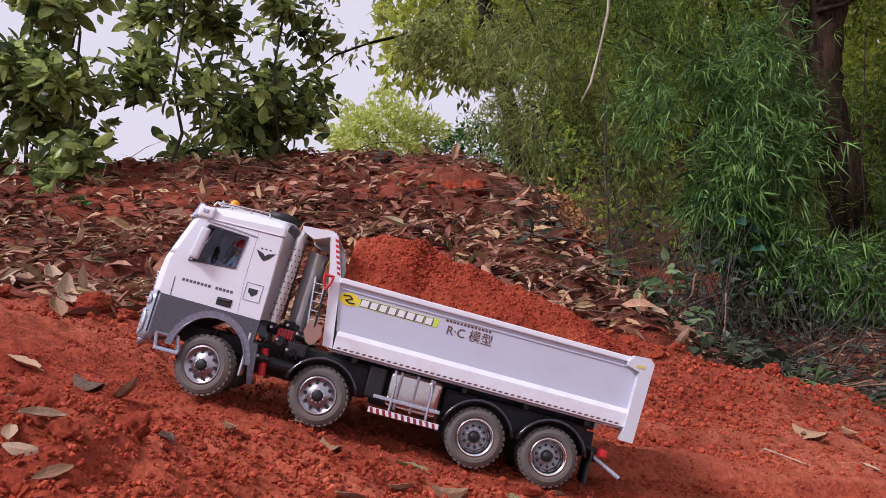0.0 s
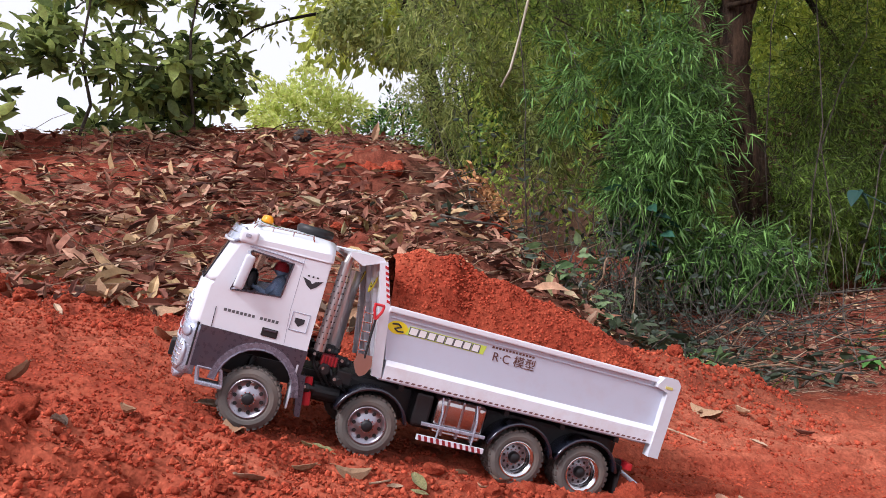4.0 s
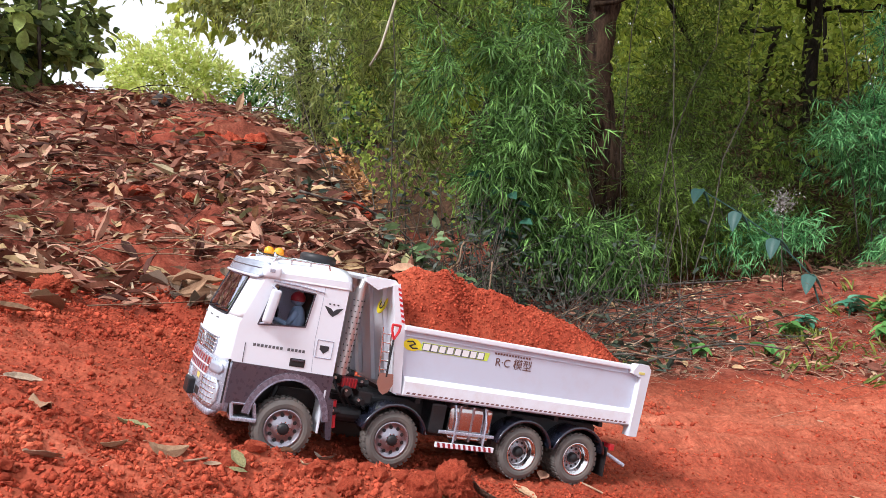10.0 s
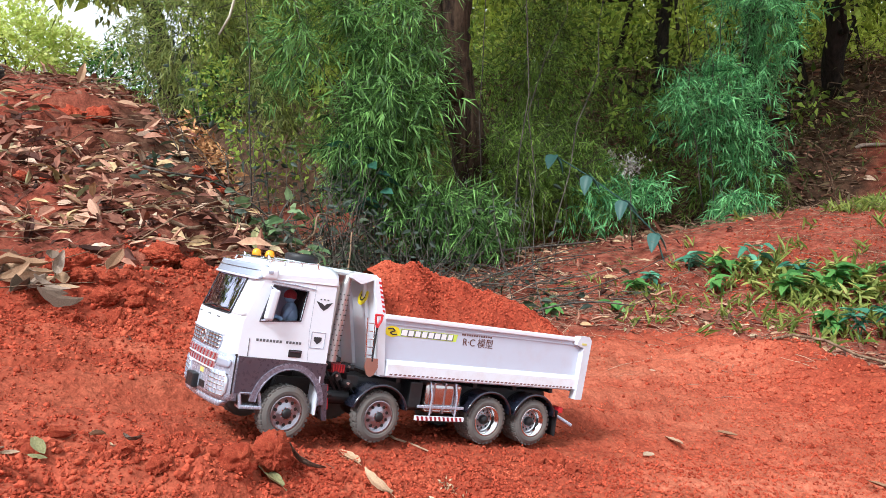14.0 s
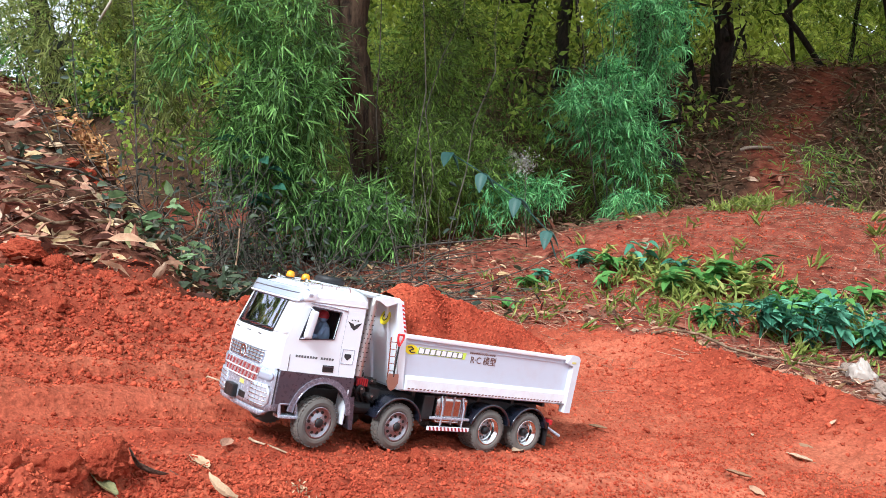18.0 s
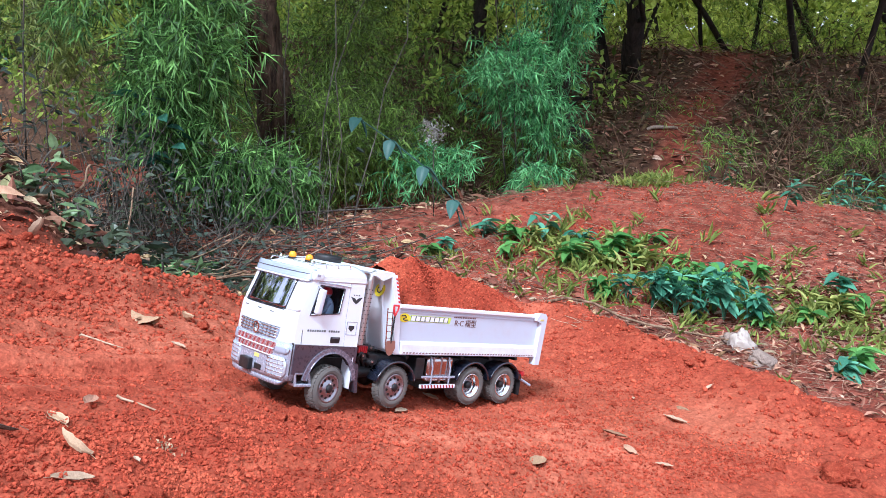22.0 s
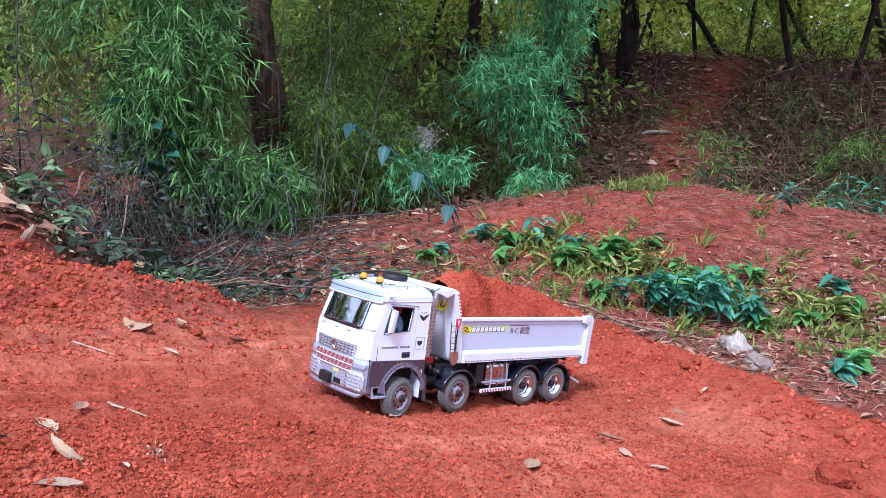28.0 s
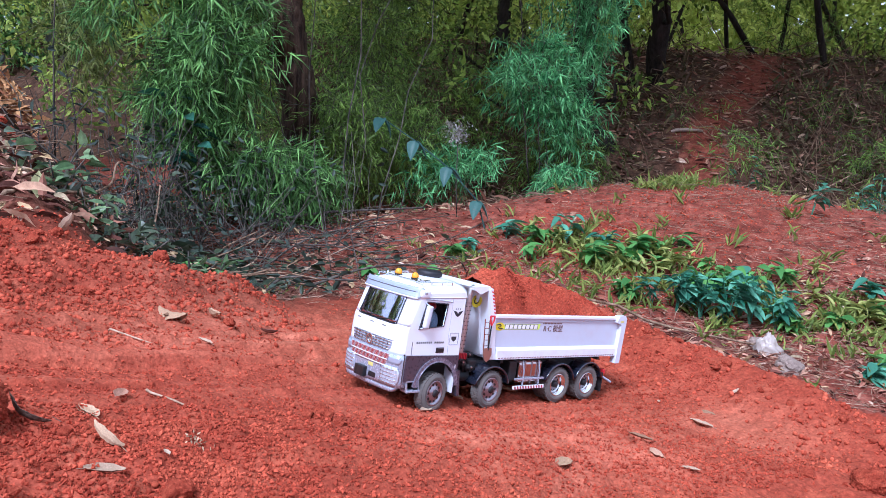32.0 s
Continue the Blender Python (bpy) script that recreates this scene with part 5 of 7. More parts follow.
m_herb = leaf_material("green_herb_leaves", (0.045, 0.14, 0.035), (0.17, 0.38, 0.095), 0.4, 0.25, False)
m_herb_teal = leaf_material("bluish_herb_leaves", (0.030, 0.125, 0.075), (0.17, 0.42, 0.27), 0.4, 0.2, False)
m_weed = leaf_material("yellow_green_weed_leaves", (0.16, 0.20, 0.045), (0.44, 0.44, 0.13), 0.45, 0.25, False)
m_grass = leaf_material("yellow_green_blades", (0.11, 0.16, 0.03), (0.36, 0.40, 0.10), 0.5, 0.3, True)
# grey-green darkened so that the colour carries the hollow's shade
m_greyleaf = leaf_material("shade_darkened_grey_leaves", (0.018, 0.028, 0.018), (0.085, 0.11, 0.085), 0.5, 0.15)


def aim(az, dist, z):
    """A place by compass angle from the camera's first stand (degrees to the right), distance and height."""
    a = radians(az)
    return (dist * math.sin(a), dist * math.cos(a), z)


# ---- the big tree and the narrow-leaved thickets ----
def tree_trunk(tree, rng, pts, r0, r1, material, n=12):
    fine = []
    for a, b in zip(pts, pts[1:]):
        for k in range(4):
            f = k / 4
            fine.append(tuple(p + (q - p) * f + rng.normal(0, .007) for p, q in zip(a, b)))
    fine.append(pts[-1])
    return part("trunk", bent_rod(B(), fine, r0, r1, n), material, tree, "", True)


def big_tree():
    rng = np.random.default_rng(31)
    t = tagged(new("big_tree"), "big brown-barked tree with a forked leaning trunk in the thicket", "tree")
    tree_trunk(t, rng, [(2.64, 4.85, -.25), (2.57, 4.85, .30), (2.50, 4.87, .72), (2.39, 4.88, 1.13), (2.35, 4.88, 1.37), (2.37, 4.90, 1.60), (2.42, 4.90, 1.95), (2.55, 4.95, 3.0), (2.70, 5.0, 4.2)], .130, .10, m_bark, 14)
    part("limb", bent_rod(B(), [(2.38, 4.86, 1.02), (2.28, 4.86, 1.28), (2.20, 4.88, 1.50), (2.165, 4.90, 1.75), (2.15, 4.90, 2.0), (2.05, 5.0, 3.0), (1.85, 5.2, 4.2)], .105, .06, 12), m_bark, t, "", True)
    # this limb and the crown lie out of view, added to shade the thicket
    part("limb", bent_rod(B(), [(2.29, 4.80, 2.3), (2.1, 4.5, 2.9), (1.9, 4.1, 3.6), (1.7, 3.7, 4.2)], .07, .03, 8), m_bark, t, "", True)
    pts, out = in_clumps([((1.9, 4.0, 4.4), (1.5, 1.3, .7), 1500), ((2.8, 4.6, 4.6), (1.5, 1.2, .8), 1300), ((1.0, 3.6, 4.2), (.9, .8, .5), 450)], rng, .1)
    L = rng.uniform(.12, .20, len(pts))
    leaf_mesh("crown", pts, rng.normal(0, 1, pts.shape), L, L * .5, rng, m_olive, NARROW, 1.0, t)
    for k in range(9):
        z = rng.uniform(.9, 3.4)
        a = rng.uniform(0, 6.28)
        p0 = (2.3, 4.82, z)
        p1 = (2.3 + 1.1 * math.cos(a), 4.8 + .8 * math.sin(a), z + rng.uniform(-.3, .6))
        part("branch", bent_rod(B(), wander(rng, p0, p1, 6, .05), .018, .005, 5), m_bark, t, "", True)


def shoots(rng, pts, heads, per, reach, lengths, droop):
    """Leaves set by turns along arching, drooping shoots: their places and ways."""
    n = len(pts)
    reach = rng.uniform(*reach, (n, 1))
    p, w = [], []
    for node_at in (.35, .68, 1.0):
        knot = pts + heads * reach * node_at - UP * (reach * droop * node_at * node_at)
        along = unit(heads - UP * 2 * droop * node_at)
        for _ in range(per):
            p.append(knot + rng.normal(0, .008, (n, 3)))
            w.append(unit(along * .75 + unit(rng.normal(0, 1, (n, 3))) * rng.uniform(.55, 1.15, (n, 1)) - UP * .12))
    p, w = np.concatenate(p), np.concatenate(w)
    return p, w, rng.uniform(*lengths, len(p))


def thicket(label, clumps, seed, material, per=7, lengths=(.09, .17), stems=(), droop=.35, name="bamboo_thicket", dense=1.9, reach=(.16, .34), wide=.09, gap=-.12):
    """Arching stems and hanging shoots of narrow leaves."""
    rng = np.random.default_rng(seed)
    t = tagged(new(name), label, "shrub")
    pts, out = in_clumps([(c, r, int(k * dense)) for c, r, k in clumps], rng, .35)
    keep = vnoise(pts[:, 0] * 3.4 + pts[:, 2], pts[:, 2] * 3.0 + pts[:, 1], seed) > gap
    pts, out = pts[keep], out[keep]
    n = len(pts)
    heads = unit(out * .8 + rng.normal(0, .6, (n, 3)) + np.array([0, -.35, -.05]))
    p, w, L = shoots(rng, pts - heads * .12, heads, per, reach, lengths, droop)
    leaf_mesh("foliage", p, w, L, L * rng.uniform(.8, 1.2, len(L)) * wide, rng, material, NARROW, .6, t)
    pts, heads, n = pts[::3], heads[::3], len(pts[::3])
    twig_mesh("branchwork", pts - heads * .14, heads - UP * .25, rng.uniform(.18, .34, n), np.full(n, .0022), rng, m_greytwig, t)["kind"] = "stuff"
    for a, b in stems:
        part("stem", bent_rod(B(), wander(rng, a, b, 7, .015), .0055, .002, 5), m_greytwig, t, "", True)
    return t


big_tree()
stem_rng = random.Random(3)
near_stems = [((1.9 + .12 * k, 4.35 + stem_rng.uniform(-.2, .3), -.12), (1.1 + .3 * k, 4.1 + stem_rng.uniform(-.3, .4), 1.0 + stem_rng.uniform(0, 1.4))) for k in range(8)]
thicket("dense green thicket of drooping narrow-leaved shoots", [
    ((1.95, 4.25, .44), (.46, .38, .38), 520), ((1.62, 4.30, .90), (.42, .42, .48), 520), ((1.35, 4.35, 1.30), (.34, .36, .34), 220),
    ((2.20, 4.20, .34), (.22, .24, .22), 150), ((1.75, 4.40, 1.45), (.28, .35, .40), 110), ((2.00, 4.40, 1.15), (.12, .2, .25), 50)],
    41, m_bamboo, 7, (.065, .135), near_stems, dense=1.15, wide=.075, gap=-.04)
thicket("tall olive thicket of fine leaves about the big trunk", [
    ((1.25, 4.65, 1.12), (.50, .45, .48), 560), ((2.65, 5.60, 1.30), (.60, .35, .80), 420), ((1.05, 4.75, 1.75), (.75, .60, .60), 640), ((1.90, 5.55, 2.05), (.95, .45, .70), 620),
    ((3.15, 5.20, 1.45), (.50, .40, .95), 640), ((2.85, 4.9, 2.4), (.6, .3, .5), 300), ((3.0, 4.95, .60), (.45, .30, .45), 380), ((2.72, 4.62, .58), (.30, .26, .34), 170), ((3.35, 4.70, .55), (.32, .26, .30), 170)],
    45, m_olive, 3, (.05, .10), [((1.0, 4.7, .2), (.9, 4.5, 2.2))], gap=.05)
thicket("olive hanging foliage behind the bank", [
    ((.80, 5.2, 1.30), (.50, .6, .50), 420), ((.55, 5.6, 2.1), (.6, .6, .45), 300), ((1.0, 5.0, .98), (.38, .4, .3), 240), ((1.4, 5.4, 2.6), (1.0, .7, .5), 300)],
    42, m_light, 3, (.06, .125), [((.9, 5.2, .1), (.6, 5.2, 1.8)), ((1.2, 5.1, 0), (1.0, 5.0, 1.7))], gap=.05)
thicket("bluish green thicket of narrow-leaved shoots behind the mound", [
    ((4.27, 4.55, 1.10), (.28, .30, .45), 200), ((4.09, 4.35, .66), (.26, .30, .34), 170), ((4.57, 4.50, 1.75), (.32, .36, .42), 170), ((3.62, 4.50, .34), (.42, .35, .24), 220),
    ((4.49, 4.40, .85), (.20, .25, .36), 110), ((4.82, 4.60, 1.45), (.20, .25, .45), 80), ((4.17, 4.60, 1.75), (.25, .3, .4), 110), ((4.32, 4.30, .42), (.25, .25, .22), 120), ((3.92, 4.50, .95), (.18, .2, .35), 60)],
    43, m_bamboo_teal, 7, (.065, .125), [((4.27 + .08 * k, 4.5, .2), (3.9 + .2 * k, 4.5, 1.9)) for k in range(5)], dense=1.05, wide=.085, gap=.0)
thicket("low olive undergrowth at the edge of the woods", [
    ((3.1, 5.6, .35), (.8, .6, .5), 520), ((4.4, 6.4, .6), (1.1, .7, .6), 620), ((2.9, 6.6, 1.0), (1.0, .7, 1.0), 620), ((4.9, 7.6, 1.2), (1.3, .8, 1.1), 520), ((7.6, 5.6, .75), (.9, .6, .5), 300), ((8.6, 4.6, .9), (.9, .6, .8), 360), ((7.0, 8.2, 1.2), (1.2, .8, 1.0), 420), ((9.0, 8.6, 2.0), (1.4, .8, 1.2), 420), ((10.6, 6.6, 2.6), (1.3, .8, 1.0), 360), ((7.4, 3.4, .6), (.7, .6, .5), 260), ((5.75, 3.75, .62), (.30, .30, .40), 45), ((5.0, 5.0, .45), (.5, .4, .4), 260), ((5.6, 6.6, .9), (.6, .5, .7), 300)],
    44, m_olive, 3, (.06, .12), [])


# ---- trees of the woods ----
def wood_tree(x, y, r, tall, lean, seed, label, branches=6, material=None):
    rng = np.random.default_rng(seed)
    material = material or m_darkbark
    t = tagged(new("woodland_tree"), label, "tree", "trees of the woods")
    z0 = float(height(x, y)) - .1
    top = (x + lean[0], y + lean[1], z0 + tall)
    pts = wander(rng, (x, y, z0), top, 7, .045 if r > .08 else .065)
    tree_trunk(t, rng, pts, r, r * .45, material, 9)
    tips = []
    for k in range(branches):
        f = rng.uniform(.22, .95)
        i = min(5, int(f * 6))
        p = pts[i]
        a = rng.uniform(0, 6.28)
        L = rng.uniform(.5, 1.5) * (1.2 - .5 * f)
        q = (p[0] + L * math.cos(a), p[1] + L * .6 * math.sin(a), p[2] + rng.uniform(-.1, .7))
        part("branch", bent_rod(B(), wander(rng, p, q, 6, .08), r * .32, r * .08, 6), material, t, "", True)
        tips.append(q)
    tips.append(top)
    pts, out = in_clumps([(q, (.55, .5, .4), 110) for q in tips], rng, .2)
    L = rng.uniform(.06, .13, len(pts))
    leaf_mesh("crown", pts, out + rng.normal(0, .8, out.shape) - UP * .4, L, L * .45, rng, m_far, NARROW, .8, t)
    return t


wood_tree(7.7, 9.4, .11, 6.0, (-.3, .2), 61, "slender dark tree with bare side branches", 10)
wood_tree(7.80, 6.52, .12, 5.0, (-.50, .3), 62, "dark double trunk at the edge of the woods", 9)
wood_tree(7.58, 6.62, .055, 5.0, (.10, .3), 65, "dark stem grown beside a thicker trunk", 7)
wood_tree(6.24, 5.62, .13, 5.0, (-.5, .2), 63, "dark trunk behind the thicket", 7)
wood_tree(6.45, 7.62, .075, 5.0, (.1, .3), 64, "dark slender tree with bare branches", 12)
for k, (az, dist, r, lean) in enumerate([(36, 13, .10, .5), (41, 14, .07, -.4), (54.5, 12, .06, .3), (56.5, 11.8, .08, -.8), (57.5, 12.5, .06, .7), (60.5, 11, .08, .9), (62, 12.6, .07, -.3), (64, 10.6, .07, .5), (52, 15, .07, .2), (50, 14, .06, -.3), (59, 14, .07, .4), (66, 11.5, .09, -.4), (47, 12.5, .07, .6), (44.5, 15, .08, -.2), (68.5, 12, .08, .4), (30, 12, .09, .3), (24, 11, .10, -.3), (17, 11, .09, .2), (65, 17, .06, -.6)]):
    p = aim(az, dist, 0)
    wood_tree(p[0], p[1], r * .5, 5.5, (lean * 1.4, .2), 70 + k, "dark slender tree deep in the woods", 9)


def far_woods():
    """Leaf masses between and behind the trunks, and an unseen closed canopy added over them for shade."""
    rng = np.random.default_rng(51)
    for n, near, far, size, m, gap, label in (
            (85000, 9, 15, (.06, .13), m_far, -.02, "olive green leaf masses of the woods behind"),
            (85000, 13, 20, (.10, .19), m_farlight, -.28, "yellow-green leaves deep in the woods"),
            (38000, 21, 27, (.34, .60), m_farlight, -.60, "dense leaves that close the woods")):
        az, d = np.radians(rng.uniform(-4, 88, n)), rng.uniform(near, far, n)
        x, y = d * np.sin(az), d * np.cos(az)
        rise = rng.uniform(0, 1, n) ** 1.3 * (8 if far < 21 else 7.4)
        z = land(x, y) + rise
        dens = vnoise(az * 22, z * 1.1, 8) + .5 * vnoise(az * 60, z * 3, 9)
        deg = np.degrees(az)
        path = (deg > 49) & (deg < 59) & (rise < 1.3) & (d < 14)
        open_left = (deg < (6 if far < 21 else 8)) & (z < 5)
        keep = (dens > gap) & ~path & ~open_left & ((near > 9) | (deg < 45) | (rng.uniform(0, 1, n) < .4)) & ((d > 11) | (deg < 47) | (rise > 1.5))
        p = np.stack([x, y, z], -1)[keep]
        L = rng.uniform(*size, len(p))
        ob = leaf_mesh("far_woods", p, rng.normal(0, 1, p.shape) - UP * .5, L, L * .5, rng, m, NARROW, 1.0)
        tagged(ob, label, "foliage", kind="stuff")
    # leaf layer above the view, put there to keep sun off the slope
    n = 30000
    x, y, z = rng.uniform(.6, 17, n), rng.uniform(1.2, 17, n), rng.uniform(4.4, 8, n)
    keep = (vnoise(x * 1.1, y * 1.1, 18) > -.26) & (.8 * x + .6 * y > 4.4) & (.8 * x + .6 * y < 10.3)
    p = np.stack([x, y, z], -1)[keep]
    L = rng.uniform(.22, .5, len(p))
    ob = leaf_mesh("canopy", p, rng.normal(0, 1, p.shape) * (1, 1, .3), L, L * .5, rng, m_far, NARROW, .6)
    tagged(ob, "closed leaf canopy over the woods, out of view, added for shade", "foliage", kind="stuff")
    # undergrowth on the slope, open along the trail
    n = 17000
    s, c = rng.uniform(6.3, 12.5, n), rng.uniform(-4, 5, n)
    x, y = .8 * s + .6 * c, .6 * s - .8 * c
    keep = (np.abs(c - .3 * s / 10) > .45 + .1 * rng.normal(0, 1, n)) & (vnoise(x * 1.4, y * 1.4, 61) + .5 * vnoise(x * 4, y * 4, 62) > -.02)
    x, y = x[keep], y[keep]
    p = np.stack([x, y, height(x, y) + rng.uniform(0, 1, len(x)) ** 2 * .55], -1)
    L = rng.uniform(.05, .14, len(x))
    half = len(x) // 2
    brown = leaf_material("olive_brown_leaves", (0.035, 0.026, 0.012), (0.13, 0.088, 0.042), 0.6, 0.2)
    dim = leaf_material("dull_olive_leaves", (0.024, 0.026, 0.009), (0.098, 0.098, 0.032), 0.6, 0.2)
    for cut, m in ((slice(0, half), dim), (slice(half, None), brown)):
        ob = leaf_mesh("slope_undergrowth", p[cut], rng.normal(0, .8, p[cut].shape) + UP * .5, L[cut], L[cut] * .22, rng, m, NARROW, .8)
        tagged(ob, "thin olive-brown undergrowth on the wooded slope", "undergrowth", kind="stuff")
    n = 14000
    x, y = rng.uniform(4.5, 12, n), rng.uniform(3.0, 10, n)
    keep = (.8 * x + .6 * y > 6.4) & ((np.abs(.6 * x - .8 * y - .25) > .40) | (rng.uniform(0, 1, n) < .22))
    x, y = x[keep], y[keep]
    p = np.stack([x, y, height(x, y) + .01], -1)
    L = rng.uniform(.04, .10, len(x))
    ob = leaf_mesh("slope_litter", p, rng.normal(0, 1, p.shape) * (1, 1, .2), L, L * .4, rng, leaf_material("dark_fallen_leaves", (0.04, 0.02, 0.012), (0.24, 0.14, 0.09), 0.8, 0), NARROW, .4)
    tagged(ob, "dark fallen leaves on the wooded slope", "leaf litter", kind="stuff")
    # roots and bare stems on the slope
    n = 420
    x, y = rng.uniform(5.6, 11, n), rng.uniform(3.2, 9, n)
    p = np.stack([x, y, height(x, y)], -1)
    w = rng.normal(0, 1, p.shape) * (1, 1, .25) + UP * .15
    ob = twig_mesh("slope_roots", p, w, rng.uniform(.3, 1.1, n), rng.uniform(.003, .011, n), rng, m_twig, None, .2)
    tagged(ob, "dry roots and stalks on the wooded slope", "roots", kind="stuff")
    n = 260
    x, y = rng.uniform(6.6, 10.2, n), rng.uniform(2.2, 4.1, n)
    p = np.stack([x, y, height(x, y)], -1)
    w = rng.normal(0, .6, p.shape) + UP * .6
    ob = twig_mesh("bramble_stems", p, w, rng.uniform(.4, 1.4, n), rng.uniform(.003, .007, n), rng, m_twig, None, .3)
    tagged(ob, "bare pinkish bramble stems beside the trail", "brambles", kind="stuff")


far_woods()


# ---- broad-leaved saplings and the hanging crown on the crest, bright scrub and hills beyond ----
def sapling(x, y, tall, seed, n, spread=.45, L=(.06, .13)):
    rng = np.random.default_rng(seed)
    t = tagged(new("broadleaf_sapling"), "broad-leaved sapling with large glossy leaves on the bank's crest", "tree", "saplings on the crest")
    z0 = float(height(x, y)) - .05
    part("trunk", bent_rod(B(), wander(rng, (x, y, z0), (x + rng.uniform(-.3, .3), y, z0 + tall), 7, .022), .011, .004, 7), m_greytwig, t, "", True)
    pos, way = [], []
    for k in range(13):
        f = rng.uniform(0, 1) ** 1.3
        a = rng.uniform(0, 6.28)
        p = (x + .1 * f, y, z0 + tall * f)
        q = (p[0] + spread * math.cos(a), p[1] + spread * .7 * math.sin(a), p[2] + rng.uniform(-.22, .30))
        line = wander(rng, p, q, 6, .05)
        part("branch", bent_rod(B(), line, .0055, .002, 5), m_greytwig, t, "", True)
        for i in (2, 3, 4, 5):
            heart = np.array(line[i]) + rng.normal(0, .03, 3)
            for _ in range(max(3, int(n / 19 * rng.uniform(.3, 1.7)))):
                d = unit(rng.normal(0, 1, 3) * (1, 1, .8) + np.array([math.cos(a) * .5, -.2, .0]))
                pos.append(heart + d * .03 + rng.normal(0, .03, 3))
                way.append(d)
    pos, way = np.array(pos), np.array(way)
    Ls = rng.uniform(*L, len(pos))
    leaf_mesh("crown", pos, way, Ls, Ls * rng.uniform(.50, .72, len(pos)), rng, m_broad, OVAL, .8, t)


for k, (az, dist, tall, n, spread) in enumerate([(-25.0, 4.6, 1.7, 430, .34), (-27.5, 4.9, .8, 200, .30), (-19.0, 5.2, 1.9, 440, .40), (-16.0, 5.4, .60, 190, .34), (-11.4, 5.4, 1.9, 380, .28), (-13.2, 5.8, .60, 190, .34), (-31, 5.2, 1.5, 300, .5), (-15, 6.4, 2.4, 150, .8)]):
    p = aim(az, dist, 0)
    sapling(p[0], p[1], tall, 80 + k, n, spread)


def hanging_crown():
    rng = np.random.default_rng(91)
    t = tagged(new("leaning_tree"), "small-leaved tree hanging its crown over the crest", "tree")
    part("trunk", bent_rod(B(), wander(rng, (1.2, 8.2, .0), (.2, 7.6, 4.2), 8, .04), .12, .05, 9), m_darkbark, t, "", True)
    for k in range(10):
        p, q = (.6, 7.8, 2.2 + k * .2), (rng.uniform(-1.8, 1.6), rng.uniform(6.8, 8.2), rng.uniform(1.9, 3.6))
        part("branch", bent_rod(B(), wander(rng, p, q, 7, .06), .03, .006, 6), m_darkbark, t, "", True)
    pts, out = in_clumps([(aim(-5, 7.6, 2.75), (.75, .6, .55), 1900), (aim(-1.5, 7.4, 2.4), (.6, .6, .5), 1900), (aim(2.5, 7.2, 2.2), (.7, .6, .7), 2300), (aim(6, 7.2, 2.5), (.8, .6, .8), 2200), (aim(-9, 7.6, 3.1), (.8, .6, .4), 1800), (aim(5.5, 7.8, 1.3), (.8, .5, .5), 1500), (aim(-16, 7.6, 3.3), (1.2, .6, .35), 1500)], rng, .1)
    keep = vnoise(pts[:, 0] * 4, pts[:, 2] * 4, 33) + .4 * vnoise(pts[:, 0] * 11, pts[:, 2] * 11, 34) > .11
    pts, out = pts[keep], out[keep]
    L = rng.uniform(.05, .11, len(pts))
    leaf_mesh("crown", pts, out * .5 + rng.normal(0, .7, out.shape) - UP * .4, L, L * .38, rng, m_light, NARROW, .9, t)
    # bare vine hanging in front
    v = tagged(new("hanging_vine", None), "pale bare vine hanging from the branches", "vine")
    part("vine_stem", bent_rod(B(), [aim(12.6, 4.0, 1.95), aim(12.2, 4.0, 1.62), aim(11.6, 4.0, 1.45), aim(10.9, 4.0, 1.28), aim(10.2, 4.0, 1.19)], .008, .005, 6), m_palevine, v, "", True)


hanging_crown()


def bright_scrub():
    rng = np.random.default_rng(95)
    for name, label, clumps, m in (
            ("bright_bush", "yellow-green bush beyond the crest, sunlight painted into its leaves", [((-1.1, 15, 2.10), (1.15, .9, .95), 8000)], m_sunny),
            ("scrub_bush", "pale green scrub beyond the crest", [((-4.5, 17, 1.2), (2.2, 1, .9), 4200), ((.9, 16, 1.95), (1.3, .9, .75), 4200), ((2.4, 14, 1.7), (1.4, .9, .9), 4200), ((-8, 16, .9), (2.5, 1, .8), 3800)], m_bamboo)):
        t = tagged(new(name), label, "shrub")
        pts, out = in_clumps(clumps, rng, .5)
        L = rng.uniform(.06, .14, len(pts))
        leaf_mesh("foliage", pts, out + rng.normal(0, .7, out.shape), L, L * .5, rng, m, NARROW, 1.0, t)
        for c, r, _ in clumps:
            part("stem", bent_rod(B(), [(c[0], c[1], -.8), (c[0] + .1, c[1], .2), (c[0] - .1, c[1], c[2] + .5)], .05, .02, 6), m_darkbark, t)


bright_scrub()


def hills():
    """Pale hills far off, the haze before them put into their colour."""
    n = 80
    x = np.linspace(-620, 420, n)
    top = 34 + 26 * vnoise(x / 120, x * 0 + 3, 71) + 14 * vnoise(x / 45, x * 0, 72)
    v = np.concatenate([np.stack([x, x * 0 + 520, x * 0 - 8], -1), np.stack([x, x * 0 + 560, top], -1), np.stack([x, x * 0 + 640, x * 0 - 8], -1)])
    f = [(k + r * n, k + 1 + r * n, k + 1 + (r + 1) * n, k + (r + 1) * n) for r in (0, 1) for k in range(n - 1)]
    m = grained("haze_painted_hillside", [(0.3, (0.58, 0.64, 0.72)), (0.7, (0.70, 0.76, 0.82))], 0.02, 0.2)
    tagged(mesh_np("backdrop_hills", v, f, m), "pale hills in the distance, haze painted into their colour", "hills", kind="structure")


hills()

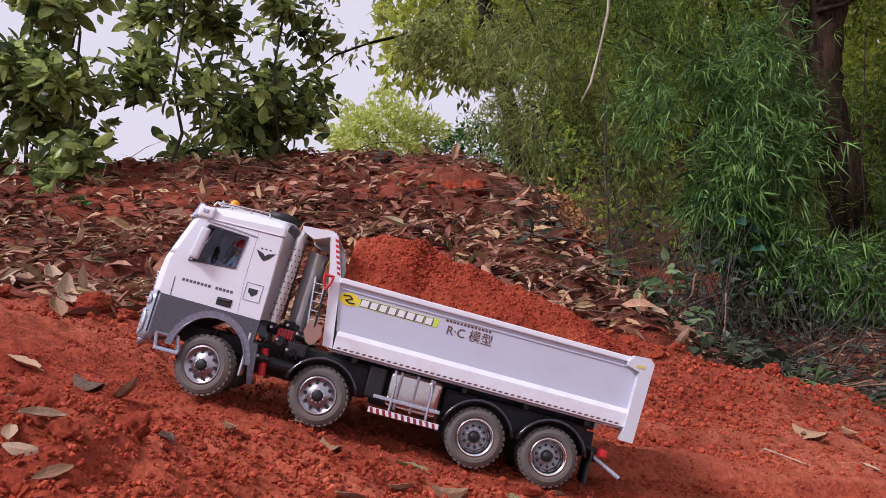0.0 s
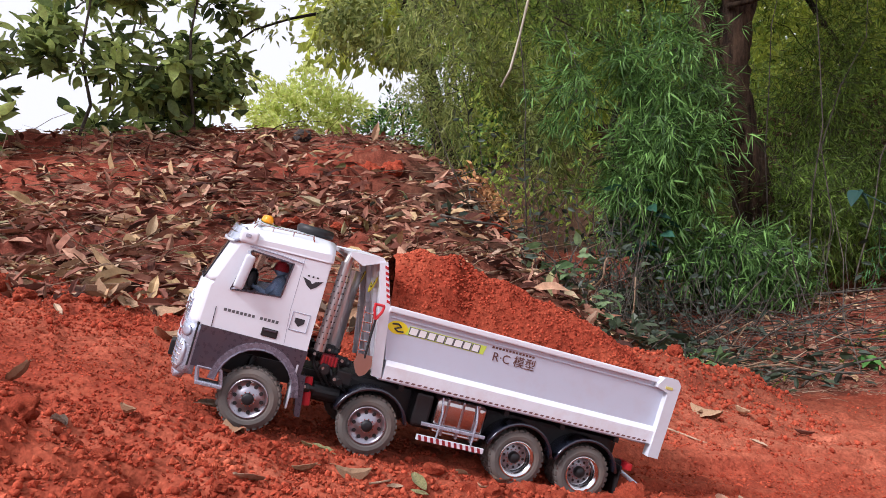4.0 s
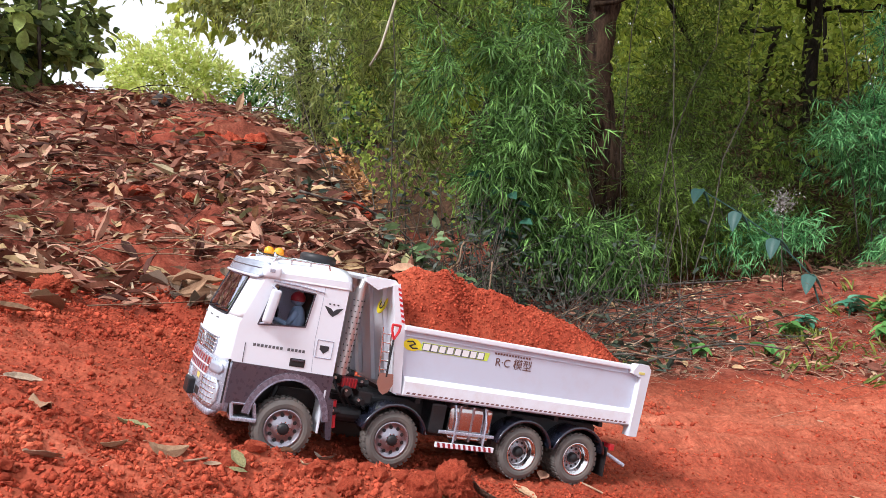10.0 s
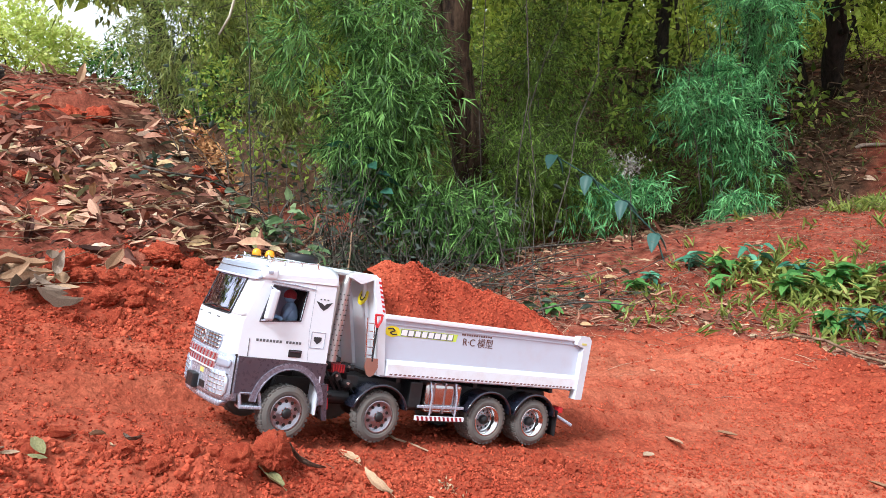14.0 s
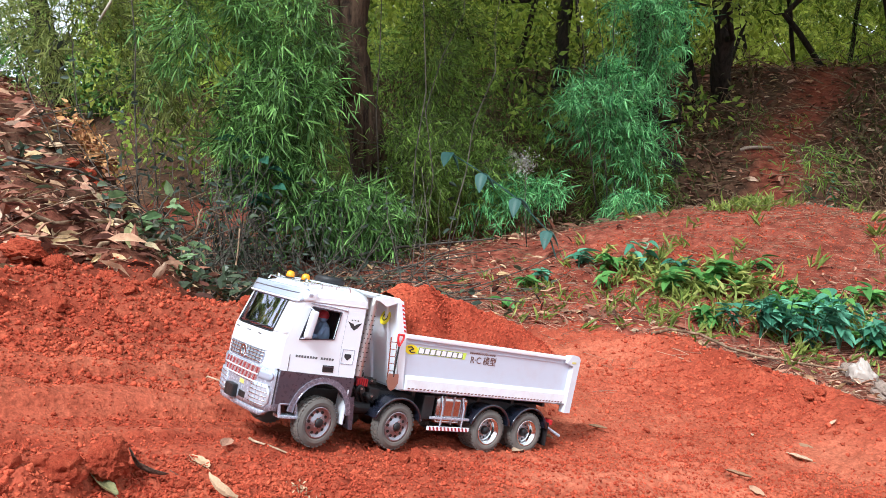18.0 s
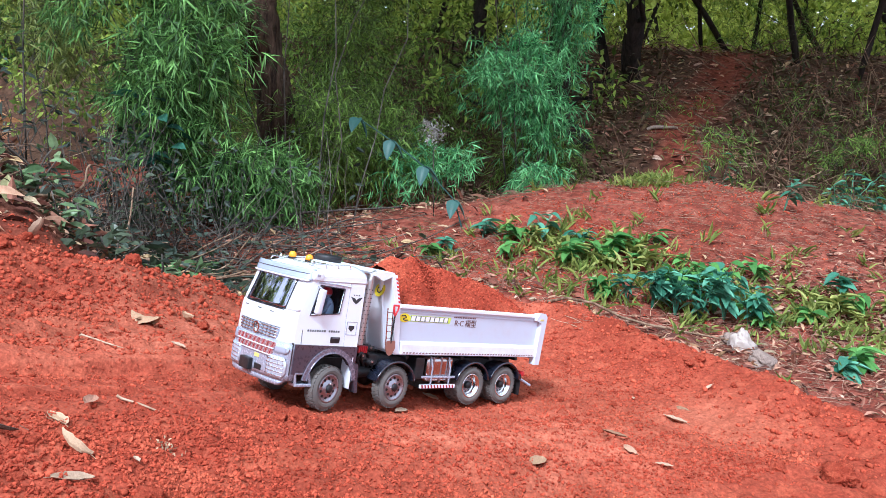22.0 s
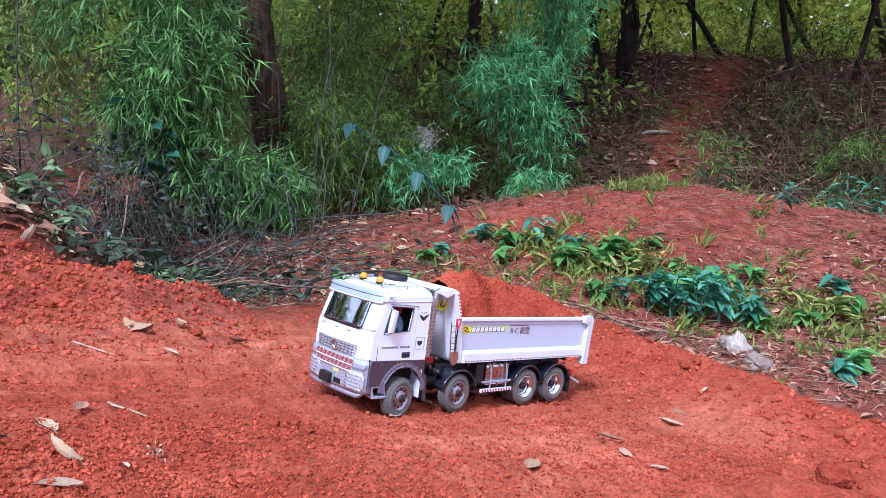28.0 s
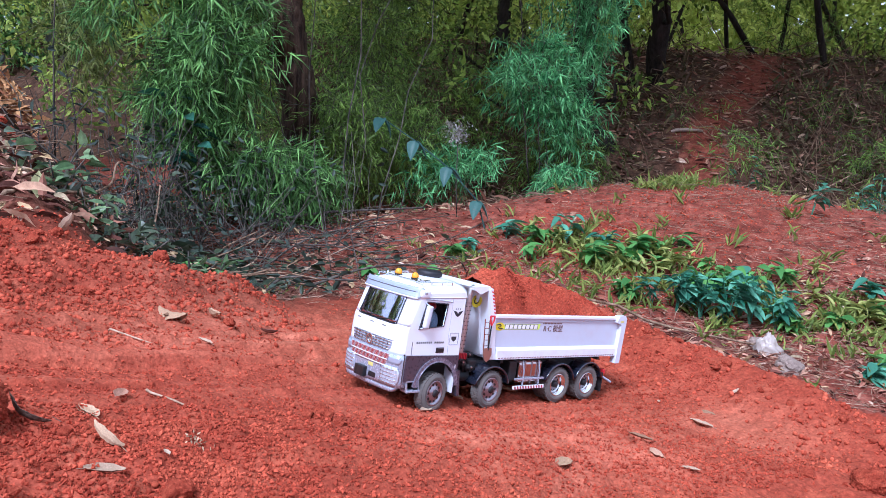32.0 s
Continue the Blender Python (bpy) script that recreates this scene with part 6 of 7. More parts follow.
# ---- what lies on the ground ----
def litter_material(name, stops, island):
    m = mat(name, stops[0][1], 0.75, 0, 0.25)
    g = m.node_tree.nodes.new("ShaderNodeNewGeometry" if island else "ShaderNodeObjectInfo")
    c = ramp(m, g, "Random Per Island" if island else "Random", stops)
    n = noise_of(m, 45.0, 5, 0.7)
    v = ramp(m, n, "Fac", [(0.3, (0.6, 0.58, 0.55)), (0.7, (1.25, 1.25, 1.25))])
    base(m, mix(m, None, 1.0, c, "Color", v, "Color", "MULTIPLY"), 2)
    bump(m, n, "Fac", 0.4, 0.002)
    return m


LITTER = [(0.0, (0.045, 0.016, 0.011)), (0.22, (0.16, 0.054, 0.036)), (0.45, (0.33, 0.145, 0.095)), (0.72, (0.46, 0.26, 0.175)), (0.86, (0.48, 0.34, 0.17)), (0.95, (0.57, 0.40, 0.31)), (1.0, (0.24, 0.24, 0.10))]
m_litter, m_leaf = litter_material("leaf_litter", LITTER, True), litter_material("dry_leaf", LITTER, False)
m_stone = grained("grey_stone", [(0.3, (0.20, 0.14, 0.115)), (0.7, (0.38, 0.29, 0.24))], 12.0, 60.0, 0.85)
m_darkstone = grained("dark_stone", [(0.3, (0.035, 0.03, 0.028)), (0.7, (0.10, 0.085, 0.08))], 12.0, 60.0, 0.85)
m_plastic = mat("thin_clear_plastic", (0.60, 0.50, 0.44), 0.35, 0, 0.5)
m_plastic.node_tree.nodes["Principled BSDF"].inputs["Transmission Weight"].default_value = 0.35
m_tanleaf = litter_material("tan_dry_leaf", [(0.0, (0.24, 0.13, 0.075)), (0.5, (0.38, 0.235, 0.14)), (1.0, (0.52, 0.36, 0.23))], False)
m_paleleaf = litter_material("pale_dry_leaf", [(0.0, (0.40, 0.27, 0.18)), (1.0, (0.54, 0.41, 0.30))], False)
m_straw = litter_material("dry_straw", [(0.0, (0.20, 0.085, 0.055)), (0.6, (0.36, 0.20, 0.14)), (1.0, (0.52, 0.37, 0.26))], True)
m_greyfallen = litter_material("grey_fallen_leaf", [(0.0, (0.13, 0.085, 0.06)), (1.0, (0.34, 0.25, 0.19))], False)
m_yleaf = grained("fresh_yellow_leaf", [(0.3, (0.65, 0.33, 0.05)), (0.7, (0.80, 0.48, 0.14))], 20.0, 80.0)
m_greenleaf = grained("dull_green_leaf", [(0.3, (0.17, 0.16, 0.07)), (0.7, (0.32, 0.29, 0.14))], 20.0, 80.0, 0.5)
m_darkleaf = grained("dark_brown_leaf", [(0.3, (0.06, 0.035, 0.025)), (0.7, (0.22, 0.15, 0.11))], 20.0, 80.0, 0.6)


def dry_leaf_mesh(seed, curl, cup):
    """A leaf blade of 1 m to be scaled: pointed oval with a rib, curled along and across."""
    rng = np.random.default_rng(seed)
    n, k = 9, 4
    bm = B()
    rows = []
    for i in range(n + 1):
        u = i / n
        w = .5 * .40 * (math.sin(math.pi * min(1, u * .93 + .05)) ** .75) * (1 + .06 * math.sin(u * 17 + seed))
        rows.append([bm.verts.new((u - .5, (2 * j / k - 1) * w, curl * (u - .5) ** 2 * (1 + .3 * math.sin(seed + u * 5)) + cup * (2 * j / k - 1) ** 2 * w * 2 + rng.normal(0, .006))) for j in range(k + 1)])
    for a, b in zip(rows, rows[1:]):
        for j in range(k):
            bm.faces.new((a[j], a[j + 1], b[j + 1], b[j]))
    bmesh.ops.create_cone(bm, cap_ends=True, segments=4, radius1=.008, radius2=.006, depth=.2, matrix=pose(-.56, 0, curl * .28, 0, 90, 0))
    r = bmesh.ops.solidify(bm, geom=bm.faces[:], thickness=.006)
    me = bpy.data.meshes.new("fallen_leaf")
    bm.to_mesh(me)
    bm.free()
    return me


LEAF_KINDS = [(1, .2, .25), (2, .6, .5), (3, -.35, -.4), (4, .9, .2), (5, -.2, .7), (6, .35, -.6)]
LEAVES = [dry_leaf_mesh(*k) for k in LEAF_KINDS]


def slope_at(x, y):
    e = .02
    return Vector((float(-(land(x + e, y) - land(x - e, y)) / (2 * e)), float(-(land(x, y + e) - land(x, y - e)) / (2 * e)), 1)).normalized()


def lay(ob, x, y, size, turn, tip=0.0, roll=0.0, lift=0.0, flat=1.0):
    q = slope_at(x, y).to_track_quat("Z", "Y").to_matrix().to_4x4()
    z = float(height(x, y)) + lift
    ob.matrix_basis = Matrix.Translation((x, y, z)) @ q @ pose(0, 0, 0, roll, tip, turn) @ Matrix.Diagonal((size, size * flat, size, 1))
    return ob


def fallen_leaf(x, y, size, turn, kind, material, label, tip=0.0, roll=0.0, group="", flat=1.0, lift=None):
    ob = new("fallen_leaf", LEAVES[kind])
    if not ob.data.materials:
        ob.data.materials.append(material)
    ob.material_slots[0].link = "OBJECT"
    ob.material_slots[0].material = material
    c = LEAF_KINDS[kind]
    low = min(0.0, c[1] * .25, c[2] * .2) * size
    lay(ob, x, y, size, turn, tip, roll, .004 - low * .8 + abs(math.sin(radians(tip))) * size * .35 if lift is None else lift, flat)
    return tagged(ob, label, "leaf", group)


# leaves that one can tell apart, on the ramp and beside it
for x, y, size, turn, kind, m, label, tip, roll in [
        (-0.290, 1.460, 0.085, -45, 0, m_tanleaf, "long tan leaf on the ramp", 3, 4),
        (-0.190, 1.090, 0.057, -45, 0, m_paleleaf, "pale oval leaf on the clods", 6, 8),
        (-0.055, 0.905, 0.035, 79, 1, m_tanleaf, "curled tan leaf leaning on a clod", 25, 10),
        (-0.095, 0.745, 0.055, 99, 0, m_paleleaf, "grey oval leaf on the soil", 5, 5),
        (0.080, 0.930, 0.036, -63, 0, m_greenleaf, "pair of dull green leaves on the clods", 8, 10),
        (0.080, 0.915, 0.022, -27, 2, m_greenleaf, "pair of dull green leaves on the clods", 5, -15),
        (0.050, 0.925, 0.022, -27, 0, m_paleleaf, "pale broken leaf on the clods", 4, 6),
        (0.140, 1.035, 0.025, 75, 4, m_tanleaf, "small curled tan leaf on the clods", 15, 15),
        (0.180, 0.935, 0.035, 56, 3, m_darkleaf, "brown curled leaf between clods", 25, 15),
        (0.160, 0.960, 0.020, 0, 3, m_tanleaf, "curled tan leaf beside the clods", 8, 10),
        (0.000, 0.940, 0.050, -51, 5, m_tanleaf, "long curled brown leaf on the clods", 4, 10),
        (0.345, 0.930, 0.064, 39, 0, m_greenleaf, "olive fallen leaf on the ramp edge", 2, 6),
        (0.400, 0.975, 0.066, 50, 3, m_darkleaf, "olive brown curled leaf beside a clod", -12, 26),
        (0.490, 1.045, 0.061, 9, 0, m_tanleaf, "flat tan leaf on the road", 1, 3),
        (0.480, 0.900, 0.050, 48, 1, m_tanleaf, "brown curled dry leaf standing on red soil", -26, 44),
        (0.465, 0.815, 0.051, -79, 0, m_paleleaf, "small pale leaf on red soil", 3, 6),
        (0.485, 1.045, 0.051, 11, 0, m_tanleaf, "narrow tan leaf on red soil", 1, 4),
        (0.800, 1.490, 0.045, 27, 0, m_paleleaf, "small pale leaf on the road", 0, 3),
        (0.925, 1.815, 0.071, 8, 1, m_tanleaf, "broad tan leaf on the soil ridge", 4, 8),
        (0.545, 0.850, 0.020, 0, 0, m_paleleaf, "leaf scrap on the soil", 2, 2),
        (0.805, 1.745, 0.085, 45, 5, m_tanleaf, "crumpled brown leaves on the road edge", 6, 12),
        (0.805, 1.755, 0.058, -31, 2, m_tanleaf, "crumpled brown leaves on the road edge", 6, -12),
        (0.630, 2.075, 0.070, 80, 1, m_paleleaf, "pale leaf standing in the soil ridge", 60, 10),
        (1.830, 1.005, 0.065, 5, 0, m_paleleaf, "tan dry leaf on the road", 0, 4),
        (1.540, 0.940, 0.055, 18, 0, m_tanleaf, "tan dry leaf on the road", 0, 4),
        (1.235, 0.850, 0.067, -63, 0, m_tanleaf, "long tan dry leaf on the road", 0, 3),
        (1.510, 0.785, 0.036, -124, 0, m_paleleaf, "small pale leaf on the road", 0, 4),
        (2.070, 1.085, 0.030, -90, 0, m_paleleaf, "pale leaf scrap on the road", 0, 3),
        (1.845, 1.145, 0.020, -45, 0, m_paleleaf, "pale leaf scrap on the road", 0, 3),
        (1.930, 1.060, 0.040, -90, 2, m_tanleaf, "small brown leaf on the road", 0, 6),
        (1.695, 1.840, 0.041, -76, 0, m_paleleaf, "small pale leaf on the road", 0, 5),
        (1.260, 1.220, 0.055, 0, 0, m_paleleaf, "thin tan leaf on the road", 2, 5),
        (1.140, 1.150, 0.045, -63, 0, m_paleleaf, "thin tan leaf on the road", 2, 5),
        (1.435, 1.245, 0.045, -114, 0, m_tanleaf, "tan leaf scrap on the road", 2, 5),
        (-0.585, 1.090, 0.067, 63, 0, m_tanleaf, "long tan leaf on the ramp", 1, 3),
        (-0.265, 0.945, 0.042, 45, 1, m_tanleaf, "curled tan leaf with a twig on the clods", 12, 15),
        (-0.150, 1.000, 0.060, 5, 5, m_tanleaf, "long curled brown leaf on the clods", 3, 5),
        (-0.050, 1.020, 0.072, 15, 0, m_greenleaf, "dull green fallen leaf on red clods", 6, 6),
        (-0.350, 0.680, 0.045, -27, 0, m_paleleaf, "grey-tan dry leaf on the clods", 8, 8),
        (-0.365, 0.655, 0.032, 72, 0, m_paleleaf, "grey-tan dry leaf on the clods", 8, -5),
        (-0.345, 0.640, 0.036, -34, 2, m_paleleaf, "grey-tan dry leaf on the clods", 4, 8),
        (-0.315, 0.625, 0.032, 18, 0, m_tanleaf, "brown dry leaf on the clods", 3, 6),
        (-0.420, 1.035, 0.050, 56, 1, m_tanleaf, "broad tan leaf standing among clods", 45, 0),
        (-0.475, 1.045, 0.058, 59, 5, m_darkleaf, "dark curled leaf under clods", 4, 6),
        (-0.320, 0.890, 0.028, 45, 4, m_darkleaf, "dark brown leaf on the clods", 3, 8),
        (-0.520, 0.940, 0.028, 45, 2, m_darkleaf, "dark leaf beside a clod", 3, 8),
        (1.64, 3.46, .16, 150, 3, m_leaf, "large curled brown leaf arching off the ground", 20, 30), (2.06, 4.05, .15, 30, 4, m_leaf, "large crumpled tan leaf under the thicket", 15, 20),
        (3.05, 2.95, .085, 15, 0, m_yleaf, "orange-yellow fresh fallen leaf on the mound", 12, 10), (1.05, 1.75, .045, 60, 1, m_leaf, "small tan leaf on the road", 5, 5),
        (.55, 1.12, .05, -30, 0, m_leaf, "small tan leaf on the ramp", 0, 5), (.20, 1.62, .07, 12, 2, m_leaf, "tan dry leaf on the ramp", 0, 4), (1.5, .86, .05, -20, 2, m_leaf, "small pale leaf on the road", 0, 5)]:
    fallen_leaf(x, y, size, turn, kind, m, label, tip, roll)

rng = np.random.default_rng(120)


def litter():
    made = 0
    while made < 125:
        x, y = rng.uniform(-1.5, 1.0), rng.uniform(1.35, 3.0)
        if rng.uniform() > litter_at(np.array(x), np.array(y)) * (1.0 if x < .45 else .2):
            continue
        fallen_leaf(x, y, rng.uniform(.045, .095), rng.uniform(0, 360), int(rng.integers(0, 6)), m_leaf, "dry brown fallen leaf in the litter of the bank", rng.normal(0, 9), rng.normal(0, 10), "leaf litter", rng.uniform(.8, 1.15))
        made += 1
    for _ in range(80):
        x, y = rng.uniform(-1.5, -.25), rng.uniform(1.45, 2.3)
        fallen_leaf(x, y, rng.uniform(.07, .12), rng.uniform(0, 360), int(rng.integers(0, 6)), m_tanleaf if rng.uniform() < .6 else m_paleleaf, "large tan fallen leaf at the foot of the bank", rng.normal(0, 10), rng.normal(0, 12), "leaf litter", rng.uniform(.9, 1.25))
    for _ in range(28):
        x, y = rng.normal(.02, .055), rng.normal(1.86, .045)
        fallen_leaf(x, y, rng.uniform(.055, .095), rng.uniform(-60, 60), int(rng.integers(0, 6)), m_greyfallen if rng.uniform() < .6 else m_tanleaf, "grey-brown leaf in a small pile at the bank's foot", rng.normal(0, 14), rng.normal(0, 12), "leaf litter", rng.uniform(.7, 1.0), rng.uniform(.008, .05))
    # the rest of the litter
    for n, lo, hi, size in ((15000, (-4.6, 1.6), (1.7, 7.4), (.05, .12)), (9500, (-2.6, 1.0), (1.5, 3.7), (.035, .085)), (3400, (.7, 2.2), (3.6, 5.9), (.03, .08)), (9500, (2.2, -.9), (5.4, 2.5), (.02, .060)), (9000, (3.0, 3.2), (13, 12), (.06, .14))):
        x, y = rng.uniform(lo[0], hi[0], n), rng.uniform(lo[1], hi[1], n)
        fade = ss(np.minimum.reduce([x - lo[0], hi[0] - x, y - lo[1], hi[1] - y]) / (.16 * min(hi[0] - lo[0], hi[1] - lo[1])) + vnoise(x * 3, y * 3, 31))
        k = rng.uniform(0, 1, n) < litter_at(x, y) * fade * np.where((x > 2.7) & (x < 6) & (y > 1.9) & (y < 3.9), .25, 1) * (1 - .55 * np.exp(-(((x - 1.0) / .55) ** 2) - ((y - 3.1) / 1.0) ** 2))
        x, y = x[k], y[k]
        p = np.stack([x, y, height(x, y) + rng.uniform(.004, .018, len(x))], -1)
        w = rng.normal(0, 1, p.shape) * (1, 1, .34)
        L = rng.uniform(*size, len(p))
        for pick, shape in ((slice(0, None, 2), BROAD), (slice(1, None, 2), CURLED)):
            q = p[pick]
            ob = leaf_mesh("leaf_litter", q, w[pick], L[pick], L[pick] * rng.uniform(.26, .46, len(q)), rng, m_litter, shape, .6)
            tagged(ob, "scattered dry brown leaves covering the earth", "leaf litter", kind="stuff")


litter()


def twigs():
    for n, lo, hi, size, m, r in ((1900, (-2.5, 1.7), (1.1, 5.5), (.08, .40), m_twig, .0022), (1300, (1.2, 2.3), (4.6, 4.6), (.06, .30), m_twig, .0016), (500, (1.0, 2.9), (2.4, 4.6), (.2, .6), m_greytwig, .0035), (900, (2.2, -.4), (5.6, 2.5), (.05, .2), m_twig, .0014), (500, (5, 3), (11, 9), (.3, .9), m_twig, .006)):
        x, y = rng.uniform(lo[0], hi[0], n), rng.uniform(lo[1], hi[1], n)
        k = rng.uniform(0, 1, n) < litter_at(x, y)
        x, y = x[k], y[k]
        p = np.stack([x, y, height(x, y) + .006], -1)
        w = rng.normal(0, 1, p.shape) * (1, .7, .16)
        twig_mesh("twig_litter", p, w, rng.uniform(*size, len(p)), rng.uniform(.5, 1.5, len(p)) * r, rng, m)
        tagged(bpy.context.scene.collection.objects[-1], "thin dry twigs and stalks strewn on the earth", "twigs", kind="stuff")
    # dry straw on the mound
    n = 2600
    x, y = rng.normal(3.5, .75, n), rng.normal(2.5, .5, n)
    p = np.stack([x, y, height(x, y) + .004], -1)
    ob = twig_mesh("dry_straw", p, rng.normal(0, 1, p.shape) * (1, 1, .12), rng.uniform(.03, .13, n), rng.uniform(.0006, .0016, n), rng, m_straw)
    tagged(ob, "dry pinkish straw strewn over the mound", "straw", kind="stuff")
    n = 1500
    x, y = rng.normal(2.1, .45, n), rng.normal(2.95, .32, n)
    p = np.stack([x, y, height(x, y) + .005], -1)
    ob = twig_mesh("dry_straw", p, rng.normal(0, 1, p.shape) * (1, 1, .12), rng.uniform(.03, .14, n), rng.uniform(.0007, .0018, n), rng, m_straw)
    tagged(ob, "dry pinkish straw strewn before the thicket", "straw", kind="stuff")
    n = 3800
    x, y = rng.uniform(2.4, 4.6, n), rng.uniform(.4, 2.2, n)
    keep = rng.uniform(0, 1, n) < litter_at(x, y) * ss(2.2 - np.abs(x - 3.4) * 1.6)
    x, y = x[keep], y[keep]
    p = np.stack([x, y, height(x, y) + .006], -1)
    ob = twig_mesh("dry_straw", p, rng.normal(0, 1, p.shape) * (1, 1, .15), rng.uniform(.03, .15, len(x)), rng.uniform(.0006, .0016, len(x)), rng, m_straw)
    tagged(ob, "dry pinkish straw strewn beside the road", "straw", kind="stuff")
    n = 4200
    x, y = rng.normal(3.5, .75, n), rng.normal(2.5, .5, n)
    s = rng.uniform(.003, .009, n)
    tagged(crumbs("mound_crumbs", np.stack([x, y, height(x, y) + s * .2], -1), s, rng, soil_crumb, None, True), "loose red soil crumbs on the mound", "soil crumbs", kind="stuff")
    # dead brush standing in the hollow
    n = 230
    x, y = rng.normal(1.38, .36, n), rng.normal(3.7, .32, n)
    p = np.stack([x, y, height(x, y)], -1)
    w = rng.normal(0, .6, p.shape) + np.array([0, 0, .9])
    ob = twig_mesh("dead_brush", p, w, rng.uniform(.2, .75, n), np.full(n, .003), rng, m_greytwig)
    tagged(ob, "grey dead brushwood in the hollow", "brushwood", kind="stuff")
    n = 520
    x, y = rng.normal(1.35, .40, n), rng.normal(3.8, .3, n)
    p = np.stack([x, y, height(x, y) + rng.uniform(.02, .55, n)], -1)
    L = rng.uniform(.03, .06, n)
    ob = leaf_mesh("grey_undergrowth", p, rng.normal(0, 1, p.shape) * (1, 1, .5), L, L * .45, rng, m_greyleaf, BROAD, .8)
    tagged(ob, "grey-green leaves of the undergrowth in the hollow", "undergrowth", kind="stuff")


twigs()


m_palestick = bark("pale_dry_stick", (0.30, 0.19, 0.12), (0.52, 0.38, 0.27), 60, 0.001)
m_paleshrub = leaf_material("pale_green_shrub_leaves", (0.07, 0.13, 0.05), (0.24, 0.33, 0.16), 0.35, 0.25)
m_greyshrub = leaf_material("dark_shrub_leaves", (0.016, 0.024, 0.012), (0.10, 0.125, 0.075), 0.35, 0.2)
m_herb_teal_wide = leaf_material("large_bluish_leaves", (0.015, 0.06, 0.04), (0.05, 0.15, 0.10), 0.4, 0.2)


def branch_on_ground(pts, r, label, material=None):
    line = []
    for i in range(len(pts) - 1):
        p = [np.array(pts[min(max(i + k, 0), len(pts) - 1)], float) for k in (-1, 0, 1, 2)]
        for f in (0, .25, .5, .75):
            line.append(.5 * (2 * p[1] + (p[2] - p[0]) * f + (2 * p[0] - 5 * p[1] + 4 * p[2] - p[3]) * f * f + (3 * p[1] - p[0] - 3 * p[2] + p[3]) * f ** 3))
    line = [(x, y, float(land(x, y)) + z) for x, y, z in line + [np.array(pts[-1], float)]]
    line[0] = (line[0][0], line[0][1], float(height(line[0][0], line[0][1])) + pts[0][2] - r)
    t = tagged(new("fallen_branch"), label, "branch")
    part("stick", bent_rod(B(), line, r, r * .5, 7), material or m_twig, t, "", True)
    return t


branch_on_ground([(-.075, .80, .008), (-.05, .86, .012), (-.01, .89, .012), (.045, .925, .012)], .0024, "long thin dry stick lying on the clods", m_palestick)
branch_on_ground([(.60, 1.165, .004), (.63, 1.115, .007), (.66, 1.07, .004)], .0022, "thin dry stick on the ramp", m_palestick)
branch_on_ground([(.62, 1.56, .004), (.66, 1.50, .006), (.74, 1.42, .004)], .0022, "thin dry stick on the ramp", m_palestick)
branch_on_ground([(.35, 2.5, .02), (.7, 2.75, .06), (1.0, 3.0, .10), (1.15, 3.25, .22), (1.2, 3.35, .42)], .007, "pale crooked branch on the edge of the bank")
branch_on_ground([(.3, 2.9, .05), (.8, 3.05, .12), (1.3, 3.2, .10)], .005, "dry branch lying across the litter", m_greytwig)
branch_on_ground([(1.7, 3.9, .04), (2.3, 3.95, .09), (3.0, 4.0, .05)], .010, "dead branch under the thicket", m_greytwig)
branch_on_ground([(1.4, 3.1, .03), (2.0, 3.5, .06), (2.6, 3.6, .05)], .006, "thin dead branch before the thicket", m_greytwig)
for k in range(12):
    x0, y0, a, L = rng.uniform(.8, 1.7), rng.uniform(2.5, 3.6), rng.uniform(-.5, .6), rng.uniform(.3, .65)
    pts = [(x0 + L * f * math.cos(a) + rng.normal(0, .02), y0 + L * f * math.sin(a) + rng.normal(0, .02), .02 + .10 * rng.uniform() * f + .03 * math.sin(f * 3)) for f in (0, .33, .66, 1)]
    branch_on_ground(pts, rng.uniform(.003, .007), "crooked dead stick in the hollow", m_twig if k % 3 else m_greytwig)
branch_on_ground([(6.95, 5.45, .03), (7.1, 5.30, .035), (7.18, 5.24, .02)], .022, "pale fallen log at the edge of the woods", grained("pale_dead_wood", [(0.3, (0.26, 0.19, 0.15)), (0.7, (0.42, 0.33, 0.27))], 14.0, 60.0))
branch_on_ground([(-.55, 4.6, .0), (-.47, 4.6, .09), (-.33, 4.6, .125), (-.18, 4.6, .12)], .0032, "bare dead twig standing on the crest", m_darkbark)
branch_on_ground([(2.3, 1.95, .01), (2.6, 1.72, .03), (2.85, 1.5, .02)], .006, "dry stick along the soil berm")




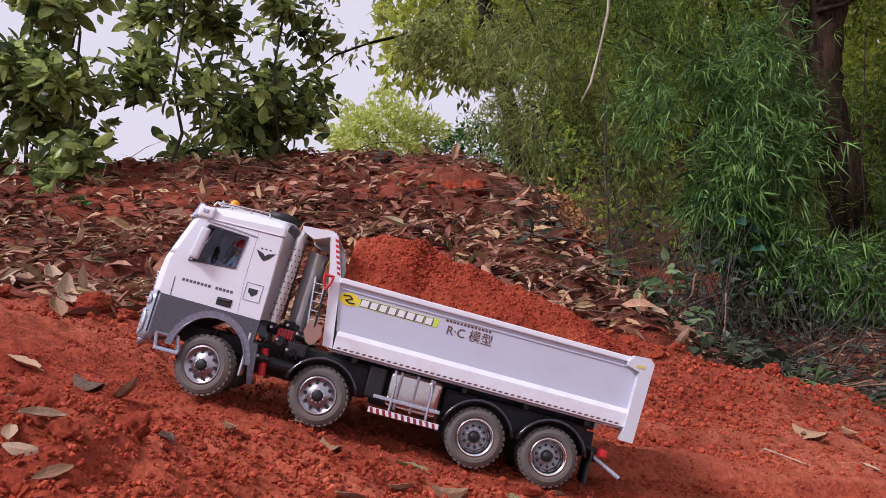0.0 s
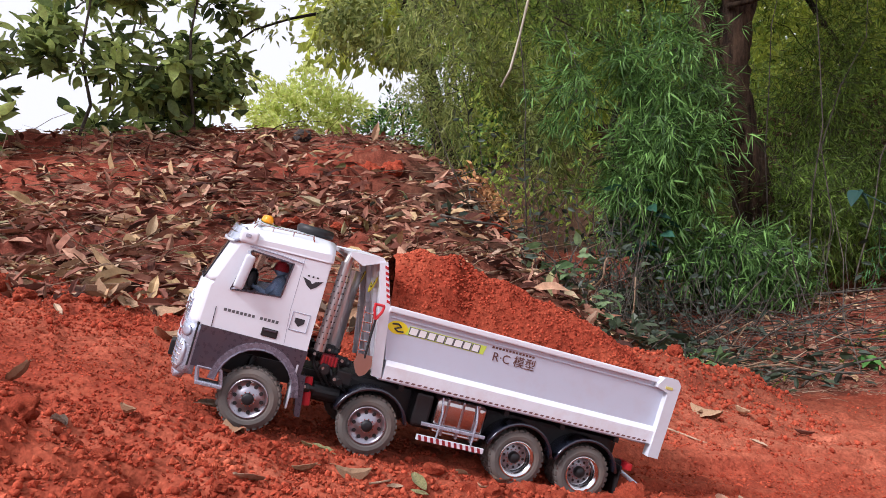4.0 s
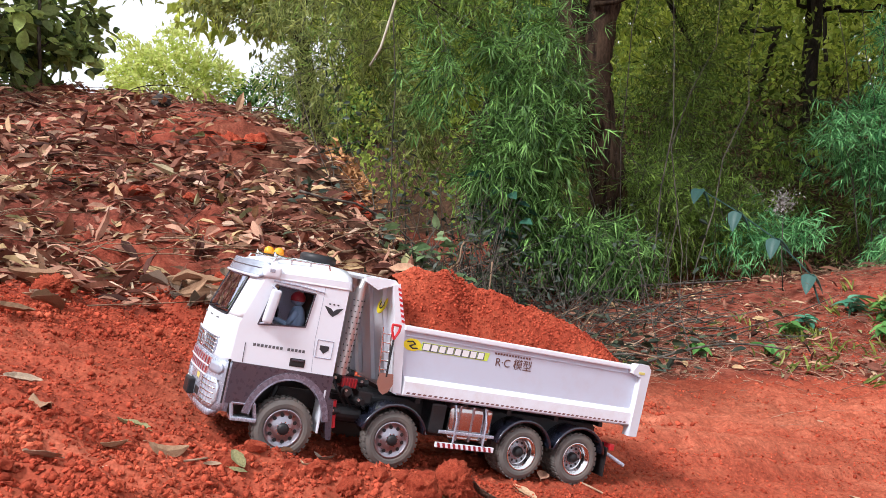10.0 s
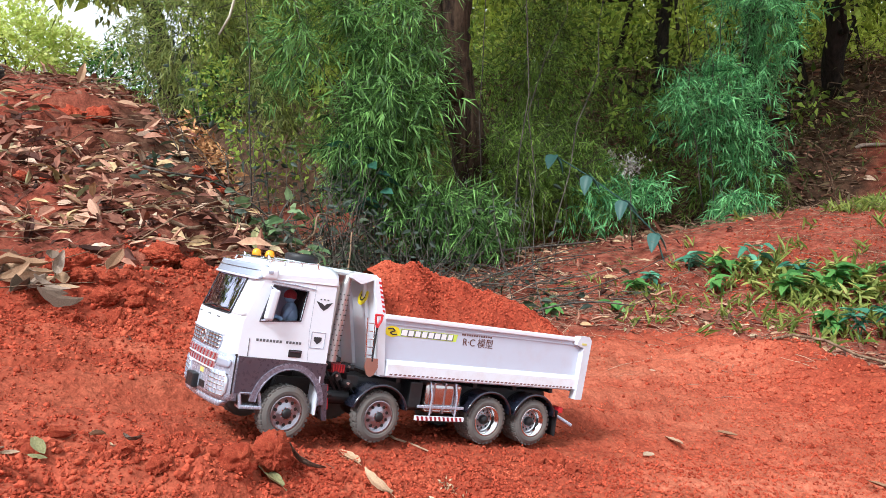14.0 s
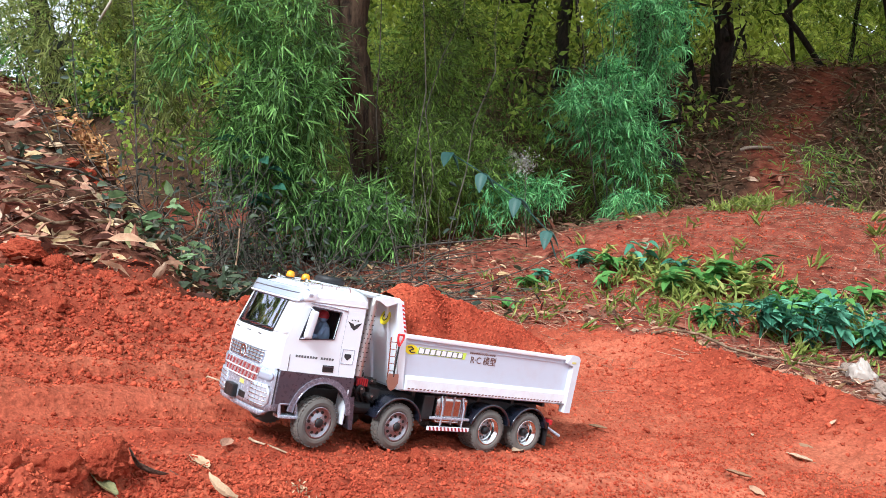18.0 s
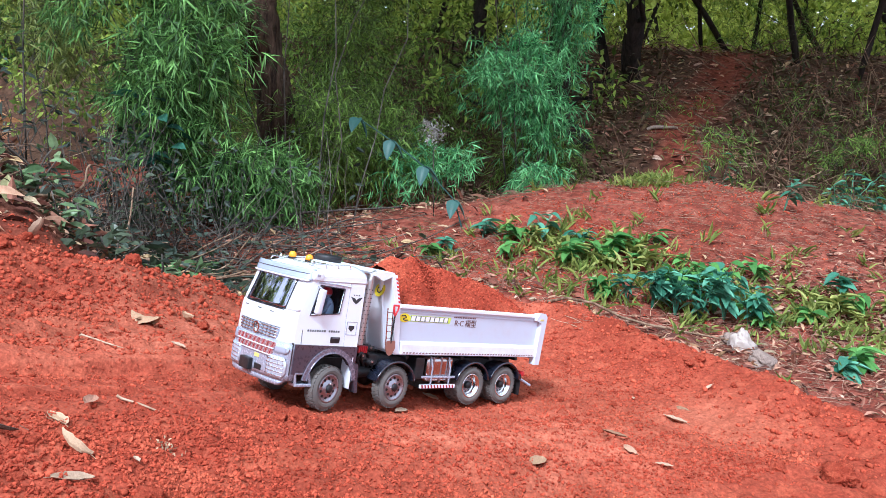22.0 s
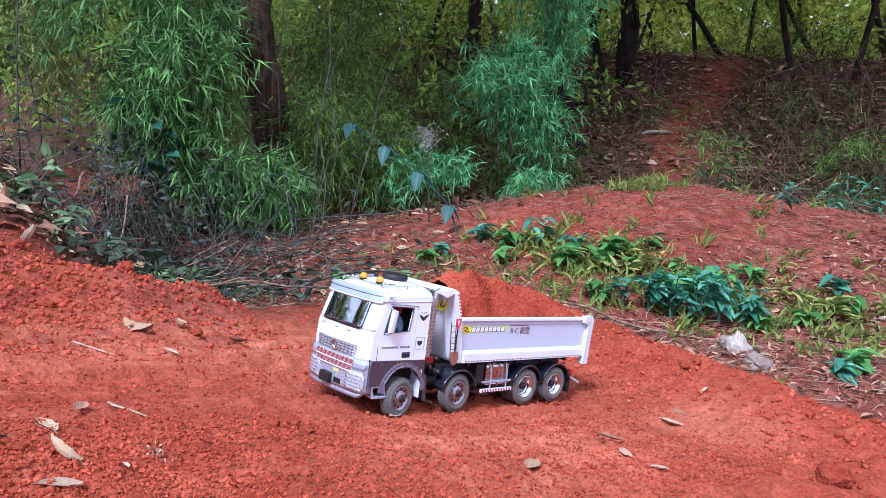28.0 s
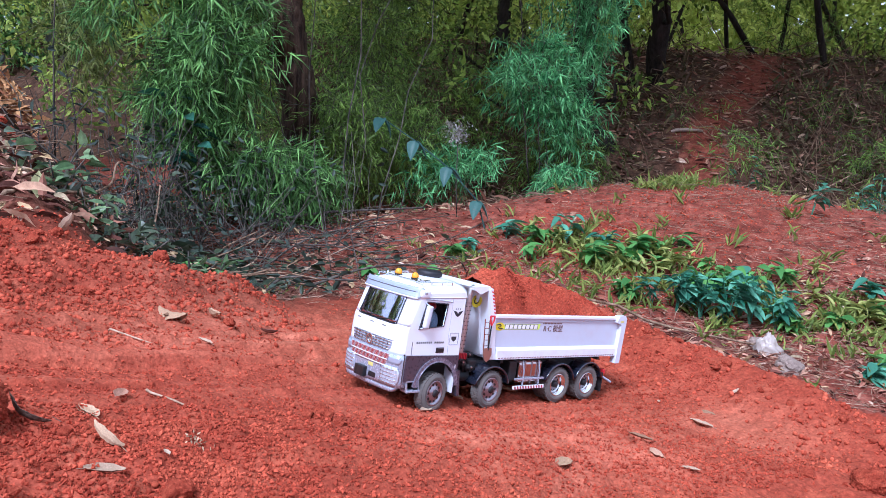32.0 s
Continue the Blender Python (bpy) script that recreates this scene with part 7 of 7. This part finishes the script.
# ---- the hollow between bank and thicket ----
def shrub(x, y, z, size, n, L, material, label, seed):
    """A small bush of thin stems with broad leaves."""
    r = np.random.default_rng(seed)
    t = tagged(new("broadleaf_shrub"), label, "shrub", "shrubs in the hollow")
    g = float(height(x, y)) + z
    pos, way = [], []
    for k in range(7):
        a = r.uniform(0, 6.28)
        q = (x + size[0] * math.cos(a) * r.uniform(.4, 1), y + size[1] * math.sin(a) * r.uniform(.4, 1), g + size[2] * r.uniform(.5, 1))
        line = wander(r, (x, y, g - .03), q, 5, .08)
        part("stem", bent_rod(B(), line, .005, .002, 5), m_greytwig, t, "", True)
        for _ in range(n // 7):
            f = r.uniform(.35, 1)
            i = min(3, int(f * 4))
            pos.append(np.array(line[i]) + (np.array(line[i + 1]) - np.array(line[i])) * (f * 4 - i) + r.normal(0, .018, 3))
            way.append(r.normal(0, 1, 3) * (1, 1, .35) + (0, -.3, .1))
    pos, way = np.array(pos), np.array(way)
    Ls = r.uniform(*L, len(pos))
    leaf_mesh("leaves", pos, way, Ls, Ls * r.uniform(.42, .58, len(pos)), r, material, BROAD, .5, t)
    return t


shrub(.70, 2.78, 0, (.16, .14, .20), 56, (.05, .085), m_paleshrub, "pale green broad-leaved bush on the edge of the bank", 301)
shrub(.80, 2.60, 0, (.12, .12, .14), 42, (.04, .07), m_paleshrub, "pale green broad-leaved bush in the litter", 302)
shrub(.86, 2.42, 0, (.16, .10, .10), 56, (.04, .075), m_greyshrub, "dark leafy bush at the foot of the soil ridge", 303)
shrub(1.02, 2.46, 0, (.14, .10, .10), 49, (.04, .07), m_greyshrub, "dark leafy bush at the foot of the soil ridge", 304)
shrub(1.12, 2.55, 0, (.10, .10, .10), 35, (.04, .07), m_paleshrub, "small green bush among dead sticks", 305)
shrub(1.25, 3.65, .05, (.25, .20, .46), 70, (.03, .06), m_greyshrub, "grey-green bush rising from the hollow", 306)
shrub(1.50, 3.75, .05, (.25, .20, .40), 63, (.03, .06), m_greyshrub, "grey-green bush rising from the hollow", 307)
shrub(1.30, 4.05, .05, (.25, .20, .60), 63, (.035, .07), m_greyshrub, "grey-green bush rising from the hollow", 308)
shrub(1.55, 4.10, .20, (.16, .12, .55), 28, (.10, .16), m_herb_teal_wide, "bush with large bluish leaves behind the hollow", 309)


def dry_bracken():
    # added leaves whose orange stands for sunlight on litter farther back
    n = 520
    x, y = rng.normal(.72, .07, n), rng.normal(4.45, .16, n)
    p = np.stack([x, y, height(x, y) + rng.uniform(0, .16, n)], -1)
    L = rng.uniform(.03, .07, n)
    ob = leaf_mesh("dry_bracken", p, rng.normal(0, 1, p.shape), L, L * .4, rng, litter_material("orange_sun_patch", [(0.0, (0.28, 0.10, 0.04)), (1.0, (0.62, 0.34, 0.14))], True), NARROW, .8)
    tagged(ob, "orange-tan leaves put in for a distant sunlit patch of litter", "brushwood", kind="stuff")


dry_bracken()
for k in range(15):
    x0, y0 = rng.uniform(.75, 1.45), rng.uniform(2.55, 3.6)
    a, L, up = rng.normal(-.2, .7), rng.uniform(.25, .6), rng.uniform(.02, .22)
    pts, q = [], a
    for f in (0, .2, .4, .6, .8, 1):
        pts.append((x0 + L * f * math.cos(q), y0 + L * f * math.sin(q), .02 + up * f + .03 * math.sin(f * 5 + k)))
        q += rng.normal(0, .14)
    branch_on_ground(pts, rng.uniform(.003, .006), "pale crooked dead branch in the hollow", m_palestick if k % 4 == 0 else m_twig)
branch_on_ground([(.50, 2.42, .03), (.66, 2.58, .05), (.80, 2.72, .10), (.90, 2.86, .20), (.93, 2.9, .30), (1.05, 3.05, .38)], .006, "pale crooked branch rising from the bank", m_twig)


# clods and crumbs of red earth
m_clod = grained("red_earth_clods", [(p, tuple(c * 1.18 for c in col)) for p, col in SOIL_STOPS], 1.6, 14.0, 0.95, 0.7, 0.02, 0.1)


def clod_mesh(seed, fine):
    bm = B()
    bmesh.ops.create_icosphere(bm, subdivisions=fine, radius=1)
    for v in bm.verts:
        n = noise.noise(v.co * 1.3 + Vector((seed * 7, 0, 0))) * .38 + noise.noise(v.co * 3.4 + Vector((0, seed * 3, 0))) * .20
        if fine > 4:
            n = n * .8 + abs(noise.noise(v.co * 9 + Vector((seed, 2, 5)))) * .16 + noise.noise(v.co * 26 + Vector((seed, 2, 5))) * .07
        n += abs(noise.noise(v.co * 6 + Vector((0, seed, 5)))) * .26 + abs(noise.noise(v.co * 13 + Vector((3, seed, 5)))) * .22 - .14
        v.co = v.co * (1 + n)
        v.co.z *= .75
    for f in bm.faces:
        f.smooth = fine > 2
    me = bpy.data.meshes.new("soil_clod")
    bm.to_mesh(me)
    bm.free()
    me.materials.append(m_clod)
    return me


HUGE_CLODS = [clod_mesh(k + 11, 5) for k in range(3)]
CLODS = [clod_mesh(k, 2) for k in range(6)]
BIG_CLODS = [clod_mesh(k, 4) for k in range(6)]


def clod(x, y, r, kind, label="crumbly red earth clod on the ramp", group="earth clods", material=None, name="soil_clod", lift=0.0):
    ob = new(name, HUGE_CLODS[kind % 3] if r > .028 and not material and not lift else (BIG_CLODS if r > .014 else CLODS)[kind])
    if material:
        ob.material_slots[0].link = "OBJECT"
        ob.material_slots[0].material = material
    ob.matrix_basis = Matrix.Translation((x, y, float(height(x, y)) + r * .38 + lift)) @ pose(0, 0, 0, rng.uniform(-25, 25), rng.uniform(-25, 25), rng.uniform(0, 360)) @ Matrix.Diagonal((r, r * rng.uniform(.8, 1.2), r * rng.uniform(.8, 1.1), 1))
    return tagged(ob, label, "clod" if name == "soil_clod" else "stone", group)


def clods():
    for x, y, r in [(.305, .925, .024), (.355, .965, .031), (.22, .955, .015), (.21, .91, .015), (.25, .92, .012), (.54, .785, .018), (.94, 1.73, .016), (1.17, .87, .010), (1.81, .60, .034), (1.73, .68, .014), (-.46, .89, .036), (-.30, .74, .020), (.865, 1.065, .016), (.89, 1.045, .012), (.10, .965, .014), (.14, .95, .013), (.06, .955, .009), (.84, 1.07, .010), (.91, 1.03, .009), (.24, .95, .014), (-.04, .94, .010), (-.10, .93, .010), (.07, .94, .012), (.17, .93, .012), (.28, .94, .013)]:
        clod(x, y, r, int(rng.integers(0, 6)))
    for x, y, r in ((.085, 2.16, .066), (.17, 2.10, .034), (.01, 2.12, .040), (.318, 2.24, .050), (.39, 2.20, .032), (.16, 1.84, .032), (.23, 1.86, .024), (.11, 1.93, .030), (.52, 2.22, .034), (-.30, 1.78, .040), (-.72, 1.62, .034)):
        clod(x, y, r, int(rng.integers(0, 6)), "large crumbly lump of red earth at the bank's foot")
    for _ in range(35):
        x = rng.uniform(-.35, .45)
        clod(x, rng.normal(.94 if x > .12 else .915, .025), rng.uniform(.004, .010 if x > .12 else .007), int(rng.integers(0, 6)))
    for _ in range(36):
        x = rng.uniform(-.8, .45)
        clod(x, rng.normal(.74, .06), rng.uniform(.004, .011), int(rng.integers(0, 6)))
    for _ in range(46):
        x = rng.uniform(-.85, .50)
        clod(x, rng.uniform(.60, .97 if x < 0 else .93), rng.uniform(0, 1) ** 2.4 * (.012 if x < -.15 else .008) + .004, int(rng.integers(0, 6)))
    for _ in range(38):
        x = rng.uniform(-.9, 1.0)
        clod(x, np.interp(x, [-.9, 0, 1.0], [1.55, 1.75, 2.15]) + rng.normal(0, .10), rng.uniform(.006, .022), int(rng.integers(0, 6)), "crumbly red earth clod at the foot of the bank")
    for _ in range(36):
        x = rng.uniform(.25, 1.15)
        clod(x, rng.normal(1.95 + .2 * x, .09), rng.uniform(.004, .015), int(rng.integers(0, 6)), "crumbly red earth clod on the soil ridge")
    for _ in range(14):
        clod(rng.uniform(1.5, 2.5), rng.uniform(.7, 2.1), rng.uniform(.005, .012), int(rng.integers(0, 6)))
    for _ in range(22):
        k = rng.uniform(0, 1)
        clod(2.05 + .22 * k + rng.normal(0, .10), .5 + 1.4 * k, rng.uniform(.004, .015), int(rng.integers(0, 6)), "crumbly red earth clod on the soil berm")
    # lumps that overhang the bank's pits
    for px, py, w, d in PITS:
        k = max(2, round(w / .034))
        for i in range(k):
            x, y = px + w * 1.5 * ((i + .5) / k - .5) + rng.normal(0, .008), py + .34 * w + rng.normal(0, .008)
            clod(x, y, w * rng.uniform(.26, .36), int(rng.integers(0, 6)), "dark red earth lump overhanging a pit in the bank", lift=float(pits(np.array(x), np.array(y))[0]) * .80)
    # a dry pale tuft on the soil
    n = 60
    p = np.stack([rng.normal(.61, .010, n), rng.normal(.945, .012, n), np.zeros(n)], -1)
    p[:, 2] = height(p[:, 0], p[:, 1]) + rng.uniform(.001, .012, n)
    ob = leaf_mesh("dry_moss_tuft", p, rng.normal(0, 1, p.shape), np.full(n, .007), np.full(n, .003), rng, m_tanleaf, NARROW, .8)
    tagged(ob, "small pale dry tuft lying on red soil", "tuft", kind="stuff")
    # crumbs
    for n, lo, hi, size, power in ((30000, (-.85, .60), (.75, 1.02), (.0012, .0044), 2.4), (1500, (-.85, .60), (.25, 1.0), (.0028, .0058), 2.4), (54000, (-.6, 1.0), (2.2, 1.78), (.0010, .0034), 2.2), (22000, (-.8, 1.4), (1.25, 2.2), (.0013, .0049), 2.6), (1500, (-.8, 1.4), (1.25, 2.2), (.004, .0085), 2.2),
                             (9000, (1.4, .6), (2.5, 2.2), (.0012, .0042), 3.0), (24000, (.3, .68), (1.9, 1.08), (.0012, .0042), 2.2), (2400, (.2, 1.6), (1.25, 2.4), (.0025, .0080), 2.2), (1700, (1.85, .45), (2.5, 2.0), (.0025, .008), 2.0), (1500, (-.2, .75), (2.2, 2.0), (.003, .0055), 2.0)):
        x, y = rng.uniform(lo[0], hi[0], n), rng.uniform(lo[1], hi[1], n)
        heap = .35 * vnoise(x * 5, (y - .06 * x) * 24, 29) + .3 * vnoise(x * 16, y * 16, 30) + rng.uniform(0, 1, n) * .9 < loose_at(x, y)
        heap &= 1.05 * dust_at(x, y) + rng.normal(0, .3, n) < .62
        x, y = x[heap], y[heap]
        s = rng.uniform(0, 1, len(x)) ** power * (size[1] - size[0]) + size[0]
        ob = crumbs("soil_crumbs", np.stack([x, y, height(x, y) + s * .45], -1), s, rng, soil_crumb, None, size[1] < .005)
        tagged(ob, "loose red soil crumbs strewn over the ramp", "soil crumbs")


clods()
for x, y, r, label in ((2.68, 1.30, .045, "pale grey stone half sunk in the litter"), (2.86, 1.55, .030, "small grey stone beside the litter"), (-.35, 4.95, .06, "dark stone on the crest")):
    clod(x, y, r, 1, label, "", m_darkstone if y > 4 else m_stone, "stone")


def crumpled_bag(x, y, r):
    bm = B()
    bmesh.ops.create_icosphere(bm, subdivisions=4, radius=1)
    for v in bm.verts:
        k = 1 + .30 * noise.noise(v.co * 1.7) - .45 * abs(noise.noise(v.co * 3.2 + Vector((5, 2, 1)))) - .22 * abs(noise.noise(v.co * 7 + Vector((3, 1, 2))))
        v.co *= k
        up = max(0.0, v.co.z)
        v.co.x, v.co.y, v.co.z = v.co.x * (1 - .55 * up) - .25 * up, v.co.y * (1 - .55 * up), max(-.3, v.co.z) * 1.35
    t = tagged(new("plastic_bag"), "crumpled clear plastic bag lying in the litter", "bag")
    ob = part("film", bm, m_plastic, t, "", True)
    t.matrix_basis = Matrix.Translation((x, y, float(height(x, y)) + r * .3)) @ Matrix.Diagonal((r, r, r, 1))


def seed_head():
    """A tall dry stalk with a grey fluffy head, before the thicket."""
    t = tagged(new("dry_seed_stalk"), "tall dry stalk with a grey fluffy seed head", "plant")
    g = float(height(3.02, 3.70))
    part("stalk", bent_rod(B(), [(3.02, 3.70, g - .02), (3.0, 3.71, g + .2), (2.98, 3.70, .58)], .004, .0025, 5), m_greytwig, t, "", True)
    r = np.random.default_rng(77)
    n = 260
    p = np.array([2.98, 3.70, .61]) + r.normal(0, 1, (n, 3)) * (.030, .025, .032)
    leaf_mesh("head", p, r.normal(0, 1, (n, 3)), np.full(n, .022), np.full(n, .007), r, m_fluff, NARROW, .8, t)["kind"] = "stuff"


m_fluff = leaf_material("grey_fluff", (0.22, 0.21, 0.19), (0.48, 0.45, 0.41), 0.9, 0.2)
seed_head()
crumpled_bag(2.80, 1.46, .052)
crumpled_bag(5.2, 7.0, .12)


# ---- herbs and grass ----
def blade_mesh(name, shape, material):
    v, f = shape
    me = bpy.data.meshes.new(name)
    me.from_pydata([tuple(p) for p in v], [], [tuple(q) for q in f])
    me.materials.append(material)
    return me


m_vineleaf = leaf_material("blue_green_vine_leaves", (0.03, 0.075, 0.065), (0.07, 0.15, 0.13), 0.45, 0.2, False)
BLADE = {m: blade_mesh("leaf", heart_leaf(), m) for m in (m_herb, m_herb_teal, m_vineleaf, m_weed)}
for blade in BLADE.values():
    blade.shade_smooth()


def herb(x, y, tall, n, L, material, seed, label, lean=(0, 0)):
    """Upright stems with leaves in rosettes."""
    r = random.Random(seed)
    t = tagged(new("herb_plant"), label, "plant", "herbs on the mound")
    t.matrix_basis = Matrix.Translation((x, y, float(height(x, y))))
    stems = max(1, n // 6)
    for s in range(stems):
        a, k = r.uniform(0, 6.28), r.uniform(.3, 1)
        top = (lean[0] + math.cos(a) * tall * .5 * k, lean[1] + math.sin(a) * tall * .4 * k, tall * r.uniform(.6, 1))
        part("stem", bent_rod(B(), [(0, 0, -.01), (top[0] * .3, top[1] * .3, top[2] * .6), top], .003, .0018, 5), material, t)
        for j in range(6):
            f = .35 + .65 * (j + 1) / 6
            b = r.uniform(0, 6.28)
            leaf = new("leaf", BLADE[material])
            leaf.parent = t
            q = Vector((math.cos(b), math.sin(b) - .35, r.uniform(-.55, .45) if material is not m_weed else r.uniform(-.3, .9))).to_track_quat("X", "Z").to_matrix().to_4x4()
            size = L * r.uniform(.8, 1.35)
            leaf.matrix_basis = Matrix.Translation((top[0] * f ** 1.4, top[1] * f ** 1.4, top[2] * f)) @ q @ pose(0, 0, 0, r.uniform(-20, 20)) @ Matrix.Diagonal((size, size * (r.uniform(.26, .40) if material is m_weed else r.uniform(.42, .62)), size, 1))
    return t


H, HT = m_herb, m_herb_teal
for k, (x, y, tall, n, L, m) in enumerate([
        (2.46, 2.95, .09, 12, .10, H), (2.62, 3.02, .07, 12, .08, HT), (2.85, 3.02, .12, 18, .09, HT), (2.75, 2.72, .10, 12, .08, H), (2.90, 2.47, .12, 18, .09, H),
        (2.84, 2.03, 0.14, 18, 0.056, HT), (2.90, 1.95, 0.18, 36, 0.059, HT), (2.97, 1.88, 0.22, 36, 0.059, HT), (3.04, 1.81, 0.23, 36, 0.063, HT), (3.10, 1.74, 0.21, 36, 0.059, HT), (3.17, 1.67, 0.17, 36, 0.056, HT), (3.02, 1.95, 0.21, 24, 0.056, H), (3.15, 1.82, 0.23, 24, 0.056, H), (2.78, 2.10, 0.09, 18, 0.056, H), (2.80, 2.14, 0.09, 18, 0.063, H), (3.18, 1.62, 0.09, 18, 0.063, H), (3.22, 1.98, .16, 42, 0.067, H), (3.12, 2.04, .14, 36, 0.063, HT), (3.28, 1.88, .14, 36, 0.067, HT), (3.58, 1.92, .10, 18, 0.067, H), (3.62, 1.50, .12, 18, .09, H), (2.84, 1.10, .07, 18, .08, HT),
        (4.35, 2.28, .24, 12, .075, HT), (3.80, 1.62, .11, 12, .10, HT), (2.98, 1.14, .07, 18, .09, H), (3.12, 1.20, .06, 12, .08, H),
        (3.15, 2.62, .10, 12, .08, HT), (3.05, 2.78, .16, 12, .08, HT), 
        (1.20, 2.75, .09, 18, .09, H), (1.55, 3.35, .10, 18, .10, H), (6.1, 3.9, .5, 12, .085, HT), (6.0, 2.75, .42, 24, .08, HT), (6.25, 2.6, .42, 24, .08, HT), (5.8, 2.75, .3, 18, .075, HT),
        (-1.62, 3.62, .05, 6, .09, H), (3.5, 2.45, .07, 12, .07, H), (2.2, 2.75, .05, 6, .07, H), (1.95, 2.85, .05, 6, .07, H), (3.4, 1.55, .06, 12, .07, H)]):
    herb(x, y, tall, n, L * (.78 if L > .075 and x < 5 else 1.0), m, 200 + k, "leafy green herb on the red mound" if m is H else "bluish green broad-leaved herb on the red mound")


weed_rng = random.Random(61)
for k in range(46):
    if k < 33:
        f = k / 32
        x, y = 2.96 + .36 * f + weed_rng.uniform(-.16, .16), 2.86 - .72 * f + weed_rng.uniform(-.16, .16)
    else:
        x, y = weed_rng.uniform(3.20, 3.80), weed_rng.uniform(1.00, 1.90)
    m = m_weed if weed_rng.random() < .7 else H
    herb(x, y, weed_rng.uniform(.04, .11), 12, weed_rng.uniform(.045, .085), m, 300 + k, "low yellow-green weed on the red mound" if m is m_weed else "small green herb among weeds on the mound")


def trailing_vine():
    """A thin vine leaning out over the hollow, with a few large bluish leaves."""
    t = tagged(new("trailing_vine"), "thin vine with large bluish green leaves leaning over the mound", "vine")
    line = [(2.95, 3.3, .05), (2.92, 3.38, .25), (2.80, 3.52, .42), (2.66, 3.66, .55), (2.52, 3.8, .66)]
    part("stem", bent_rod(B(), line, .005, .003, 5), m_vineleaf, t)
    r = random.Random(9)
    for i in range(1, 5):
        for s in (-1, 1):
            leaf = new("leaf", BLADE[m_vineleaf])
            leaf.parent = t
            q = Vector((s * .6, -.5, -.8 + r.uniform(-.2, .4))).to_track_quat("X", "Z").to_matrix().to_4x4()
            leaf.matrix_basis = Matrix.Translation(line[i]) @ q @ Matrix.Diagonal((.12, .075, .12, 1))


trailing_vine()


def grass():
    for n, cx, cy, sx, sy, L, m in ((420, 3.12, 2.6, .14, .26, (.04, .10), m_grass), (420, 3.5, 1.5, .18, .28, (.04, .10), m_grass), (420, 3.0, 2.28, .26, .22, (.04, .09), m_grass), (240, 4.1, 3.05, .16, .08, (.05, .10), m_grass), (180, 3.25, 1.75, .2, .15, (.04, .09), m_grass), (90, 4.2, 2.3, .5, .3, (.05, .12), m_grass), (180, 2.7, 2.8, .3, .25, (.04, .08), m_grass), (180, 3.3, 1.5, .4, .3, (.04, .09), m_grass), (90, 2.1, 3.0, .4, .25, (.03, .07), m_grass), (100, 4.6, 3.7, .6, .3, (.05, .12), m_grass)):
        cxs, cys = rng.normal(cx, sx, n // 6), rng.normal(cy, sy, n // 6)
        x, y = np.repeat(cxs, 6) + rng.normal(0, .02, n // 6 * 6), np.repeat(cys, 6) + rng.normal(0, .02, n // 6 * 6)
        p = np.stack([x, y, height(x, y)], -1)
        w = rng.normal(0, .7, p.shape) * (1, 1, .3) + UP * .8
        Ls = rng.uniform(*L, len(p))
        ob = leaf_mesh("grass_tufts", p, w, Ls, Ls * .17, rng, m, BROAD, .5)
        tagged(ob, "yellow-green grass tufts on the red mound", "grass", kind="stuff")


grass()


def hollow_greens():
    """Low leafy growth and debris between the bank and the thicket."""
    n = 700
    x, y = rng.normal(1.25, .40, n), rng.normal(2.95, .33, n)
    k = (y > 2.35) & (litter_at(x, y) > .5)
    x, y = x[k], y[k]
    p = np.stack([x, y, height(x, y) + rng.uniform(.01, .14, len(x))], -1)
    L = rng.uniform(.03, .07, len(x))
    half = len(x) // 2
    # both leaf colours are kept dark in place of shade down here
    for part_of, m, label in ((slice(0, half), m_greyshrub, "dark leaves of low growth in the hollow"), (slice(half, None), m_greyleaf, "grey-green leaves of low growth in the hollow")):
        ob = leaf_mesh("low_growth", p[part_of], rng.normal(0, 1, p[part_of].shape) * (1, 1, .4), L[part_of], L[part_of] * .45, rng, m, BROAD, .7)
        tagged(ob, label, "undergrowth", kind="stuff")


hollow_greens()


# ---- what moves ----
def motions():
    """The truck backs down the ramp and stops; its wheels roll with it and the front ones steer."""
    walk(truck, TRUCK_ROWS)
    STEER_T, STEER = (0, 2.5, 6, 9, 12, 14, 18, 21, 24, 29, 32), (-13, -12, -6, -1, 1, 7, 9, 13, 9, 13, 12)
    way, total = [], 0.0
    for (t0, a), (t1, b) in zip(TRUCK_ROWS, TRUCK_ROWS[1:]):
        total += (b.translation - a.translation).dot(a.to_3x3() @ Vector((1, 0, 0)))
        way.append((t1, total))
    ts, ds = [0.0] + [t for t, _ in way], [0.0] + [d for _, d in way]
    for ob, rest, s in WHEELS:
        rows = []
        for k in range(129):
            t = k * 0.25
            share = 1.0 if rest.translation.x > .2 else .45 if rest.translation.x > 0 else 0.0
            turn = share * radians(float(np.interp(t, STEER_T, STEER)))
            rows.append((t, rest @ Matrix.Rotation(turn, 4, "Z") @ Matrix.Rotation(s * float(np.interp(t, ts, ds)) / R_WHEEL, 4, "Y")))
        walk(ob, rows)


motions()
